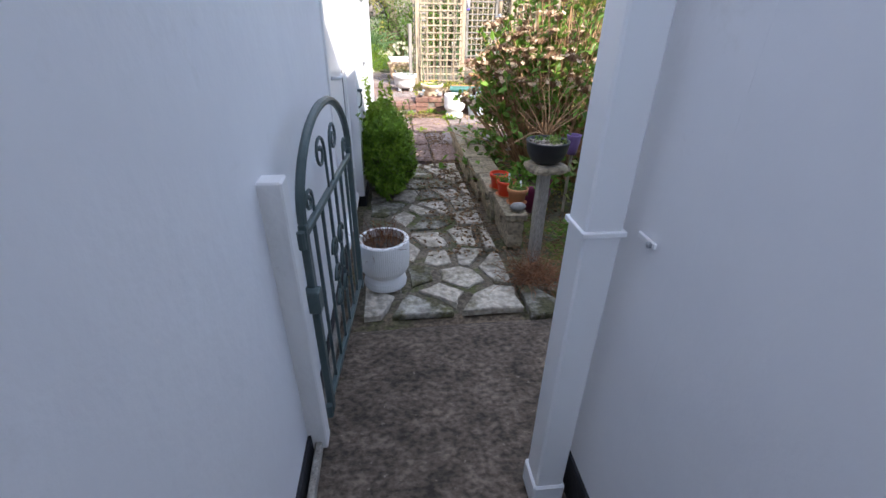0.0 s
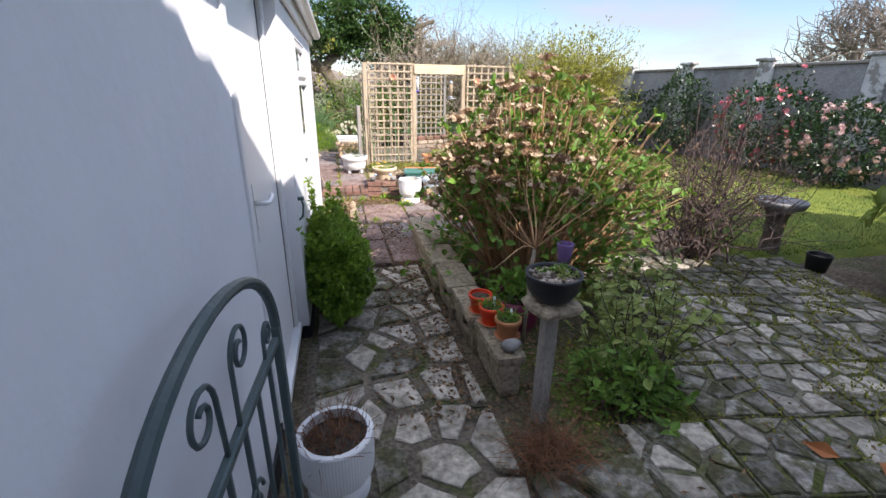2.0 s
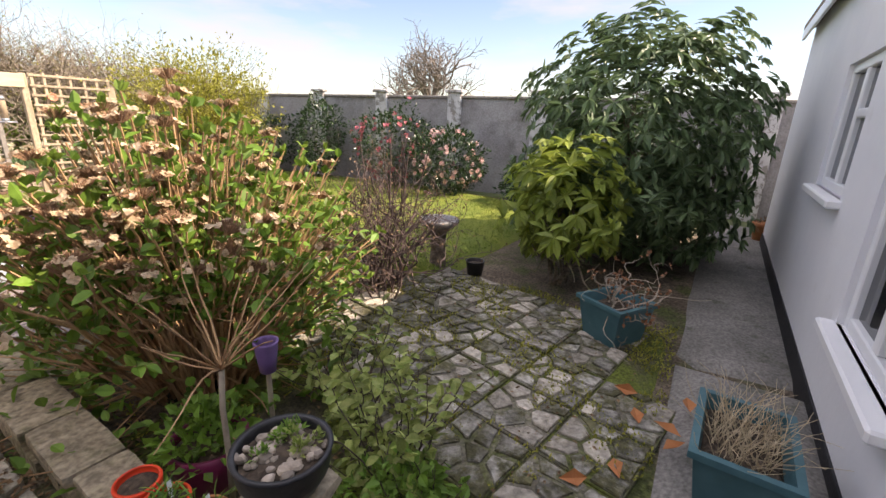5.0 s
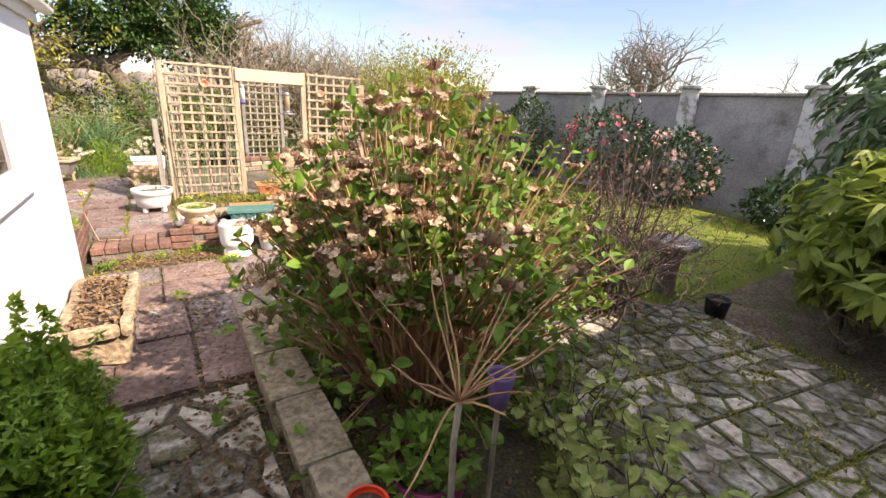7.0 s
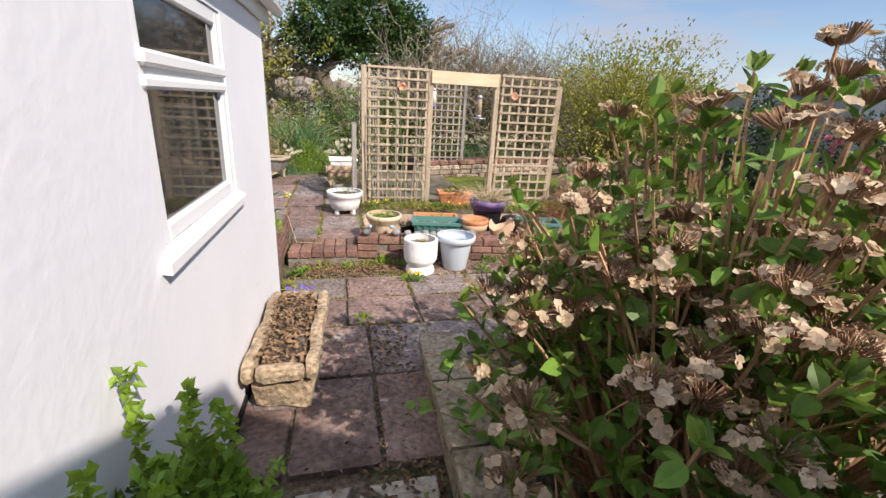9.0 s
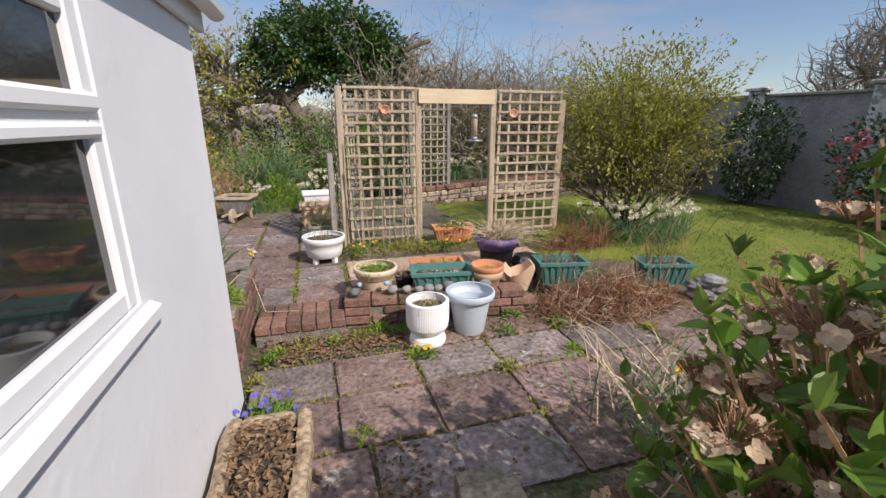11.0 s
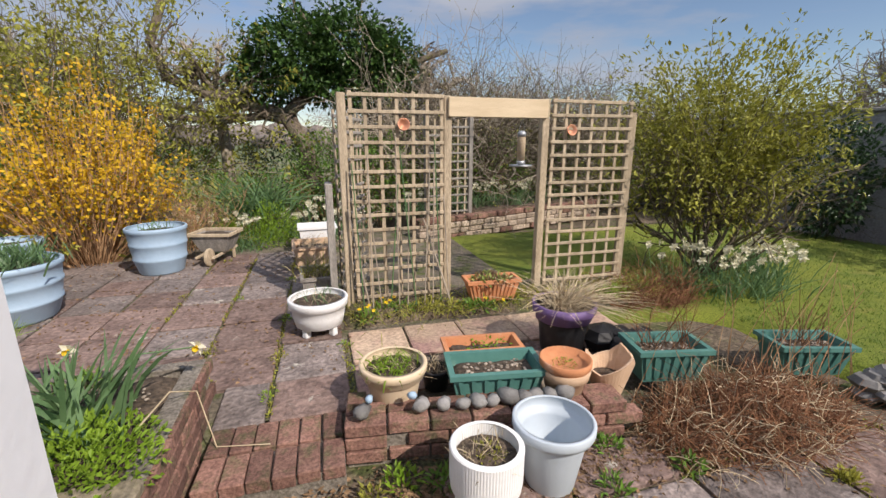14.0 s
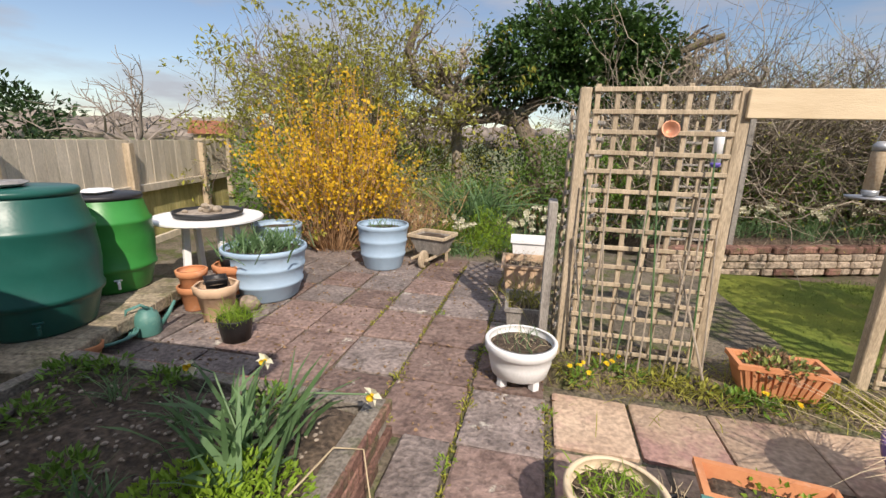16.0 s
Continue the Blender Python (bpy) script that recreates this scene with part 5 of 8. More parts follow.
def leafy(name, x, y, z, r, h, label, leafm, n, size, asp=0.5, stemm=BARK, stems=14, fill=0.45, base=0.15, seed=0, whorl=0, lump=0.2, stem_r=0.012, category="shrub"):
    """A bush: branching stems and a lumpy crown of leaves, single or in whorls."""
    t = thing(name, x, y, z, label, category)
    g, ends = Geo(), []
    for i in range(stems):
        w = np.array([rng.normal(0, 0.5), rng.normal(0, 0.5), 1.0])
        branch_out(g, (rng.normal(0, 0.06), rng.normal(0, 0.06), 0), w * np.array([r[0], r[1], h * 0.8]), h * 0.4, stem_r, 2, ends, 0.22, 0.04)
    part("branchwork", g, stemm, t)
    lf = Geo()
    c = np.array([0, 0, base * h + (1 - base) * h * 0.5])
    R = np.array([r[0], r[1], (1 - base) * h * 0.5])
    if whorl:
        k = n // whorl
        b = lumpy(ball(k, fill), lump, 2.2, seed + 1)
        b = b[b[:, 2] > -0.85]
        up = unit(b + np.array([0, 0, 0.5]))
        P = np.repeat(b * R + c, whorl, 0)
        U = np.repeat(up, whorl, 0)
        D = unit(np.cross(U, rng.normal(0, 1, P.shape))) + U * 0.25
        s = rng.uniform(0.75, 1.15, len(P)) * size
        lf.ovals(P, D, s, s * asp, 0.5 if n > 5000 else 0.42)
    else:
        b = lumpy(ball(n, fill), lump, 2.2, seed + 1)
        P = b * R + c
        s = rng.uniform(0.65, 1.2, len(P)) * size
        lf.leaves(P, b + rng.normal(0, 0.7, P.shape) + np.array([0, 0, 0.25]), s, s * asp)
    part("foliage", lf, leafm, t)
    return t


def spray_bush(x, y, r, h, stems, label, leafm, size, per=13, stemm=DKTWIG):
    """A loose bush: arching stems with broad leaves set along them."""
    t = thing("shrub", x, y, -0.02, label, "shrub")
    g, P, D = Geo(), [], []
    for i in range(stems):
        a, q = rng.uniform(0, 6.28), math.sqrt(rng.random())
        way = np.array([math.cos(a) * q * r / h, math.sin(a) * q * r / h, 1.0])
        pts = limb((math.cos(a) * q * r * 0.35, math.sin(a) * q * r * 0.35, 0), way, h * rng.uniform(0.55, 1.15) * (1.1 - 0.3 * q), 8, 0.13, -0.02)
        g.tube(pts, 0.004, 0.002, 4)
        for k in range(per):
            u = rng.uniform(0.25, 1.0) * 7.99
            j = int(u)
            P.append(pts[j] + (pts[j + 1] - pts[j]) * (u - j))
            D.append(unit(rng.normal(0, 1, 3) * np.array([1, 1, 0.4]) + np.array([0, 0, 0.35])))
    part("branchwork", g, stemm, t)
    s_ = size * rng.uniform(0.6, 1.2, len(P))
    part("foliage", Geo().ovals(np.array(P), np.array(D), s_, s_ * 0.62, 0.12), leafm, t)
    return t


spray_bush(2.28, 3.2, 0.48, 0.66, 34, "low variegated shrub with cream-edged leaves", LEAFV, 0.07)
spray_bush(2.62, 3.72, 0.45, 0.68, 26, "sprawling shrub with cream-splashed pale green leaves", LEAFV, 0.068)
spray_bush(2.15, 2.95, 0.32, 0.36, 22, "low green leafy plant below the pedestal", LEAFM, 0.06)
leafy("shrub", 2.0, 3.0, -0.02, (0.25, 0.22), 0.3, "ground-hugging dark green plant below the pedestal", LEAFM, 420, 0.05, 0.5, DKTWIG, 4, 0.3, 0.0, 6)
leafy("shrub", 3.3, 5.3, -0.02, (0.55, 0.5), 0.75, "loose pale green perennial behind the hydrangea", LEAFB, 1300, 0.05, 0.5, TWIG, 8, 0.4, 0.05, 8)
# tangle of dry stems below the pedestal
dt = thing("dead_plant", 1.5, 2.72, 0.0, "heap of dead straw-brown stems on the ground", "plant")
g = Geo()
for i in range(240):
    a = rng.uniform(0, 6.28)
    g.tube(limb((rng.normal(0, 0.07), rng.normal(0, 0.06), 0.02), (math.cos(a), math.sin(a), rng.uniform(0.2, 1.0)), rng.uniform(0.12, 0.3), 5, 0.35, -0.12), 0.0022, 0.001, 3)
part("tangle", g, RUST, dt)

# dark twiggy shrub and bird bath
ds = thing("shrub", 4.05, 4.62, -0.02, "dark bare twiggy shrub in early bud", "shrub")
g, ends = Geo(), []
for i in range(38):
    branch_out(g, (rng.normal(0, 0.12), rng.normal(0, 0.08), 0), (rng.normal(0, 0.3), rng.normal(0, 0.3), 1), 0.74, 0.012, 3, ends, 0.3, 0.08, 3)
for i in range(8):
    g.tube(limb((rng.normal(0, 0.12), rng.normal(0, 0.1), 0.75), (rng.normal(0, 0.12), rng.normal(0, 0.12), 1), 0.75, 5, 0.06), 0.008, 0.004, 5)
part("branchwork", g, DKTWIG, ds)
E_ = np.array([e[0] for e in ends])
part("bud_growth", Geo().leaves(E_, rng.normal(0, 1, E_.shape) + np.array([0, 0, 1.0]), 0.03, 0.014), DEADLEAF, ds)
bb = thing("bird_bath", 4.9, 4.6, -0.1, "round grey stone bird bath on a pedestal", "bird bath")
part("pedestal", Geo().lathe([(0.16, 0), (0.16, 0.05), (0.1, 0.09), (0.08, 0.3), (0.09, 0.5), (0.13, 0.58)], 20), BARK, bb, smooth=True)
part("basin", Geo().lathe([(0.1, 0.56), (0.2, 0.6), (0.225, 0.65), (0.215, 0.67), (0.19, 0.655), (0.0, 0.62)], 26), ROCK, bb, smooth=True)
q = pot("plant_pot", 4.95, 4.15, 0.0, [(0.08, 0), (0.1, 0.15), (0.105, 0.16)], BLACKP, "small black plastic pot on the paving", 0.92, 0.8, 20)

# rhododendrons
leafy("rhododendron", 5.3, 3.35, -0.02, (0.62, 0.6), 1.5, "young rhododendron with bright whorled leaves", LEAFY, 1440, 0.17, 0.42, BARK, 8, 0.35, 0.18, 11, 8, 0.3, 0.02)
leafy("rhododendron", 7.05, 3.05, -0.02, (1.55, 1.3), 2.95, "tall dark rhododendron beside the house path", LEAFR, 12600, 0.15, 0.32, BARK, 12, 0.62, 0.0, 12, 9, 0.22, 0.03)
rd = bpy.data.objects["rhododendron.001"]
b = lumpy(ball(620, 0.7), 0.2, 2.4, 77)
b = b[b[:, 2] > -0.8]
P = np.repeat(b * np.array([1.5, 1.25, 0.75]) + np.array([0, 0, 0.72]), 9, 0)
U = np.repeat(unit(b + np.array([0, 0, 0.4])), 9, 0)
part("foliage", Geo().ovals(P, unit(np.cross(U, rng.normal(0, 1, P.shape))) + U * 0.25, 0.145, 0.046, 0.5), LEAFR, rd)

# pots at the end of the side path
for x, y, k in ((9.05, 1.32, 1.0), (8.75, 1.2, 0.8)):
    q = pot("terracotta_pot", x, y, 0.0, [(0.1 * k, 0), (0.105 * k, 0.01), (0.14 * k, 0.2 * k), (0.16 * k, 0.21 * k), (0.165 * k, 0.28 * k)], TERRA, "terracotta pot with a dead plant by the wall", 0.9, 0.85, 26)
    tuft(q, 60, 0.1, 0.1, 0.05, DEADLEAF, "dead_leaves", (0, 0, 0.24 * k))

# teal tubs
q = bowl_box("planter", 4.33, 2.6, 0.0, 0.15, 0.15, 0.195, 0.195, 0.33, TEALPL, "square faded teal tub with bare acer", -30, 0.02)
g, ends = Geo(), []
for i in range(8):
    branch_out(g, (rng.normal(0, 0.05), rng.normal(0, 0.05), 0.27), (rng.normal(0, 0.9), rng.normal(0, 0.9), 0.5), 0.3, 0.008, 2, ends, 0.35, 0.02)
for sx in (-1, -1, 1):
    g.tube(limb((0, 0, 0.3), (sx, rng.uniform(-0.6, 0.2), 0.35), 0.75, 8, 0.25, -0.1), 0.005, 0.002, 4)
part("branchwork", g, PALEBARK, q)
E_ = np.repeat(np.array([e[0] for e in ends]), 3, 0)
part("dead_leaves", Geo().leaves(E_, rng.normal(0, 1, E_.shape), 0.04, 0.025), RUST, q)
q = bowl_box("planter", 2.98, 1.84, 0.08, 0.2, 0.13, 0.25, 0.17, 0.3, TEALPL, "teal plastic trough of dry grass by the house", -3, 0.02)
g = Geo()
for i in range(160):
    g.tube(limb((rng.uniform(-0.2, 0.2), rng.uniform(-0.12, 0.12), 0.24), (rng.normal(0, 0.4), rng.normal(0, 0.4), 1), rng.uniform(0.1, 0.35), 4, 0.25), 0.002, 0.001, 3)
part("dry_growth", g, STRAW, q)
for x, y, r in ((3.3, 2.25, 20), (3.2, 2.05, 70), (2.75, 2.4, 130), (3.45, 2.02, 10), (3.6, 2.3, 95), (2.95, 2.32, 200), (3.05, 2.12, 320)):
    z = 0.09 if y < 2.13 else 0.012
    lfo = solid("fallen_leaf", Geo().leaves([(0, 0, 0.012)], [(1, 0, 0.1)], 0.14, 0.075, 0.05, 0.2), ORLEAF, "curled orange fallen leaf", "leaf", "fallen orange leaves")
    lfo.matrix_world = pose(x, y, z, 0, 0, r)

# camellias along the boundary wall
for x, y, r, h, k in ((9.2, 8.6, 0.95, 1.85, 0), (9.1, 7.0, 0.8, 1.45, 1), (9.15, 11.0, 0.6, 2.0, 2), (9.2, 5.0, 0.7, 0.8, 3), (9.3, 13.2, 1.0, 1.6, 4)):
    lab = ("camellia bush with pink flowers against the wall", "rounded camellia with pale pink flowers", "narrow dark evergreen shrub against the wall", "low dark ground cover at wall foot", "broad dark shrub in the garden corner")[k]
    t = leafy("camellia" if k < 2 else "shrub", x, y, 0.0, (r, r), h, lab, LEAFD, 2600, 0.1, 0.5, BARK, 8, 0.55, 0.05, 20 + k)
    if k < 2:
        b = lumpy(ball(90, 0.9), 0.2, 2.2, 21 + k)
        P = b * np.array([r, r, h * 0.48]) + np.array([0, 0, h * 0.52])
        fl = Geo()
        disc_petals(fl, [(0, 0, 0)], [(0, 0, 1.0)], 0.04, 10, 0.055)
        fm = fl.mesh("flower")
        fm.materials.append(PINK if k == 0 else PALEPINK)
        fm2 = fl.mesh("flower")
        fm2.materials.append(PINK if k == 0 else PALEPINK)
        for c, d in zip(P, b):
            part("flower", fm if rng.random() < 0.5 else fm2, None, t).matrix_basis = Matrix.Translation(c) @ Vector((d[0] - 0.4, d[1] - 0.3, d[2] + 0.2)).to_track_quat("Z", "Y").to_matrix().to_4x4() @ pose(0, 0, 0, 0, 0, rng.uniform(0, 360))

# big yellow-green shrub at the end of the trellis
sh = leafy("shrub", 5.4, 9.85, 0.03, (1.22, 0.95), 2.6, "tall yellow-green evergreen shrub beside the lawn", LEAFO, 7500, 0.07, 0.42, BARK, 20, 0.3, 0.26, 31, 0, 0.45, 0.022)
g, lf = Geo(), Geo()
for i in range(190):
    a, k = rng.uniform(0, 6.28), rng.random()
    q = limb((math.cos(a) * 0.6 * k, math.sin(a) * 0.5 * k, rng.uniform(0.6, 1.7)), (math.cos(a) * 0.8 + 0.12, math.sin(a) * 0.7, rng.uniform(0.5, 1.3)), rng.uniform(0.6, 1.35), 8, 0.13)
    g.tube(q, 0.007, 0.002, 3)
    P = np.repeat(q[2:], 8, 0)
    lf.leaves(P + rng.normal(0, 0.03, P.shape), rng.normal(0, 1, P.shape) + np.array([0, 0, 0.5]), rng.uniform(0.04, 0.075, len(P)), rng.uniform(0.016, 0.028, len(P)))
part("shoot_growth", g, BARK, sh)
part("shoot_leaves", lf, LEAFO, sh)


# ---- upper terrace ----
TZ = 0.125
# round white pot on feet
wp = pot("plant_pot", 1.0, 9.28, TZ + 0.06, [(0.15, 0), (0.18, 0.015), (0.2, 0.1), (0.205, 0.16), (0.225, 0.17), (0.23, 0.225), (0.225, 0.23)], WHITEPOT, "round white pot on short feet with sparse shoots", 0.92, 0.82, 40)
for a in (45, 135, 225, 315):
    part("foot", Geo().box(-0.028, 0.028, -0.025, 0.025, -0.062, 0.02, 0.008), WHITEPOT, wp).matrix_basis = pose(0.14 * math.cos(radians(a)), 0.14 * math.sin(radians(a)), 0, 0, 0, a)
clump(wp, 34, 0.16, 0.08, 0.006, DAFL, "shoot_growth", (0, 0, 0.19), 0.2)
clump(wp, 30, 0.12, 0.09, 0.004, STRAW, "dry_stems", (0, 0, 0.19), 0.8)
# cream pot
cp = pot("plant_pot", 1.4, 8.13, TZ, [(0.12, 0), (0.13, 0.02), (0.165, 0.2), (0.17, 0.215), (0.185, 0.225), (0.19, 0.26), (0.205, 0.27), (0.208, 0.315), (0.2, 0.32)], CREAM, "cream terracotta pot with green spiky plants", 0.9, 0.84, 40)
clump(cp, 150, 0.13, 0.08, 0.009, LIME, "spiky_leaves", (0, 0, 0.26), 0.9)
clump(cp, 60, 0.1, 0.08, 0.006, STRAW, "dry_leaves", (0, 0, 0.26), 0.9)
cp.scale = (0.92, 0.92, 0.86)
# green troughs
for x, y, L, t, lab in ((1.98, 8.06, 0.26, -9, "teal-green plastic trough of gravelly soil"), (3.14, 8.0, 0.22, -12, "teal-green plastic trough with a dead plant"), (4.28, 7.92, 0.24, -16, "teal-green plastic trough with bare twigs")):
    q = bowl_box("planter", x, y, TZ if x < 4 else 0.03, L - 0.04, 0.1, L, 0.13, 0.225, GREENPL, lab, t, 0.02, 7, group="green plastic troughs")
    g = Geo()
    k = 60
    stones(g, [(rng.uniform(-0.18, 0.18), rng.uniform(-0.09, 0.09), 0.182) for _ in range(k)], rng.uniform(0.006, 0.014, k))
    part("gravel", g, GRAVEL, q)
    if x > 3:
        g = Geo()
        for i in range(26):
            g.tube(limb((rng.uniform(-0.15, 0.15), rng.uniform(-0.06, 0.06), 0.17), (rng.normal(0, 0.25), rng.normal(0, 0.25), 1), rng.uniform(0.15, 0.55), 5, 0.12), 0.003, 0.0015, 4)
        part("twig_growth", g, RUST, q)
q = bowl_box("planter", 2.02, 8.36, TZ, 0.2, 0.07, 0.24, 0.1, 0.2, TERRA, "terracotta window box with moss behind the troughs", -7, 0.016)
tuft(q, 90, 0.15, 0.03, 0.03, LIME, "moss", (0.05, 0, 0.16), 0.6)
q = pot("plant_pot", 1.68, 8.25, TZ, [(0.07, 0), (0.09, 0.12), (0.095, 0.13)], BLACKP, "black plastic pot of dead stems", 0.92, 0.85, 20)
g2 = Geo()
for i in range(70):
    g2.tube(limb((rng.normal(0, 0.04), rng.normal(0, 0.04), 0.1), (rng.normal(0, 1), rng.normal(0, 1), 0.7), 0.12, 3, 0.4), 0.003, 0.001, 3)
part("dead_growth", g2, STRAW, q)
# terracotta pots
TP = [(0.1, 0), (0.105, 0.01), (0.135, 0.2), (0.155, 0.21), (0.165, 0.275), (0.158, 0.28)]
q = pot("terracotta_pot", 2.35, 7.95, TZ, [(r * 1.02, z) for r, z in TP], PALETERRA, "two stacked terracotta pots with mossy soil", 0.9, 0.0, 34)
part("inner_pot", Geo().lathe([(0.1, 0.16), (0.155, 0.28), (0.17, 0.3), (0.172, 0.345), (0.16, 0.35), (0.148, 0.3), (0.0, 0.29)], 34), TERRA, q, smooth=True)
tuft(q, 80, 0.09, 0.02, 0.02, LEAFO, "moss", (0, 0, 0.29))
q.scale = (0.86, 0.86, 0.8)
q.location.y -= 0.05
q = thing("broken_pot", 2.68, 7.98, TZ, "broken terracotta pot with a jagged rim", "plant pot")
n = 40
a = np.arange(n) * 2 * math.pi / n
jag = np.interp(np.arange(n), [0, 3, 6, 11, 15, 19, 24, 29, 33, 36, 39], [0.26, 0.3, 0.22, 0.18, 0.27, 0.2, 0.17, 0.24, 0.3, 0.21, 0.26])
vs = []
for rr, zz in ((0.105, 0.0), (0.165, 1.0), (0.15, 1.0), (0.095, 0.02)):
    vs.append(np.stack([rr * np.cos(a), rr * np.sin(a), jag * zz if zz == 1.0 else np.full(n, zz)], 1))
fs = [(k * n + i, k * n + (i + 1) % n, (k + 1) * n + (i + 1) % n, (k + 1) * n + i) for k in range(3) for i in range(n)]
fs += [tuple(range(n))[::-1], tuple(range(3 * n, 4 * n))]
part("body", Geo().add(np.concatenate(vs), fs), PALETERRA, q)
part("soil", Geo().lathe([(0.118, 0.1), (0.05, 0.11), (0, 0.11)], 20), SOIL, q)
q.scale = (0.86, 0.86, 0.86)
q.location.y -= 0.04
# purple tub with dry grass, a black bag behind
q = pot("plant_pot", 2.7, 8.5, TZ, [(0.15, 0), (0.17, 0.18), (0.19, 0.29), (0.215, 0.3), (0.22, 0.345), (0.21, 0.35)], BLACKP, "black tub in a purple liner with dry grass", 0.93, 0.9, 34)
part("liner", Geo().lathe([(0.196, 0.24), (0.205, 0.29), (0.222, 0.3), (0.228, 0.355), (0.21, 0.36), (0.2, 0.3)], 34, wob=lambda a: 0.02 * np.sin(a * 9)), PURPLE, q, "crumpled purple liner", True)
n = 420
p = np.stack([rng.normal(0, 0.06, n), rng.normal(0, 0.06, n), np.full(n, 0.3)], 1)
w = np.stack([rng.normal(0.35, 0.6, n), rng.normal(-0.1, 0.55, n), np.ones(n)], 1)
part("dry_grass", Geo().blades(p, unit(w), rng.uniform(0.2, 0.5, n), 0.005, rng.uniform(0.2, 1.3, n)), STRAW, q)
bg = Geo()
stones(bg, [(2.98, 8.42, TZ + 0.09), (3.1, 8.36, TZ + 0.08), (3.22, 8.3, TZ + 0.09), (3.05, 8.25, TZ + 0.07)], [0.14, 0.13, 0.12, 0.12], 0.75)
solid("black_bag", bg, BLACKP, "crumpled black plastic sacking behind the troughs", "bag")
# terracotta window box under the beam
q = bowl_box("planter", 2.52, 9.42, 0.2, 0.19, 0.075, 0.235, 0.1, 0.2, TERRA, "ribbed terracotta window box under the trellis beam", -3, 0.016, 11)
tuft(q, 170, 0.19, 0.07, 0.045, LEAFV, "dry_foliage", (0, 0, 0.16), 0.6)
tuft(q, 120, 0.19, 0.06, 0.05, DEADLEAF, "dead_leaves", (0, 0, 0.16), 0.6)
# cobbles and ornaments on the brick wall
xs = [1.62, 1.72, 1.8, 1.88, 1.97, 2.05, 2.12, 2.2, 2.29]
for x, s in zip(xs, [0.045, 0.04, 0.05, 0.042, 0.06, 0.05, 0.048, 0.045, 0.062]):
    g = Geo()
    stones(g, [(0, 0, 0)], [s], 0.75)
    o = solid("cobble", g, ROCK, "rounded grey cobble on the brick wall", "stone", "cobbles on the brick wall", smooth=True)
    o.matrix_world = pose(x, 7.93 - 0.13 * (x - 1.1) + rng.uniform(-0.015, 0.015), 0.235 + s * 0.55, 0, 0, rng.uniform(0, 180))
for x, y, t in ((1.2, 7.9, 30), (1.5, 7.88, 160)):
    o = thing("garden_ornament", x, y, 0.235, "small blue-grey painted stone bird ornament", "ornament", t)
    g = Geo()
    stones(g, [(0, 0, 0.035)], [0.05], 0.7)
    part("body", g, ROCK, o, smooth=True)
    g = Geo()
    stones(g, [(0.045, 0, 0.085)], [0.024], 0.9)
    part("head", g, BLUETUB, o, smooth=True)
# heap of dead growth
hp = thing("dead_shrub", 3.36, 7.56, 0.0, "sprawling heap of rust-brown dead stems", "plant")
g = Geo()
for i in range(1700):
    a, r = rng.uniform(0, 6.28), math.sqrt(rng.random())
    s = (math.cos(a) * r * 0.68, math.sin(a) * r * 0.34, 0.02 + 0.3 * (1 - r) * rng.random())
    g.tube(limb(s, (rng.normal(0, 0.8), rng.normal(-0.2, 0.8), rng.uniform(0.1, 1.1)), rng.uniform(0.1, 0.32), 4, 0.35, -0.1), 0.0028, 0.0012, 3)
part("tangle", g, RUST, hp)
g = Geo()
for i in range(420):
    a, r = rng.uniform(0, 6.28), math.sqrt(rng.random())
    q = (math.cos(a) * r * 0.72, math.sin(a) * r * 0.38, 0.02 + 0.32 * (1 - r) * rng.random())
    g.tube(limb(q, (rng.normal(0, 0.8), rng.normal(-0.2, 0.8), rng.uniform(0.0, 0.9)), rng.uniform(0.1, 0.34), 4, 0.35, -0.12), 0.0026, 0.0012, 3)
part("dry_straw", g, STRAW, hp)
g = Geo()
for i in range(30):
    g.tube(limb((rng.normal(0.3, 0.4), rng.normal(0.15, 0.15), 0.05), (rng.normal(0.1, 0.2), rng.normal(0, 0.2), 1), rng.uniform(0.4, 0.9), 6, 0.08), 0.0035, 0.0015, 4)
part("tall_growth", g, TWIG, hp)
rp = thing("rock_pile", 4.45, 7.5, 0.0, "small pile of grey rocks at the lawn edge", "rocks")
for k in range(5):
    for i in range(2):
        g = Geo()
        stones(g, [(rng.uniform(-0.13, 0.13) * (1 - 0.2 * k), rng.uniform(-0.13, 0.13) * (1 - 0.2 * k), 0.03 + 0.038 * k)], [rng.uniform(0.075, 0.11)], 0.5)
        part("rock", g, ROCK, rp)
hp = thing("dead_shrub", 4.15, 9.3, 0.05, "thicket of dark red-brown dead stems under the shrub", "plant")
g = Geo()
for i in range(520):
    a, r = rng.uniform(0, 6.28), math.sqrt(rng.random())
    g.tube(limb((math.cos(a) * r * 0.5, math.sin(a) * r * 0.3, 0.02), (rng.normal(0, 0.8), rng.normal(-0.2, 0.8), rng.uniform(0.3, 1.3)), rng.uniform(0.2, 0.5), 4, 0.35, -0.06), 0.0035, 0.0015, 3)
part("stemwork", g, RUST, hp)

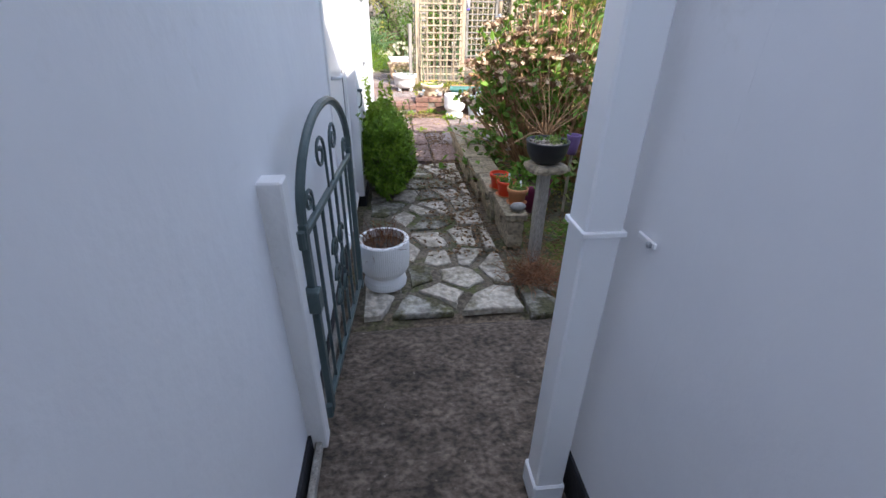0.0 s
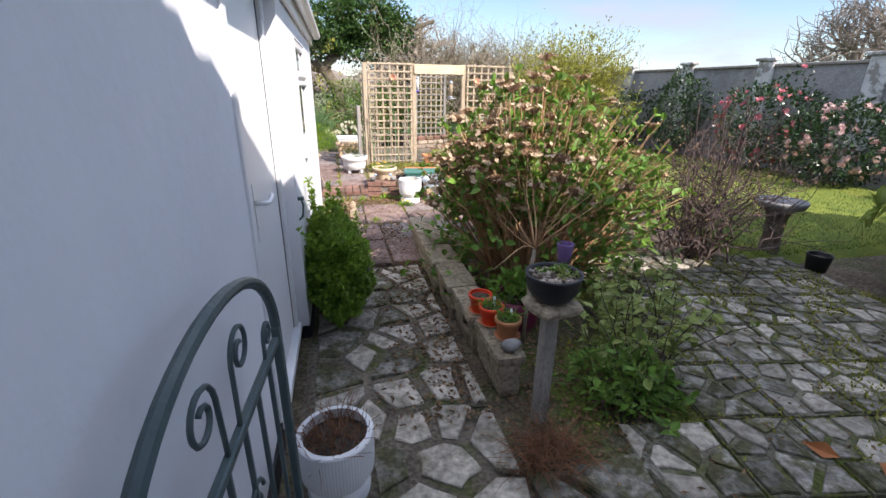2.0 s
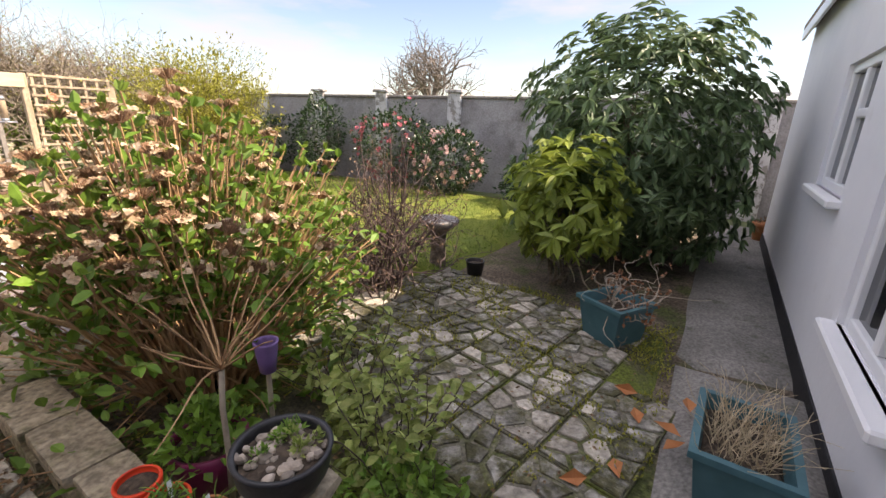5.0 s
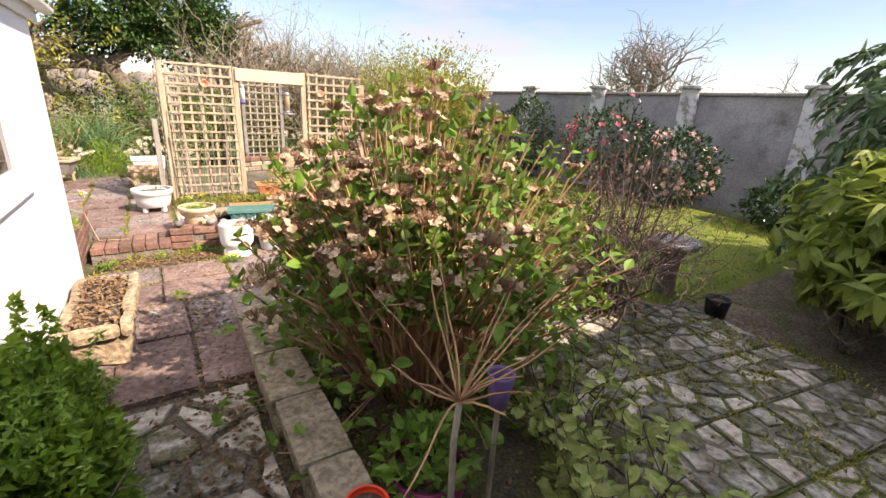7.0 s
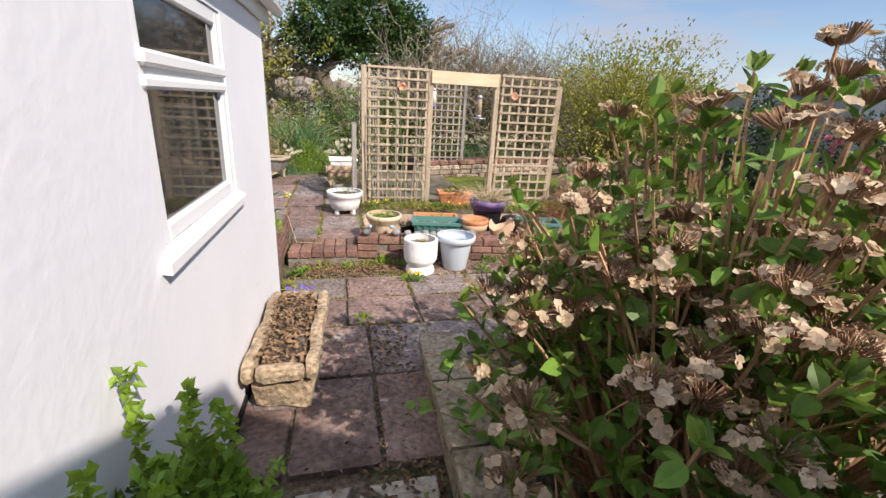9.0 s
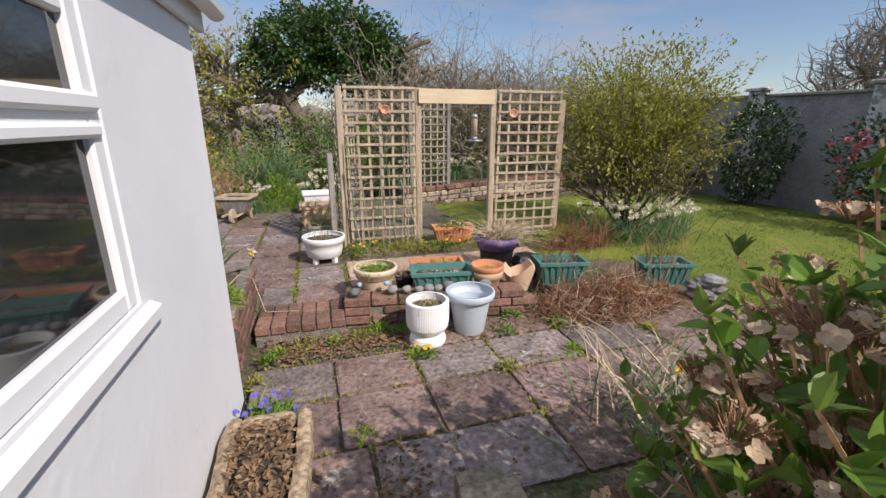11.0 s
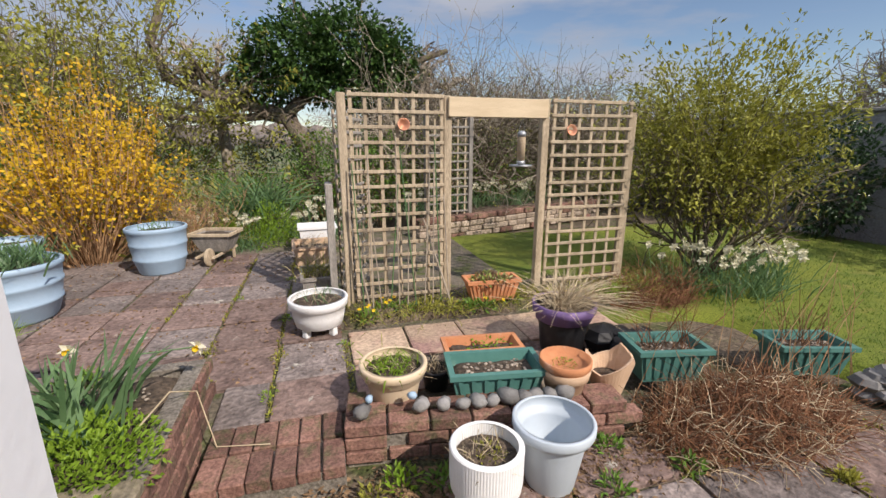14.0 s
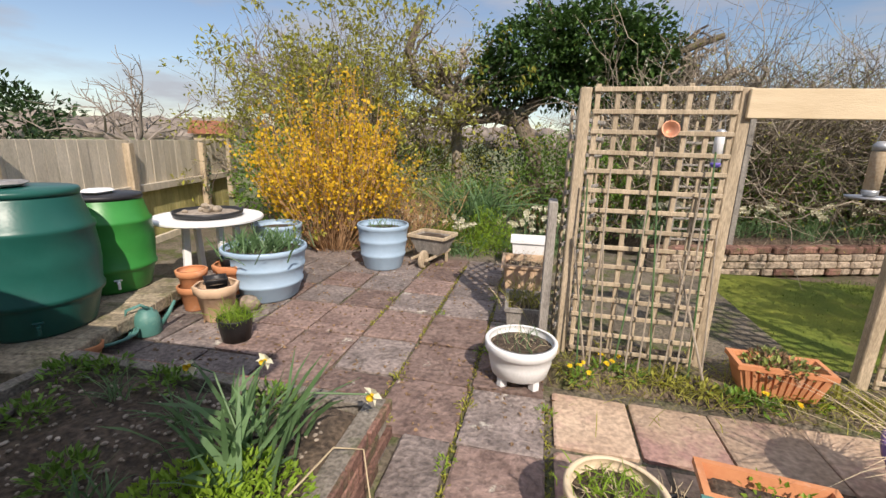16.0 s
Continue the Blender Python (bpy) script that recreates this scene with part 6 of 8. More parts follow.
# bird feeders, shells on the trellis, canes
for x, y, z, lab, k in ((2.82, 9.54, 1.63, "tube bird feeder of seed with a tray", 1), (2.4, 10.6, 1.72, "white and blue tube bird feeder", 0)):
    f = thing("bird_feeder", x, y, z, lab, "bird feeder")
    part("tube", Geo().lathe([(0.035, -0.2), (0.036, 0.0), (0.034, 0.01)], 18), SEEDM if k else UPVC, f, smooth=True)
    part("cap", Geo().lathe([(0.038, 0.01), (0.04, 0.04), (0.02, 0.06), (0, 0.062)], 18), METALM, f, smooth=True)
    part("base", Geo().lathe([(0.02, -0.24), (0.038, -0.22), (0.038, -0.2)], 18), METALM if k else BLUEF, f, smooth=True)
    if k:
        part("tray", Geo().lathe([(0.0, -0.245), (0.1, -0.25), (0.105, -0.235), (0.098, -0.24), (0.0, -0.238)], 22), METALM, f, smooth=True)
    part("hanger", Geo().tube([(-0.03, 0, 0.04), (-0.02, 0, 0.1), (0, 0, 0.16 if k else 0.45), (0.02, 0, 0.1), (0.03, 0, 0.04)], 0.002, 0.002, 4), METALM, f)
for x, z in ((1.76, 1.73), (3.32, 1.7)):
    o = thing("hanging_ornament", x, TY - 0.075, z, "copper-coloured shell hung on the trellis", "ornament")
    part("shell", Geo().lathe([(0.0, -0.03), (0.03, -0.024), (0.05, 0.0), (0.052, 0.012), (0.046, 0.012), (0.028, -0.015), (0.0, -0.02)], 18), COPPER, o, smooth=True).matrix_basis = pose(0, 0, 0, 75, 0, 0)
    part("cord", Geo().tube([(0, 0.0, 0.04), (0, 0.03, 0.1)], 0.002, 0.002, 4), TWIG, o)
for i in range(11):
    x = TA + 0.1 + 0.075 * i
    o = solid("cane", Geo().tube([(0, 0, 0), (rng.uniform(-0.12, 0.12), 0.1, rng.uniform(0.85, 1.5))], 0.006, 0.005, 6), PALEBARK if i % 3 else DAFL, "thin bamboo cane leaning on the trellis" if i % 3 else "thin green cane leaning on the trellis", "cane", "canes on the trellis")
    o.matrix_world = pose(x, TY - 0.2, 0.2)
for a, b in (((1.42, 9.42, 0.2), (1.28, 9.56, 1.05)), ((2.12, 9.35, 0.2), (1.92, 9.56, 0.95))):
    o = solid("cane", Geo().tube([a, b], 0.008, 0.007, 6), PALEBARK, "pale bamboo cane leaning across the trellis", "cane", "canes on the trellis")

# weathered boxes behind the white pot
q = bowl_box("planter", 1.0, 10.1, TZ, 0.13, 0.2, 0.15, 0.22, 0.26, GREYWOOD, "grey trough of weedy grass beside the trellis", 3, 0.015)
clump(q, 120, 0.3, 0.1, 0.005, LEAFO, "weeds", (0, 0, 0.2), 0.6)
clump(q, 60, 0.35, 0.1, 0.004, STRAW, "dry_weeds", (0, 0, 0.2), 0.6)
q = bowl_box("planter", 0.95, 11.2, TZ, 0.18, 0.2, 0.22, 0.24, 0.3, PALETERRA, "old terracotta tub of dry stems", 3, 0.02)
clump(q, 130, 0.25, 0.12, 0.005, STRAW, "dry_stems", (0, 0, 0.22), 0.7)
q = bowl_box("planter", 1.0, 12.1, TZ, 0.2, 0.15, 0.24, 0.19, 0.35, WHITEPOT, "white square planter at the end of terrace", 3, 0.02)

# blue tubs
BT = [(0.25, 0), (0.27, 0.02), (0.31, 0.14), (0.322, 0.15), (0.322, 0.17), (0.315, 0.18), (0.335, 0.29), (0.345, 0.3), (0.345, 0.32), (0.338, 0.33), (0.35, 0.43), (0.366, 0.44), (0.366, 0.475), (0.358, 0.48)]
q = pot("tub", -1.48, 10.22, TZ, [(r * 1.06, z * 1.04) for r, z in BT], BLUETUB, "large ribbed blue-grey tub full of bulb leaves", 0.95, 0.9, 48, category="tub")
clump(q, 330, 0.3, 0.16, 0.016, DAFL, "bulb_leaves", (0, 0, 0.42), 0.35)
q = pot("tub", -0.75, 11.48, TZ, [(r * 0.84, z * 1.12) for r, z in BT], BLUETUB, "ribbed blue-grey tub with a few shoots", 0.95, 0.88, 48, category="tub")
clump(q, 40, 0.16, 0.12, 0.01, DAFL, "shoot_growth", (0, 0, 0.46), 0.4)
q = pot("tub", -2.05, 11.3, TZ, [(r * 0.8, z) for r, z in BT], BLUETUB, "blue-grey tub behind the table", 0.95, 0.88, 36, category="tub")

# wheelbarrow planter
wb = thing("wheelbarrow_planter", -0.22, 11.85, TZ, "small wooden wheelbarrow planter of dry soil", "planter", -14)
g = Geo()
rings = [(-0.15, 0.15, -0.13, 0.13, 0.14), (-0.24, 0.24, -0.2, 0.2, 0.36)]
vs = [(x, y, z) for x0, x1, y0, y1, z in rings for x, y in ((x0, y0), (x1, y0), (x1, y1), (x0, y1))]
g.add(vs, [(0, 1, 5, 4), (1, 2, 6, 5), (2, 3, 7, 6), (3, 0, 4, 7), (3, 2, 1, 0)])
part("tray", g, GREYWOOD, wb)
part("rim", Geo().box(-0.25, 0.25, -0.215, -0.19, 0.34, 0.38).box(-0.25, 0.25, 0.19, 0.215, 0.34, 0.38).box(-0.26, -0.235, -0.19, 0.19, 0.34, 0.38).box(0.235, 0.26, -0.19, 0.19, 0.34, 0.38), TIMBER, wb)
part("soil", sheet(-0.22, 0.22, -0.18, 0.18, 0.34, 0.04, 0.015, 9, thick=0.03), SOIL, wb)
wheel = part("wheel", Geo().lathe([(0.03, -0.02), (0.1, -0.02), (0.11, -0.012), (0.11, 0.012), (0.1, 0.02), (0.03, 0.02)], 24), TIMBER, wb)
wheel.matrix_basis = pose(0.03, -0.3, 0.11, 0, 90, 0)
for s in (-1, 1):
    part("handle", Geo().box(s * 0.1 - 0.014, s * 0.1 + 0.014, -0.36, 0.3, 0.1, 0.13), TIMBER, wb)
    part("leg", Geo().box(s * 0.14 - 0.016, s * 0.14 + 0.016, 0.1, 0.13, 0.0, 0.14), TIMBER, wb)

# water butts on a low block platform
pl = thing("block_platform", -2.45, 9.1, 0.0, "low platform of pale concrete blocks under the barrels", "platform", 14, kind="structure")
blk = Geo().box(0.003, 0.43, 0.003, 0.21, 0, 0.1, 0.008).mesh("block")
for j in range(8):
    for i in range(2):
        for k in range(2):
            part("block", blk, SANDST if (i + j) % 3 else WALLSTONE, pl).matrix_basis = pose(-0.4 + 0.44 * i + (0.12 if k else 0), -0.95 + 0.215 * j, 0.1 + 0.105 * k)
BB = [(0.27, 0), (0.285, 0.02), (0.325, 0.18), (0.335, 0.2), (0.35, 0.21), (0.352, 0.235), (0.342, 0.25), (0.355, 0.4), (0.355, 0.48), (0.345, 0.6), (0.355, 0.615), (0.352, 0.64), (0.335, 0.655), (0.3, 0.8), (0.285, 0.83)]
for x, y, m, lab, s in ((-2.56, 9.6, MIDGREEN, "bright green plastic water butt with grey lid", 0.96), (-2.3, 8.82, DKGREEN, "dark green plastic water butt with lid", 1.12)):
    q = thing("water_butt", x, y, 0.305, lab, "water butt")
    part("barrel", Geo().lathe([(r * s, z * s) for r, z in BB] + [(0.0, 0.83 * s)], 44), m, q, smooth=True)
    part("lid", Geo().lathe([(0.3 * s, 0.815 * s), (0.305 * s, 0.84 * s), (0.295 * s, 0.855 * s), (0.1, 0.865 * s), (0.0, 0.866 * s)], 40), BLACKP if m is MIDGREEN else DKGREEN, q, smooth=True)
    tap = part("tap", Geo().box(0.29 * s, 0.37 * s, -0.012, 0.012, 0.1, 0.122).box(0.34 * s, 0.37 * s, -0.01, 0.01, 0.06, 0.1).box(0.31 * s, 0.33 * s, -0.03, 0.03, 0.122, 0.134), UPVC if m is MIDGREEN else m, q)
    tap.matrix_basis = pose(0, 0, 0, 0, 0, -35)
    g = Geo()
    stones(g, [(0.03, -0.05, 0.885 * s)], [0.13], 0.18)
    part("weight", g, WHITEPOT if m is MIDGREEN else ROCK, q, "flat stone on the lid")

# round white table with a tray of driftwood
tb = thing("garden_table", -2.42, 10.62, TZ, "round white plastic garden table with a tray", "table", 20)
part("tabletop", Geo().lathe([(0.0, 0.62), (0.53, 0.62), (0.55, 0.63), (0.55, 0.65), (0.54, 0.66), (0.0, 0.66)], 44), WHITEPOT, tb)
for a in (45, 135, 225, 315):
    part("leg", Geo().box(-0.035, 0.035, -0.03, 0.03, 0, 0.62, 0.008), WHITEPOT, tb).matrix_basis = pose(0.27 * math.cos(radians(a)), 0.27 * math.sin(radians(a)), 0, -6 * math.sin(radians(a)), 6 * math.cos(radians(a)), a)
ty = thing("tray", -2.4, 10.6, TZ + 0.662, "shallow black round tray of gravel and driftwood", "tray")
part("dish", Geo().lathe([(0.3, 0), (0.33, 0.01), (0.345, 0.06), (0.33, 0.062), (0.315, 0.02), (0.0, 0.018)], 40), BLACKP, ty, smooth=True)
part("gravel", Geo().lathe([(0.318, 0.03), (0.2, 0.036), (0.0, 0.04)], 24), GRAVEL, ty)
g = Geo()
stones(g, [(0.0, 0, 0.08), (0.07, 0.05, 0.07), (-0.08, 0.02, 0.06), (0.02, -0.06, 0.12), (-0.2, -0.1, 0.05)], [0.07, 0.06, 0.05, 0.04, 0.03], 0.7)
part("driftwood", g, PALEBARK, ty)
g = Geo().tube(limb((0.0, 0.05, 0.1), (0, 0, 1), 0.5, 6, 0.08), 0.004, 0.002, 4)
part("twig", g, DKTWIG, ty)
P = np.repeat(np.linspace((0, 0.05, 0.2), (0.0, 0.05, 0.6), 9), 5, 0) + rng.normal(0, 0.02, (45, 3))
part("twig_leaves", Geo().leaves(P, rng.normal(0, 1, P.shape), 0.035, 0.02), LEAFD, ty)

# stacked terracotta pots and clutter by the table
for x, y, z, s, m, lab in ((-1.86, 9.72, TZ, 0.8, TERRA, "stack of small terracotta pots"), (-1.86, 9.72, TZ + 0.15, 0.78, TERRA, "terracotta pot on top of a stack"), (-1.64, 9.95, TZ + 0.1, 1.0, TERRA, "terracotta pot holding smaller black pots"), (-1.45, 10.0, TZ + 0.16, 0.75, TERRA, "orange terracotta pot beside the blue tub"), (-1.52, 9.6, TZ, 1.1, PALETERRA, "octagonal pale terracotta pot with black liner"), (-1.45, 10.0, TZ, 0.62, TERRA, "small terracotta pot under another"), (-1.8, 8.72, 0.1, 0.6, TERRA, "terracotta pot of soil behind the bed")):
    pot("terracotta_pot", x, y, z, [(r * s, zz * s) for r, zz in TP], m, lab, 0.9, 0.75 if s > 0.8 else 0.0, 8 if s > 0.9 else 26, group="terracotta pots by the table")
pot("black_pot", -1.64, 9.95, TZ + 0.33, [(0.08, 0), (0.1, 0.1), (0.105, 0.11)], BLACKP, "black plastic pot nested in terracotta", 0.92, 0.0, 22)
pot("black_pot", -1.52, 9.6, TZ + 0.24, [(0.09, 0), (0.12, 0.11), (0.125, 0.12)], BLACKP, "black plastic pot in a pale terracotta pot", 0.92, 0.7, 4)
q = pot("plant_pot", -1.12, 9.3, TZ, [(0.1, 0), (0.125, 0.17), (0.13, 0.18)], BLACKP, "black plastic pot of bright grassy herbs", 0.93, 0.86, 24)
clump(q, 260, 0.18, 0.07, 0.004, LIME, "herb_growth", (0, 0, 0.16), 0.7)
g = Geo()
stones(g, [(-1.42, 9.85, TZ + 0.06)], [0.1], 0.7)
solid("stone", g, RUBBLE, "pale rounded stone beside the blue tub", "stone", smooth=True)
wc = thing("watering_can", -1.82, 9.2, TZ, "dark teal plastic watering can", "watering can", 60)
part("body", Geo().lathe([(0.085, 0), (0.09, 0.01), (0.09, 0.12), (0.075, 0.17), (0.05, 0.185), (0.048, 0.2), (0.04, 0.2), (0.0, 0.12)], 26), GREENPL, wc, smooth=True)
part("spout", Geo().tube([(0.08, 0, 0.04), (0.15, 0, 0.13), (0.2, 0, 0.22)], 0.02, 0.012, 8), GREENPL, wc, smooth=True)
part("handle", Geo().tube([(-0.085, 0, 0.05), (-0.15, 0, 0.12), (-0.12, 0, 0.22), (-0.03, 0, 0.24), (0.02, 0, 0.2)], 0.012, 0.012, 8), GREENPL, wc, smooth=True)
hs = thing("hose", -1.95, 8.95, 0.16, "coiled green garden hose", "hose")
a = np.linspace(0, 6 * math.pi, 90)
part("coil", Geo().tube(np.stack([(0.16 + 0.004 * a) * np.cos(a), (0.16 + 0.004 * a) * np.sin(a), 0.02 + 0.006 * a / 3], 1), 0.011, 0.011, 8), GREENPL, hs, smooth=True)
ed = Geo().tube([(0.3, 7.75, 0.47), (0.34, 8.0, 0.47), (0.42, 8.1, 0.4), (0.5, 8.0, 0.14), (0.75, 7.95, 0.14)], 0.004, 0.003, 5)
solid("cord", ed, STRAW, "pale dry stem trailing over the bed edge", "stem")

# planting in the raised bed
q = thing("daffodil_clump", 0.0, 7.95, 0.37, "clump of strappy daffodil leaves with cream flowers", "plant")
clump(q, 90, 0.44, 0.1, 0.026, DAFL, "leaves", (0, 0, 0), 0.34)
for dx, dy, dz in ((0.42, 0.25, 0.22), (-0.42, 0.2, 0.26), (-0.2, 0.42, 0.2)):
    part("flower_stalk", Geo().tube([(0, 0, 0), (dx * 0.5, dy * 0.5, dz + 0.05), (dx, dy, dz)], 0.005, 0.004, 5), DAFL, q)
    fl = part("flower", Geo().leaves(np.repeat([(dx, dy, dz)], 6, 0), [(math.cos(k), -0.3, math.sin(k)) for k in np.arange(6) * 1.047], 0.05, 0.032), DAFFW, q)
    part("trumpet", Geo().lathe([(0.008, 0), (0.01, 0.02), (0.016, 0.03), (0.013, 0.028), (0.0, 0.01)], 10), DAFFY, fl).matrix_basis = Matrix.Translation((dx, dy, dz)) @ pose(0, 0, 0, 90, 0, 0)
q = thing("poached_egg_plant", 0.08, 7.62, 0.38, "mound of lime-green feathery foliage", "plant")
tuft(q, 2200, 0.36, 0.15, 0.035, LIME, "foliage", (0, 0, 0), 0.45)
for x, y, k in ((-0.9, 8.15, 0), (-1.1, 7.95, 1), (-0.6, 7.7, 2), (-0.45, 8.1, 3), (-0.75, 8.32, 4), (-1.3, 8.25, 5), (-0.35, 7.6, 6), (-1.15, 8.35, 7), (-0.15, 8.3, 8)):
    q = thing("bed_plant", x, y, 0.37, "small green seedling plant in dark soil", "plant", group="seedlings in the bed")
    if k % 3 == 0:
        clump(q, 24, 0.22, 0.03, 0.01, DAFL, "leaves", bend=0.6)
    else:
        tuft(q, 110, 0.12, 0.1, 0.05, LEAFM, "leaves", asp=0.4)
g = Geo()
k = 300
stones(g, [(rng.uniform(BX0 + 0.2, BX1 - 0.2), rng.uniform(BY0 + 0.2, BY1 - 0.2), 0.375) for _ in range(k)], rng.uniform(0.005, 0.013, k), 0.6)
tagged(part("gravel_scatter", g, GRAVEL), "small pale stones scattered on the soil", "stones", kind="stuff")
q = thing("paving_offcut", -1.3, 7.85, 0.37, "grey slab offcut lying on the soil", "slab", 20)
part("slab", Geo().box(-0.2, 0.12, -0.12, 0.1, 0, 0.035, 0.008), FLAGG, q)

# low weeds, violets, dandelions
def weed(x, y, z, n=60, r=0.08, h=0.06, m=LEAFM, s=0.045, flower=None, lab="small green weed growing in a paving joint"):
    q = thing("weed", x, y, z, lab, "weed", group="weeds in the paving")
    tuft(q, n, r, h, s, m, "leaves", asp=0.35)
    if flower is not None:
        c = np.stack([rng.normal(0, r * 0.6, 4), rng.normal(0, r * 0.6, 4), np.full(4, h + 0.03)], 1)
        for cc in c:
            fl = Geo()
            disc_petals(fl, [cc], [(0, -0.3, 1.0)], 0.014, 12, 0.016)
            part("flower", fl, flower, q)


for x, y in ((0.62, 7.52), (0.8, 7.56), (1.0, 7.55), (1.35, 7.66), (1.2, 7.6), (1.55, 7.62), (1.52, 7.2), (0.55, 7.42), (2.1, 6.88), (2.75, 7.36), (3.42, 7.1), (2.65, 6.95), (2.3, 7.35), (1.1, 6.5), (0.5, 7.15), (4.1, 7.0), (2.45, 7.6)):
    weed(x, y, 0.0, int(rng.integers(40, 90)), rng.uniform(0.05, 0.11), rng.uniform(0.03, 0.09), (LEAFM, LIME, LEAFO)[int(rng.integers(3))], 0.05)
for x, y in ((1.6, 7.2),):
    weed(x, y, 0.0, 60, 0.08, 0.06, LEAFM, 0.06, DAFFY, "dandelion with yellow flowers in the paving")
for x in np.linspace(1.35, 4.1, 17):
    weed(x + rng.uniform(-0.06, 0.06), 9.33 + rng.uniform(-0.08, 0.1), 0.17, 70, 0.1, 0.08, (LEAFM, LEAFO, LIME)[int(rng.integers(3))], 0.055, DAFFY if rng.random() < 0.3 else None, "weeds and dandelions at the foot of the trellis")
for x, y in ((0.72, 8.9), (0.7, 8.4), (0.24, 9.1), (0.72, 9.6), (0.25, 10.2), (-0.25, 10.4), (0.7, 10.7), (1.17, 8.95), (0.3, 8.65), (-0.1, 11.7)):
    weed(x, y, TZ, 34, 0.06, 0.025, (LIME, LEAFO)[int(rng.integers(2))], 0.03)
q = thing("violets", 0.62, 6.75, 0.0, "patch of blue-violet flowers against the house wall", "plant")
tuft(q, 220, 0.16, 0.1, 0.05, LEAFM, "leaves", asp=0.35)
fl = Geo()
clump(q, 90, 0.2, 0.07, 0.009, LIME, "blades", bend=0.7)
c = np.stack([rng.normal(0, 0.08, 13), rng.normal(0, 0.08, 13), rng.uniform(0.1, 0.19, 13)], 1)
for cc in c:
    fl = Geo()
    disc_petals(fl, [cc], [(0.3, -0.6, 0.8)], 0.012, 7, 0.018)
    part("flower", fl, BLUEF, q)
# plants between hydrangea and terrace
q = thing("grasses", 2.75, 5.98, 0.0, "clump of pale dry stems and green leaves", "plant")
clump(q, 120, 0.8, 0.26, 0.009, STRAW, "dry_growth", bend=0.4)
clump(q, 260, 0.42, 0.25, 0.014, DAFL, "leaves", bend=0.5)
for dx, dy in ((-0.1, 0.1), (0.2, 0.0), (0.32, -0.1)):
    part("flower_stalk", Geo().tube([(dx, dy, 0), (dx, dy, 0.4)], 0.005, 0.004, 5), DAFL, q)
    part("flower", Geo().leaves(np.repeat([(dx, dy, 0.41)], 6, 0), [(math.cos(k), -0.3, math.sin(k)) for k in np.arange(6) * 1.047], 0.05, 0.03), DAFFY, q)


# ---- planting at the back ----
# forsythia
fo = thing("forsythia", -1.75, 12.2, 0.0, "forsythia bush in full yellow flower", "shrub")
g, fl, lf = Geo(), Geo(), Geo()
for i in range(260):
    a, s = rng.uniform(0, 6.28), math.sqrt(rng.random())
    R, H = 1.15 * s * rng.uniform(0.8, 1.15), (2.3 - 0.75 * s * s) * rng.uniform(0.6, 1.15)
    u = np.linspace(0, 1, 9)[:, None]
    base, tip = np.array([math.cos(a) * 0.2 * s, math.sin(a) * 0.2 * s, 0]), np.array([math.cos(a) * R, math.sin(a) * R, H])
    mid = (base + tip) / 2 + np.array([math.cos(a) * 0.3 * s, math.sin(a) * 0.3 * s, 0.2])
    pts = (1 - u) ** 2 * base + 2 * u * (1 - u) * mid + u ** 2 * tip + rng.normal(0, 0.02, (9, 3))
    g.tube(pts, 0.006, 0.003, 3)
    k = 30
    w = rng.random(k) ** 0.6 * 6 + 2
    P = pts[np.clip(w.astype(int), 0, 7)] * (1 - (w % 1))[:, None] + pts[np.clip(w.astype(int) + 1, 0, 8)] * (w % 1)[:, None]
    P = P + rng.normal(0, 0.05, P.shape)
    P = P[P[:, 2] > 0.4]
    fl.petals(P, rng.normal(0, 1, P.shape), rng.uniform(0.022, 0.046, len(P)))
    P = pts[3:]
    lf.leaves(P + rng.normal(0, 0.04, P.shape), rng.normal(0, 1, P.shape), 0.04, 0.016)
part("stemwork", g, TWIG, fo)
part("blossom", fl, FORSY, fo, "dense yellow flowers")
part("foliage", lf, LEAFB, fo)


def bare_bush(x, y, z, r, h, label, material, stems=60, thick=0.008, leafm=None, name="shrub", nleaf=0, leaf=0.04, depth=2):
    t = thing(name, x, y, z, label, "shrub")
    g, ends = Geo(), []
    for i in range(stems):
        w = (rng.normal(0, 0.45), rng.normal(0, 0.45), 1)
        branch_out(g, (rng.normal(0, r * 0.3), rng.normal(0, r * 0.3), 0), w, h * 0.55, thick, depth, ends, 0.22, 0.05)
    part("branchwork", g, material, t)
    if leafm:
        P = np.array([e[0] for e in ends])
        P = P[rng.integers(0, len(P), nleaf)] + rng.normal(0, 0.07, (nleaf, 3))
        part("foliage", Geo().leaves(P, rng.normal(0, 1, P.shape), leaf, leaf * 0.45), leafm, t)
    return t


bare_bush(-0.75, 12.6, 0.0, 0.5, 1.3, "tangle of brown stems beside the forsythia", TWIG, 50, 0.006, LEAFO, "shrub", 900, 0.04)
bare_bush(0.0, 14.0, 0.0, 0.9, 1.15, "grey-green tangled shrub below the apple tree", BARK, 46, 0.008, LEAFM, "shrub", 3200, 0.06)
bare_bush(-2.55, 15.2, 0.1, 0.9, 4.0, "tall twiggy evergreen bush behind the forsythia", BARK, 60, 0.018, LEAFO, "shrub", 17000, 0.095, 3)
bare_bush(-3.7, 15.4, 0.1, 0.8, 3.2, "tall grey twiggy hedge bush", PALEBARK, 40, 0.014, LEAFO, "shrub", 2600, 0.05, 3)
for i, x in enumerate(np.arange(2.9, 10.0, 0.8)):
    bare_bush(x, 15.3 + rng.uniform(-0.3, 0.3), 0.1, 0.5, 3.5 - 0.1 * i + rng.uniform(-0.2, 0.2), "bare grey-brown twiggy hedge at the garden end", PALEBARK if i % 3 == 0 else BARK, 56, 0.02, LEAFO, "hedge", 900, 0.05, 3)

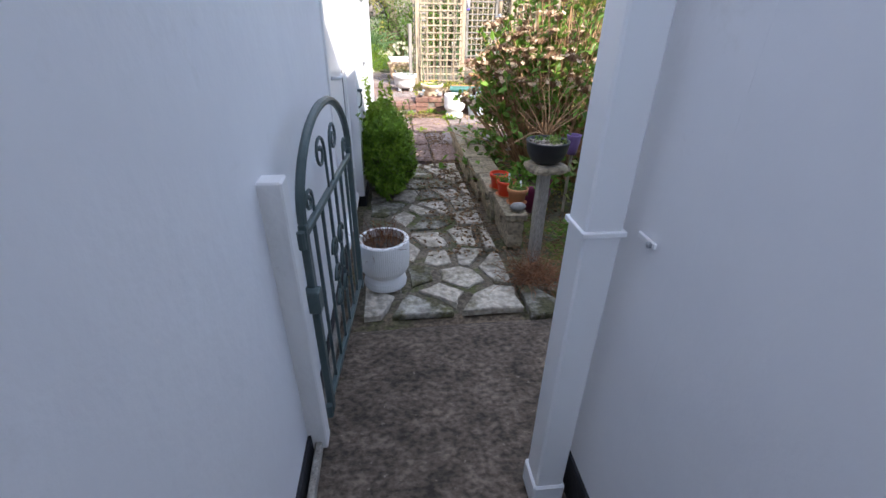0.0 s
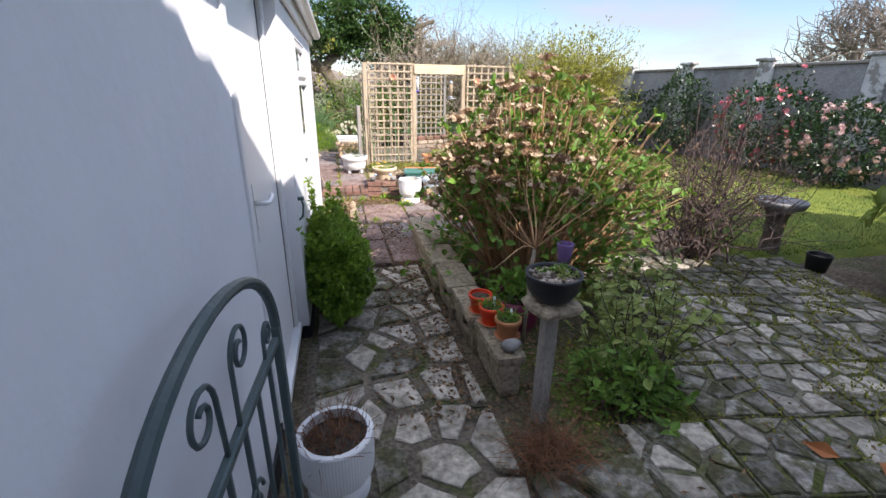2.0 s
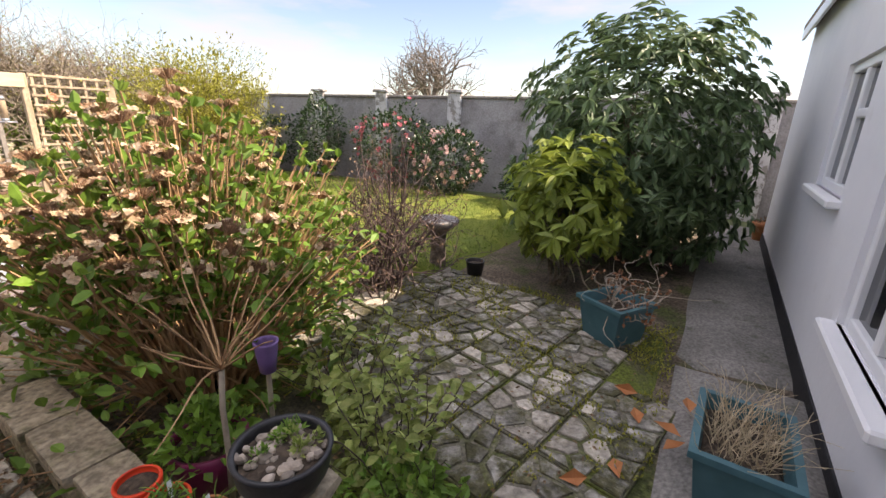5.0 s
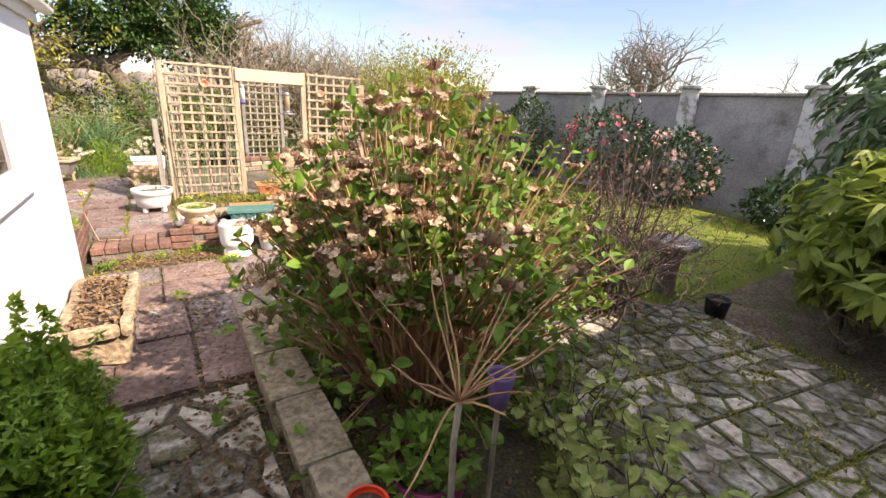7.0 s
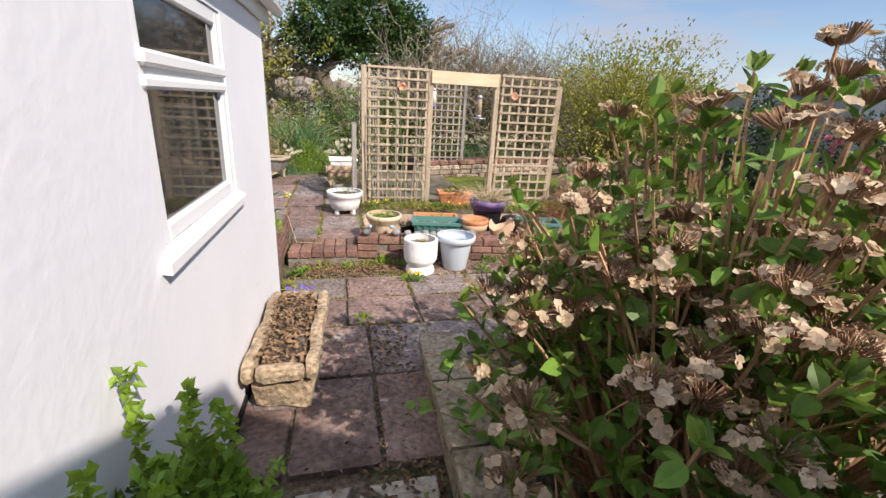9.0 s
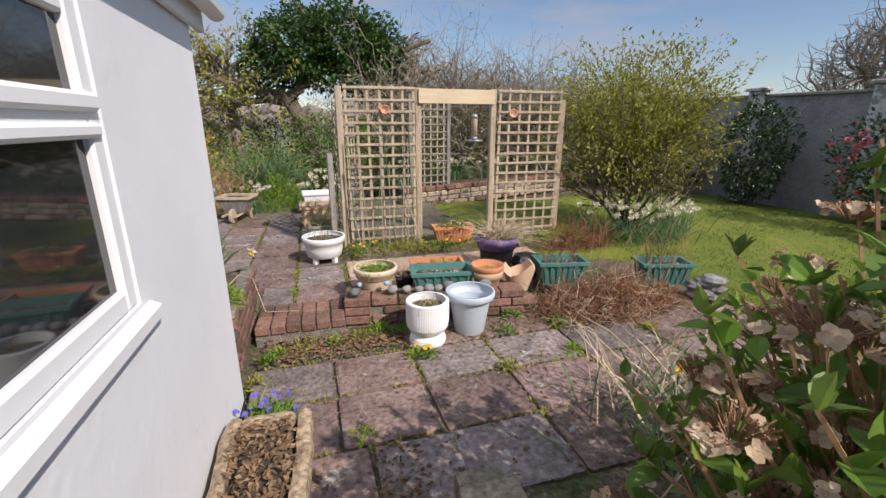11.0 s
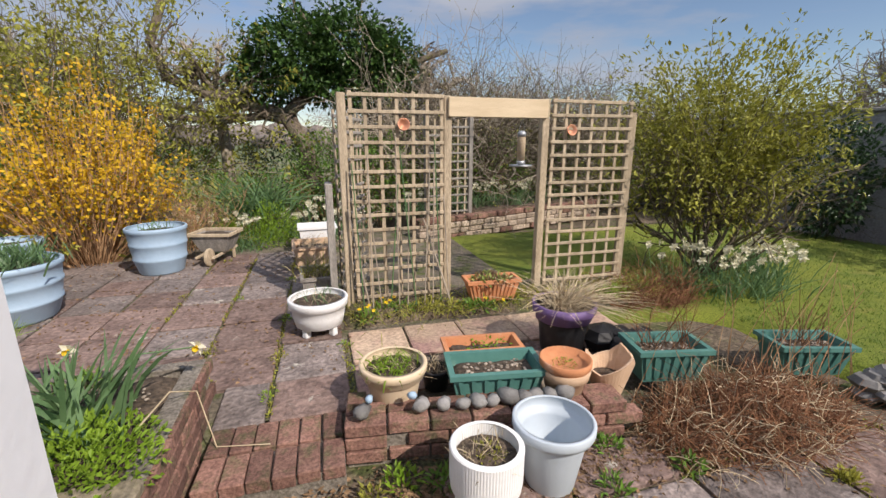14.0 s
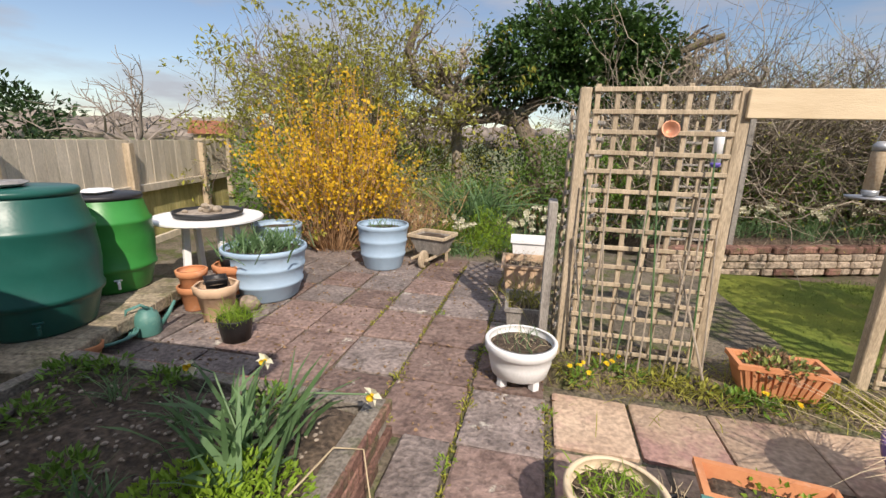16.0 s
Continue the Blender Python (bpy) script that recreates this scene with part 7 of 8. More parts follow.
# euphorbia and daffodils below the tree
for x, y, r, h in ((0.35, 12.75, 0.45, 0.75), (-0.25, 13.0, 0.3, 0.5)):
    q = thing("euphorbia", x, y, 0.0, "mound of bright lime-green euphorbia", "plant")
    tuft(q, 1500, r, h, 0.07, LIME, "foliage", asp=0.25)
    clump(q, 60, h * 0.8, r * 0.5, 0.01, LIME, "stemwork", bend=0.3)
ft = unit(np.array([[math.cos(k), -0.4, math.sin(k)] for k in np.arange(6) * 1.047]))


dg = Geo().leaves(np.zeros((6, 3)), ft, 0.055, 0.045)
dg.leaves(np.tile((0, -0.02, 0), (5, 1)), unit(np.array([[math.cos(k) * 0.5, -1, math.sin(k) * 0.5] for k in np.arange(5) * 1.26])), 0.03, 0.022)
DAFM = dg.mesh("flower")


def daffodils(x, y, z, n, spread, h, label="clump of cream daffodils in flower", flowers=9, pm=None):
    q = thing("daffodil_clump", x, y, z, label, "plant", group="daffodil clumps")
    clump(q, n, h, spread, 0.014, DAFL, "leaves", bend=0.5)
    for i in range(flowers):
        p = np.array([rng.normal(0, spread * 1.1), rng.normal(0, spread * 1.1), h * rng.uniform(0.85, 1.25)])
        part("stalk", Geo().tube([(p[0] * 0.7, p[1] * 0.7, 0), p], 0.004, 0.003, 3), DAFL, q)
        part("flower", DAFM, pm or DAFFW, q).matrix_basis = pose(*p, rng.uniform(-15, 15), 0, rng.uniform(-50, 50))


for x, y in ((-0.6, 12.9), (0.0, 12.4), (0.75, 13.2), (-0.9, 13.4), (0.9, 12.7), (0.2, 13.6), (1.3, 13.3), (1.6, 13.8), (-0.3, 13.6), (1.2, 12.9)):
    daffodils(x, y, 0.0, 70, 0.13, rng.uniform(0.4, 0.6))
for x in np.linspace(2.6, 6.2, 9):
    daffodils(x, 13.35 + rng.uniform(-0.15, 0.3) + (x - 3) * 0.3, 0.38, 70, 0.13, 0.4, "clump of daffodils behind the stone edging", 8)
for x, y in ((4.75, 9.5), (5.0, 9.2), (5.6, 9.25), (5.95, 9.5), (6.15, 9.9), (5.3, 9.05)):
    daffodils(x, y, 0.04, 80, 0.13, 0.42, "clump of pale daffodils under the shrub", 12)
for x, y, k in ((-1.6, 15.6, 0), (-0.6, 15.9, 1), (0.3, 15.7, 2), (1.3, 15.9, 3), (2.2, 15.6, 4), (-2.6, 13.9, 5), (-3.3, 13.2, 6)):
    leafy("shrub", x, y, 0.1, (0.85, 0.6), 1.65, ("dark green shrub at the hedge foot", "loose green shrub at the hedge foot")[k % 2], (LEAFM, LEAFO, LEAFD)[k % 3], 2000, 0.085, 0.45, TWIG, 6, 0.4, 0.0, 60 + k)
for x, y, k in ((2.0, 14.2, 0), (3.4, 14.4, 1), (4.8, 14.6, 2), (6.4, 14.8, 3), (1.2, 14.6, 4), (7.8, 14.6, 5)):
    leafy("shrub", x, y, 0.1, (0.8, 0.6), 1.75, ("leafy green shrub behind the daffodils", "loose yellow-green shrub at the back")[k % 2], (LEAFM, LEAFB)[k % 2], 2600, 0.08, 0.45, TWIG, 8, 0.4, 0.02, 40 + k)
q = thing("strappy_plant", 0.1, 13.3, 0.5, "arching grey-green strappy leaves", "plant")
clump(q, 220, 0.9, 0.28, 0.022, DAFL, "leaves", bend=0.8)

# the old leaning apple tree with ivy
ap = thing("apple_tree", 0.75, 15.0, 0.05, "old leaning pruned apple tree with mossy limbs", "tree")
g = Geo()
fork = np.array([-0.2, 0.0, 2.05])
g.tube([(0.35, 0, -0.1), (0.3, 0, 0.5), (0.1, 0.0, 1.5), fork], 0.2, 0.15, 10)
part("trunk", g, BARK, ap, smooth=True)
g, ends = Geo(), []


def old_limb(pts, r0, r1, spurs):
    pts = np.array(pts, float)
    g.tube(pts, r0, r1, 8)
    for i in range(spurs):
        k = rng.integers(1, len(pts))
        s = pts[k] + (pts[k - 1] - pts[k]) * rng.random()
        branch_out(g, s, (rng.normal(0, 0.5), rng.normal(0, 0.4), rng.uniform(0.3, 1.2)), rng.uniform(0.3, 0.7), 0.03, 2, ends, 0.5, 0.03, 2, 5)


old_limb([fork, (-0.8, 0, 2.2), (-1.5, 0.1, 2.38), (-2.15, 0, 2.65), (-2.3, 0, 3.2), (-2.05, 0.1, 3.9)], 0.12, 0.07, 16)
old_limb([(0.0, 0, 1.9), (-0.6, 0, 2.02), (-1.4, 0.1, 1.92), (-2.4, 0.2, 2.0)], 0.09, 0.05, 8)
old_limb([(-1.6, 0.1, 2.4), (-1.1, 0, 2.75), (-0.7, -0.1, 3.0)], 0.055, 0.035, 6)
old_limb([fork, (0.2, 0.1, 2.4), (1.0, 0, 2.9), (2.0, 0.1, 3.0), (3.0, 0, 3.35)], 0.12, 0.05, 14)
old_limb([(0.2, 0.1, 2.4), (0.4, 0, 3.2), (0.2, 0, 3.9)], 0.08, 0.04, 8)
old_limb([(0.2, 0, 0.6), (1.3, 0, 1.0), (2.3, 0.1, 1.15), (3.3, 0.2, 1.1)], 0.08, 0.05, 3)
part("limb_crown", g, BARK, ap)
lf = Geo()
for c, r, n in (((0.15, 0, 3.15), (0.95, 0.8, 0.72), 4600), ((1.05, 0.1, 3.3), (1.0, 0.8, 0.75), 5200), ((1.75, 0.1, 3.05), (0.72, 0.6, 0.6), 2600), ((-0.5, 0, 2.75), (0.6, 0.6, 0.5), 1400), ((1.1, 0, 2.55), (1.2, 0.6, 0.4), 1800)):
    b = lumpy(ball(n, 0.45), 0.3, 2.6, c[0])
    lf.leaves(b * np.array(r) + np.array(c), b + rng.normal(0, 0.6, b.shape) + np.array([0, 0, -0.1]), rng.uniform(0.06, 0.12, n), rng.uniform(0.05, 0.09, n))
part("ivy", lf, LEAFI, ap, "glossy dark ivy over the crown")
# pollarded trees along the end hedge: thick bent arms that end in fists of stubs
def gnarled(g, start, way, length, r, depth):
    p, d = np.array(start, float), unit(np.array(way, float))
    pts = [p]
    for k in range(5):
        d = unit(d + rng.normal(0, 0.42, 3) + np.array([0, 0, 0.06]))
        p = p + d * length / 5
        pts.append(p)
    g.tube(pts, r, r * 0.75, 6)
    stones(g, [pts[-1]], [r * 1.35], 1.0)
    if depth:
        for k in range(3):
            gnarled(g, pts[3 + k % 3], d + rng.normal(0, 0.8, 3), length * rng.uniform(0.5, 0.75), r * 0.66, depth - 1)
    else:
        for k in range(7):
            g.tube(limb(pts[-1], d + rng.normal(0, 0.7, 3), rng.uniform(0.12, 0.4), 3, 0.3), r * 0.3, r * 0.12, 3)


for x, y, h in ((2.7, 15.2, 3.2), (3.7, 15.6, 3.3), (4.8, 15.9, 3.0), (6.0, 16.2, 2.8), (-0.7, 15.6, 3.3), (-3.8, 16.2, 3.4)):
    t = thing("pollarded_tree", x, y, 0.1, "knobbly pollarded tree in the hedge", "tree")
    g = Geo()
    g.tube([(0, 0, -0.1), (0.05, 0, h * 0.35), (0.0, 0.05, h * 0.6)], 0.13, 0.1, 8)
    part("trunk", g, PALEBARK, t)
    g = Geo()
    for i in range(5):
        gnarled(g, (0, 0.05, h * (0.5 + 0.03 * i)), (rng.normal(0, 0.8), rng.normal(0, 0.3), 0.8), h * 0.3, 0.06, 2)
    part("branchwork", g, PALEBARK, t)

# stone edging behind the lawn
se = thing("stone_edging", 2.55, 12.45, 0.0, "low dry-laid rubble and brick retaining wall", "wall", 19, kind="structure")
part("bank", sheet(0.1, 4.6, 0.12, 2.2, 0.38, 0.3, 0.03, 2, thick=0.5), SOIL, se)
for c in range(4):
    x = 0.0
    while x < 4.5:
        L = rng.uniform(0.16, 0.34) if c < 3 else rng.uniform(0.2, 0.26)
        part("stone", Geo().box(0, L - 0.012, rng.uniform(-0.02, 0.02), 0.18, 0, 0.098, 0.018), BRICK if (c == 3 or rng.random() < 0.15) else RUBBLE, se).matrix_basis = pose(x, 0, 0.1 * c, 0, 0, rng.uniform(-3, 3))
        x += L

# distance: woods, hills, a far tree, a little roof
def bare_tree(x, y, z, h, label, depth=4, r=0.14, spread=0.6, arms=7):
    t = thing("bare_tree", x, y, z, label, "tree")
    g, ends = Geo(), []
    part("trunk", Geo().tube([(0, 0, -0.3), (0.03 * h, 0, h * 0.3)], r, r * 0.8, 7), FARWOOD, t)
    for i in range(arms):
        branch_out(g, (0.03 * h, 0, h * (0.2 + 0.015 * i)), (rng.normal(0, spread), rng.normal(0, spread), 0.9), h * 0.34, r * 0.5, depth, ends, 0.2, 0.05, 3, 5, 0.72)
    part("branchwork", g, FARWOOD, t)


bare_tree(27, 19.5, 0.1, 6.2, "round-crowned bare tree beyond the wall", 4, 0.26, 0.85, 16)
bare_tree(20, 9.5, 0.1, 3.6, "small bare tree beyond the wall", 3, 0.1, 0.7)
bare_tree(-9.5, 24, 0.1, 6.4, "wide bare tree beyond the hedge", 4, 0.2, 0.7)
bare_tree(-6.5, 25, 0.1, 5.8, "bare tree beyond the garden", 4, 0.18, 0.7)
bare_tree(-13.5, 20, 0.1, 4.2, "low bare tree beyond the fence", 3, 0.15, 0.8)
leafy("conifer", -19, 19, 0.0, (2.6, 2.2), 3.6, "dark green conifer beyond the fence", LEAFD, 2600, 0.3, 0.5, BARK, 5, 0.5, 0.0, 50, category="tree")
wd = Geo()
for i in range(900):
    a = radians(rng.uniform(-40, 170))
    R = rng.uniform(70, 200)
    x, y = 3 + R * math.cos(a), 6 + R * math.sin(a)
    s = rng.uniform(1.2, 2.8) * (R / 110)
    gg = Geo()
    stones(gg, [(x, y, ground_height(x, y) + s * 0.4)], [s], 0.8)
    wd.addn(np.concatenate(gg.v), np.zeros((0, 4), int))
    wd.f += [[k + wd.n - len(gg.v[0]) for k in q] for q in gg.f]
tagged(part("far_woods", wd, FARWOOD, smooth=True), "distant bare brown woods on low hills", "woods", kind="stuff")
hb = thing("garden_shed", -7.6, 17.0, 0.0, "small shed with a red-brown roof beyond the fence", "shed", 25)
part("cladding", Geo().box(-0.42, 0.42, -0.3, 0.3, 0, 1.72), TIMBER, hb)
part("roof", Geo().add([(-0.52, -0.42, 1.66), (0.52, -0.42, 1.66), (0.52, 0, 2.0), (-0.52, 0, 2.0), (-0.52, 0.42, 1.66), (0.52, 0.42, 1.66), (-0.52, 0, 1.94), (0.52, 0, 1.94)], [(0, 1, 2, 3), (3, 2, 5, 4), (0, 6, 7, 1), (6, 4, 5, 7), (0, 3, 4, 6), (1, 7, 5, 2)]), REDROOF, hb)

# ---- pieces of paving and brickwork ----
def stone_piece(poly, z0, z1, rough=0.006):
    """An irregular slab from a plan outline, with a worn edge."""
    n = len(poly)
    c = np.mean(poly, 0)
    inner = c + (np.array(poly) - c) * 0.94
    vs = [(x, y, z0) for x, y in poly] + [(x, y, z1 - 0.006 + rng.uniform(-rough, rough) * 0.3) for x, y in poly] + [(x, y, z1 + rng.uniform(-rough, rough) * 0.5) for x, y in inner] + [(c[0], c[1], z1 + rng.uniform(-rough, rough) * 0.5)]
    fs = [(i, (i + 1) % n, n + (i + 1) % n, n + i) for i in range(n)] + [(n + i, n + (i + 1) % n, 2 * n + (i + 1) % n, 2 * n + i) for i in range(n)] + [(2 * n + i, 2 * n + (i + 1) % n, 3 * n) for i in range(n)]
    return Geo().add(vs, fs)


def clip_poly(poly, nrm, d):
    out = []
    for i in range(len(poly)):
        a, b = poly[i], poly[(i + 1) % len(poly)]
        da, db = a @ nrm - d, b @ nrm - d
        if da <= 0:
            out.append(a)
        if (da < 0) != (db < 0) and abs(da - db) > 1e-9:
            out.append(a + (b - a) * da / (da - db))
    return out


def crazy(parent, x0, x1, y0, y1, cell, gap, z, mats, keep=None, aspect=1.0, jit=0.42):
    """Crazy paving: cells round scattered seeds, each shrunk by the joint."""
    nx, ny = max(1, round((x1 - x0) / (cell * aspect))), max(1, round((y1 - y0) / cell))
    dx, dy = (x1 - x0) / nx, (y1 - y0) / ny
    seeds = [np.array([x0 + (i + 0.5 + rng.uniform(-jit, jit) + (0.25 if j % 2 else -0.25)) * dx, y0 + (j + 0.5 + rng.uniform(-jit, jit)) * dy]) for j in range(ny) for i in range(nx)]
    for s in seeds:
        poly = [np.array(p) for p in ((x0, y0), (x1, y0), (x1, y1), (x0, y1))]
        for o in seeds:
            if o is s or np.linalg.norm(o - s) > cell * 3:
                continue
            nrm = unit(o - s)
            poly = clip_poly(poly, nrm, ((o + s) / 2) @ nrm - gap * rng.uniform(0.3, 0.75))
            if len(poly) < 3:
                break
        if len(poly) < 3 or (keep and not keep(*np.mean(poly, 0))):
            continue
        c = np.mean(poly, 0)
        pts = []
        for i in range(len(poly)):
            a, b = poly[i], poly[(i + 1) % len(poly)]
            pts.append(c + (a - c) * rng.uniform(0.93, 1.02))
            if np.linalg.norm(b - a) > 0.12:
                k = rng.uniform(0.3, 0.7)
                pts.append(a * k + b * (1 - k) + (c - (a + b) / 2) * rng.uniform(-0.02, 0.14))
        part("paving_stone", stone_piece([p - c for p in pts], -0.03, rng.uniform(0.004, 0.014)), mats[int(rng.random() ** 1.6 * len(mats))], parent).matrix_basis = pose(c[0], c[1], z)


pv = thing("crazy_paving_path", 0, 0, 0, "crazy paving path of pale irregular stones", "pavement", kind="structure")
crazy(pv, 0.46, 1.34, 2.44, 5.05, 0.25, 0.045, 0.0, [STONE, SLATE, STONE])
pv2 = thing("crazy_paving_patio", 0, 0, 0, "mossy patio of small irregular grey stones", "pavement", kind="structure")
slabc = Geo().box(-0.217, 0.217, -0.217, 0.217, -0.04, 0.0, 0.004).mesh("patio_slab")
for j in range(6):
    for i in range(8):
        u, w = 1.55 + 0.45 * i + 0.225, 2.2 + 0.45 * j + 0.2
        ang = radians(-11)
        x, y = 3.1 + (u - 3.1) * math.cos(ang) - (w - 3.2) * math.sin(ang), 3.2 + (u - 3.1) * math.sin(ang) + (w - 3.2) * math.cos(ang)
        if not (x > 2.55 - (y - 2.3) * 0.05 or y < 2.85 and x > 1.85) or x > 4.75 or y > 4.75 or y < 2.3:
            continue
        ps = part("patio_slab", slabc, PATIOJ, pv2)
        ps.matrix_basis = pose(x, y, 0.001 + rng.uniform(-0.003, 0.003), rng.uniform(-0.6, 0.6), rng.uniform(-0.6, 0.6), -11)
        crazy(ps, -0.21, 0.21, -0.21, 0.21, 0.15, 0.024, 0.004, [SLATE, STONE], None, 1.0, 0.44)
crazy(pv2, 1.36, 1.95, 2.36, 2.66, 0.3, 0.035, -0.002, [SLATE, STONE])


def flags(parent, cols, rows, z, mats, skip=None, gap=0.011, turn=0.0):
    for i in range(len(cols) - 1):
        for j in range(len(rows) - 1):
            w, d = cols[i + 1] - cols[i], rows[j + 1] - rows[j]
            cx, cy = (cols[i] + cols[i + 1]) / 2, (rows[j] + rows[j + 1]) / 2
            if skip and skip(cx, cy):
                continue
            g1, g2 = gap * rng.uniform(0.6, 1.5), gap * rng.uniform(0.6, 1.5)
            pts = []
            for sx, sy in ((-1, -1), (1, -1), (1, 1), (-1, 1)):
                c = np.array([sx * (w / 2 - g1), sy * (d / 2 - g2)])
                pts.append(c + rng.normal(0, 0.004, 2) + np.array([0, -sy * 0.014]))
                pts.append(c + rng.normal(0, 0.004, 2) + np.array([-sx * 0.014, 0]))
            pts = [pts[k] for k in (0, 1, 3, 2, 4, 5, 7, 6)]
            o = part("flagstone", stone_piece(pts, -0.035, rng.uniform(0.012, 0.02), 0.004), mats[int(rng.integers(len(mats)))], parent)
            o.matrix_basis = pose(cx, cy, z, rng.uniform(-0.35, 0.35), rng.uniform(-0.35, 0.35), rng.uniform(-0.7, 0.7) + turn)


fl1 = thing("lower_flags", 0, 0, 0, "worn red-grey flagstones with mossy joints", "pavement", kind="structure")
flags(fl1, [0.44, 0.69, 1.12, 1.7], [5.14, 5.82, 6.43], 0.0, [FLAG, FLAGG])
flags(fl1, [0.46, 0.98, 1.52, 2.1, 2.72, 3.4, 4.05, 4.7], [6.43, 6.9, 7.33], 0.0, [FLAG, FLAGG, FLAG])
flags(fl1, [1.52, 2.1, 2.72, 3.4], [5.96, 6.43], 0.0, [FLAG, FLAGG])
flags(fl1, [3.4, 4.05, 4.7, 5.35], [5.96, 6.43], 0.0, [FLAG, FLAGG])
flags(fl1, [1.52, 2.1, 2.72], [7.33, 7.66], 0.0, [FLAG])
flags(fl1, [4.7, 5.35, 6.0], [6.43, 6.9, 7.2], 0.012, [FLAGG, FLAG])
fl2 = thing("upper_flags", 0, 0, 0, "grey flagstones of the upper terrace", "pavement", kind="structure")
flags(fl2, [-2.6, -2.13, -1.66, -1.19, -0.72, -0.25, 0.22, 0.71, 1.18], [8.56, 9.12, 9.62, 10.2, 10.68, 11.15, 11.62, 12.1], 0.108, [FLAGG, FLAG, FLAGG])
flags(fl2, [0.42, 0.71, 1.18], [8.15, 8.59], 0.108, [FLAGG, FLAG])
fl3 = thing("sandstone_flags", 0, 0, 0, "buff and pink sandstone slabs beside the trellis", "pavement", kind="structure")
flags(fl3, [1.2, 1.65, 2.09, 2.55, 3.0, 3.4], [8.68, 9.2], 0.108, [SANDST])
flags(fl3, [1.2, 1.75, 2.3, 2.85, 3.35], [8.25, 8.67], 0.104, [SANDST, FLAG])

# brickwork: step, low wall, raised bed
bh = Geo().box(0.004, 0.106, 0.004, 0.211, 0, 0.066, 0.006).mesh("brick")
bs_ = Geo().box(0.004, 0.211, 0.004, 0.1, 0, 0.066, 0.006).mesh("brick")
st = thing("brick_step", 0.44, 7.72, 0.0, "mossy red brick step up to the terrace", "step", -1, kind="structure")
part("bed", Geo().box(0.0, 0.66, 0.02, 0.5, -0.05, 0.1), MORTAR, st)
for r in range(2):
    for i in range(6):
        part("brick", bh, BRICK, st).matrix_basis = pose(0.11 * i + rng.uniform(-0.003, 0.003), 0.0 + 0.225 * r, 0.065 + rng.uniform(-0.003, 0.003), 0, 0, rng.uniform(-1.5, 1.5))
for i in range(3):
    part("brick", bs_, BRICK, st).matrix_basis = pose(0.0 + 0.218 * i, 0.02, -0.01)
lw2 = thing("brick_wall", 1.1, 7.86, 0.0, "low mossy brick retaining wall with cobbles on top", "wall", -7.5, kind="structure")
part("core", Geo().box(0.01, 1.52, 0.03, 0.2, -0.05, 0.19), MORTAR, lw2)
for c in range(3):
    for i in range(7):
        part("brick", bs_, BRICK, lw2).matrix_basis = pose(0.218 * i + (0.1 if c % 2 else 0) - (0.1 if c % 2 and i == 0 else 0), rng.uniform(-0.004, 0.004), 0.004 + 0.076 * c, 0, 0, rng.uniform(-1, 1))
for c in range(3):
    part("brick", bh, BRICK, lw2).matrix_basis = pose(0.0, 0.105, 0.004 + 0.076 * c)
for i in range(7):
    part("brick", bs_, BRICK, lw2).matrix_basis = pose(0.218 * i, 0.107, 0.156, 0, 0, rng.uniform(-1, 1))
for (bx, by), k, way in (((BX1 + 0.004, BY0), 5, 90), ((BX0, BY1 - 0.1), 9, 0), ((BX0, BY0 - 0.004), 9, 0)):
    for c in range(5 if way == 90 or by > 8 else 5):
        for i in range(k):
            u = 0.218 * i + (0.109 if c % 2 else 0)
            if way == 90 and u > BY1 - BY0 - 0.2 or way == 0 and u > BX1 - BX0 - 0.2:
                continue
            top = c == 4 and not (way == 0 and by < 8)
            m = pose(bx, by + u, 0.01 + 0.076 * c, 0, 0, 90 + rng.uniform(-1.5, 1.5)) if way == 90 else pose(bx + u, by, 0.01 + 0.076 * c, 0, 0, rng.uniform(-1, 1))
            part("brick", bs_, BRICK, bed).matrix_basis = m

# leaf litter, lawn blades
n = 2300
p = np.stack([rng.uniform(0.75, 1.36, n), rng.uniform(3.0, 6.4, n), np.full(n, 0.016)], 1)
p = p[rng.random(n) < np.clip((p[:, 0] - 0.8) / 0.4, 0.05, 1)]
m2 = 2600
p2 = np.stack([rng.uniform(0.5, 3.3, m2), rng.normal(7.54, 0.11, m2), np.full(m2, 0.016)], 1)
m3 = 320
p3 = np.stack([rng.uniform(1.6, 4.6, m3), rng.uniform(2.3, 4.5, m3), np.full(m3, 0.016)], 1)
m4 = 1500
p4 = np.stack([rng.normal(1.75, 0.25, m4), rng.uniform(2.6, 5.2, m4), np.full(m4, 0.0)], 1)
m5 = 900
p5 = np.stack([rng.uniform(-1.6, 1.2, m5), rng.uniform(8.6, 12.0, m5), np.full(m5, 0.13)], 1)
m6 = 700
p6 = np.stack([rng.uniform(0.6, 4.6, m6), rng.uniform(6.0, 7.5, m6), np.full(m6, 0.02)], 1)
P = np.concatenate([p, p2, p3, p4, p5, p6])
tagged(part("leaf_litter", Geo().leaves(P, rng.normal(0, 1, P.shape) * np.array([1, 1, 0.12]), rng.uniform(0.018, 0.045, len(P)), rng.uniform(0.012, 0.026, len(P)), 0.05, 0.2), DEADLEAF), "dry brown leaf litter along the path", "leaves", kind="stuff")
n = 42000
y = 4.4 + 8.4 * rng.random(n) ** 1.15
x = 4.6 + 4.9 * rng.random(n) ** 1.25
k = rng.random(n) < 0.12
x = np.where(k & (y > 9.9), 1.6 + 3 * rng.random(n), x)
p = np.stack([x, y, np.full(n, 0.05)], 1)
w = unit(np.stack([rng.normal(0, 0.4, n), rng.normal(0, 0.4, n), np.ones(n)], 1))
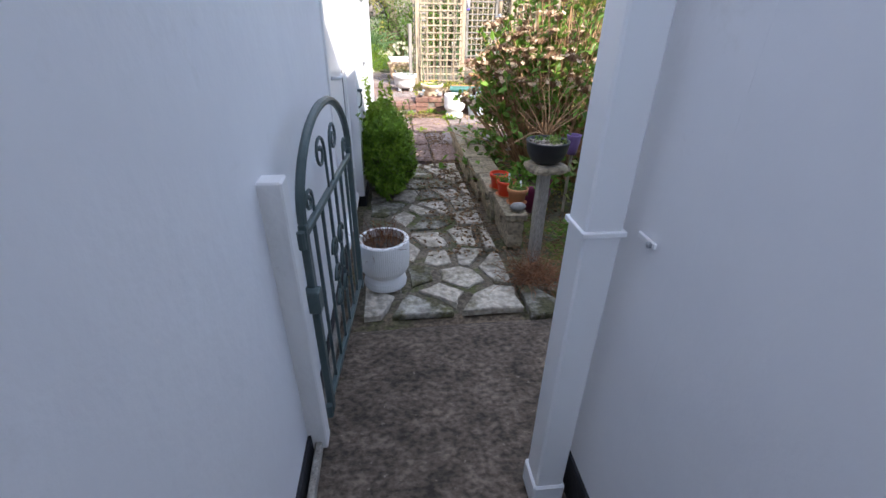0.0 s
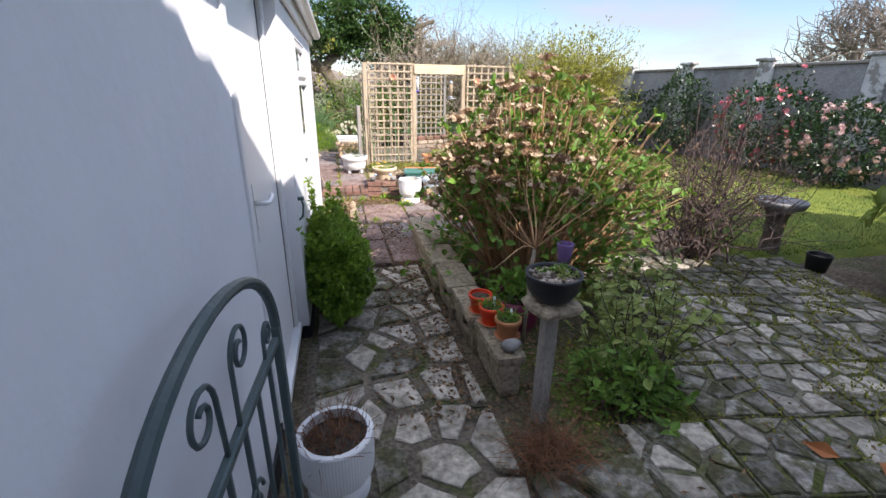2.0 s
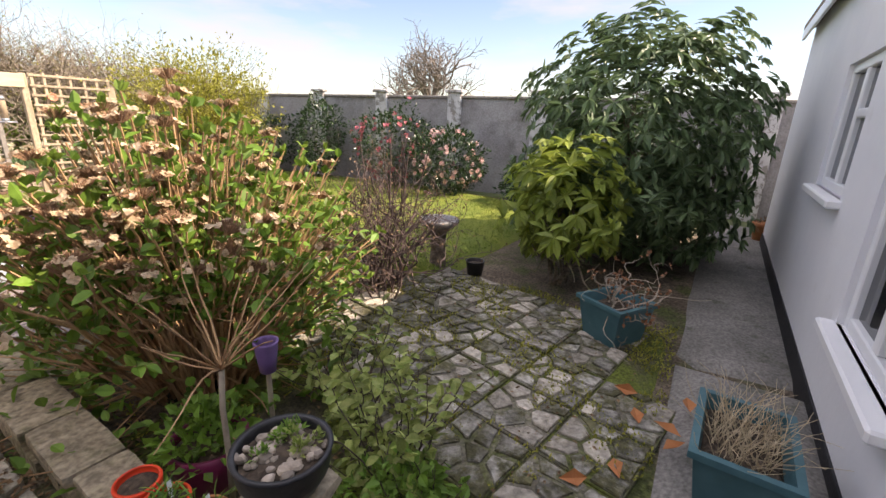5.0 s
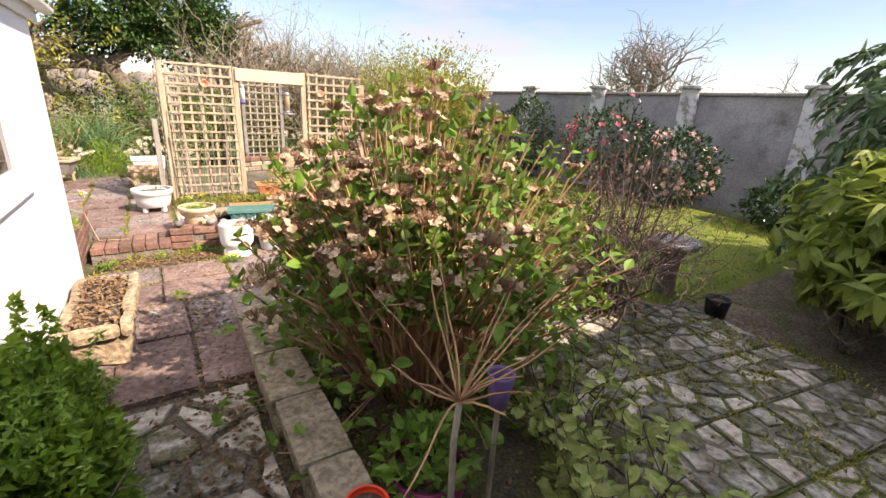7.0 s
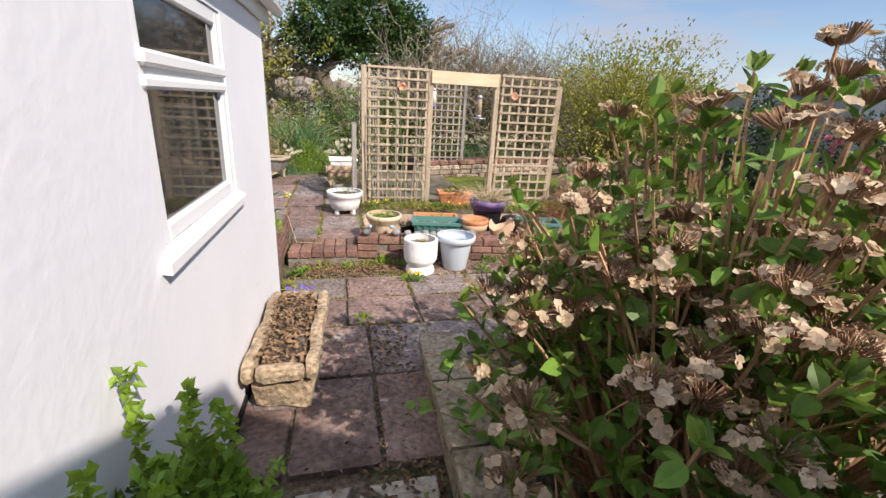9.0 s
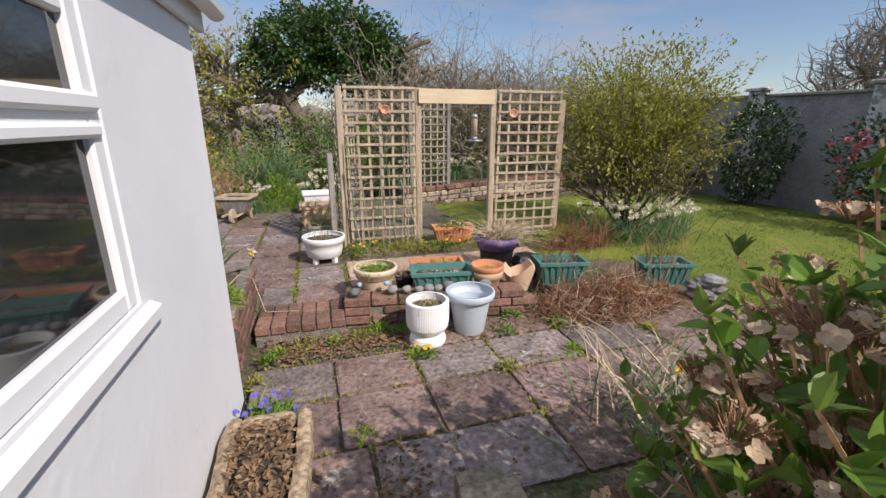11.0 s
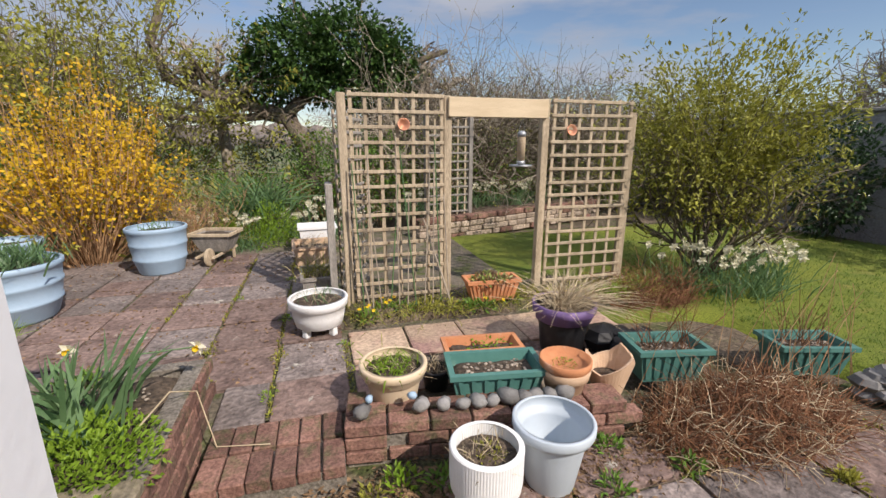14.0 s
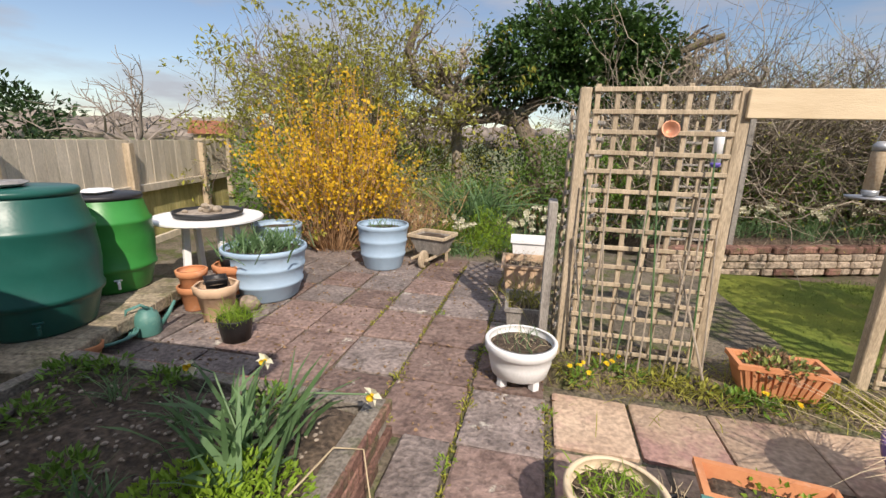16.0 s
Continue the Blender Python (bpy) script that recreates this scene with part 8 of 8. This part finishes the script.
tagged(part("grass", Geo().leaves(p, w, rng.uniform(0.02, 0.05, n), 0.006, 0.2, 0.0), BLADE), "short mown grass blades on the lawn", "grass", kind="stuff")
n = 2600
p = np.stack([rng.uniform(1.2, 4.3, n), rng.normal(9.45, 0.16, n), np.full(n, 0.17)], 1)
w = unit(np.stack([rng.normal(0, 0.6, n), rng.normal(0, 0.6, n), np.ones(n)], 1))
tagged(part("verge_grass", Geo().blades(p, w, rng.uniform(0.05, 0.16, n), 0.005, 0.5), LEAFO), "tufty weeds and grass along the trellis foot", "grass", kind="stuff")
# moss in the joints of the flags
p = []
for y0 in (6.43, 6.9, 7.33):
    p.append(np.stack([rng.uniform(0.5, 4.7, 420), y0 + rng.normal(0, 0.012, 420), np.full(420, 0.0)], 1))
for x0 in (1.52, 2.1, 2.72, 3.4, 4.05):
    p.append(np.stack([x0 + rng.normal(0, 0.014, 220), rng.uniform(6.0, 7.4, 220), np.full(220, 0.0)], 1))
for x0 in (0.71, 0.22, -0.25, 1.18):
    p.append(np.stack([x0 + rng.normal(0, 0.012, 420), rng.uniform(8.2, 11.8, 420), np.full(420, 0.11)], 1))
ang = radians(-11)
for k in range(9):
    for q in (0, 1):
        m = 260
        u = 1.55 + 0.45 * k + rng.normal(0, 0.03, m) if q else rng.uniform(1.5, 5.1, m)
        w = rng.uniform(2.2, 4.9, m) if q else 2.2 - 0.025 + 0.45 * k + rng.normal(0, 0.03, m)
        x, y = 3.1 + (u - 3.1) * math.cos(ang) - (w - 3.2) * math.sin(ang), 3.2 + (u - 3.1) * math.sin(ang) + (w - 3.2) * math.cos(ang)
        ok = (x > 1.7) & (x < 4.9) & (y > 2.2) & (y < 4.8)
        p.append(np.stack([x, y, np.full(m, 0.0)], 1)[ok])
m = 14000
mo = np.stack([rng.uniform(2.6, 4.9, m), rng.uniform(2.15, 4.8, m), np.full(m, 0.002)], 1)
p.append(mo[[noise.noise(Vector((q[0] * 1.9, q[1] * 1.9, 4))) > -0.05 or q[1] < 2.45 for q in mo]])
p = np.concatenate(p)
p = p[[noise.noise(Vector(q) * 2.3) > -0.12 for q in p]]
tagged(part("joint_moss", Geo().leaves(p, rng.normal(0, 0.7, p.shape) + np.array([0, 0, 1.0]), rng.uniform(0.015, 0.04, len(p)), 0.012), LEAFO), "tufts of moss and grass in paving joints", "moss", kind="stuff")
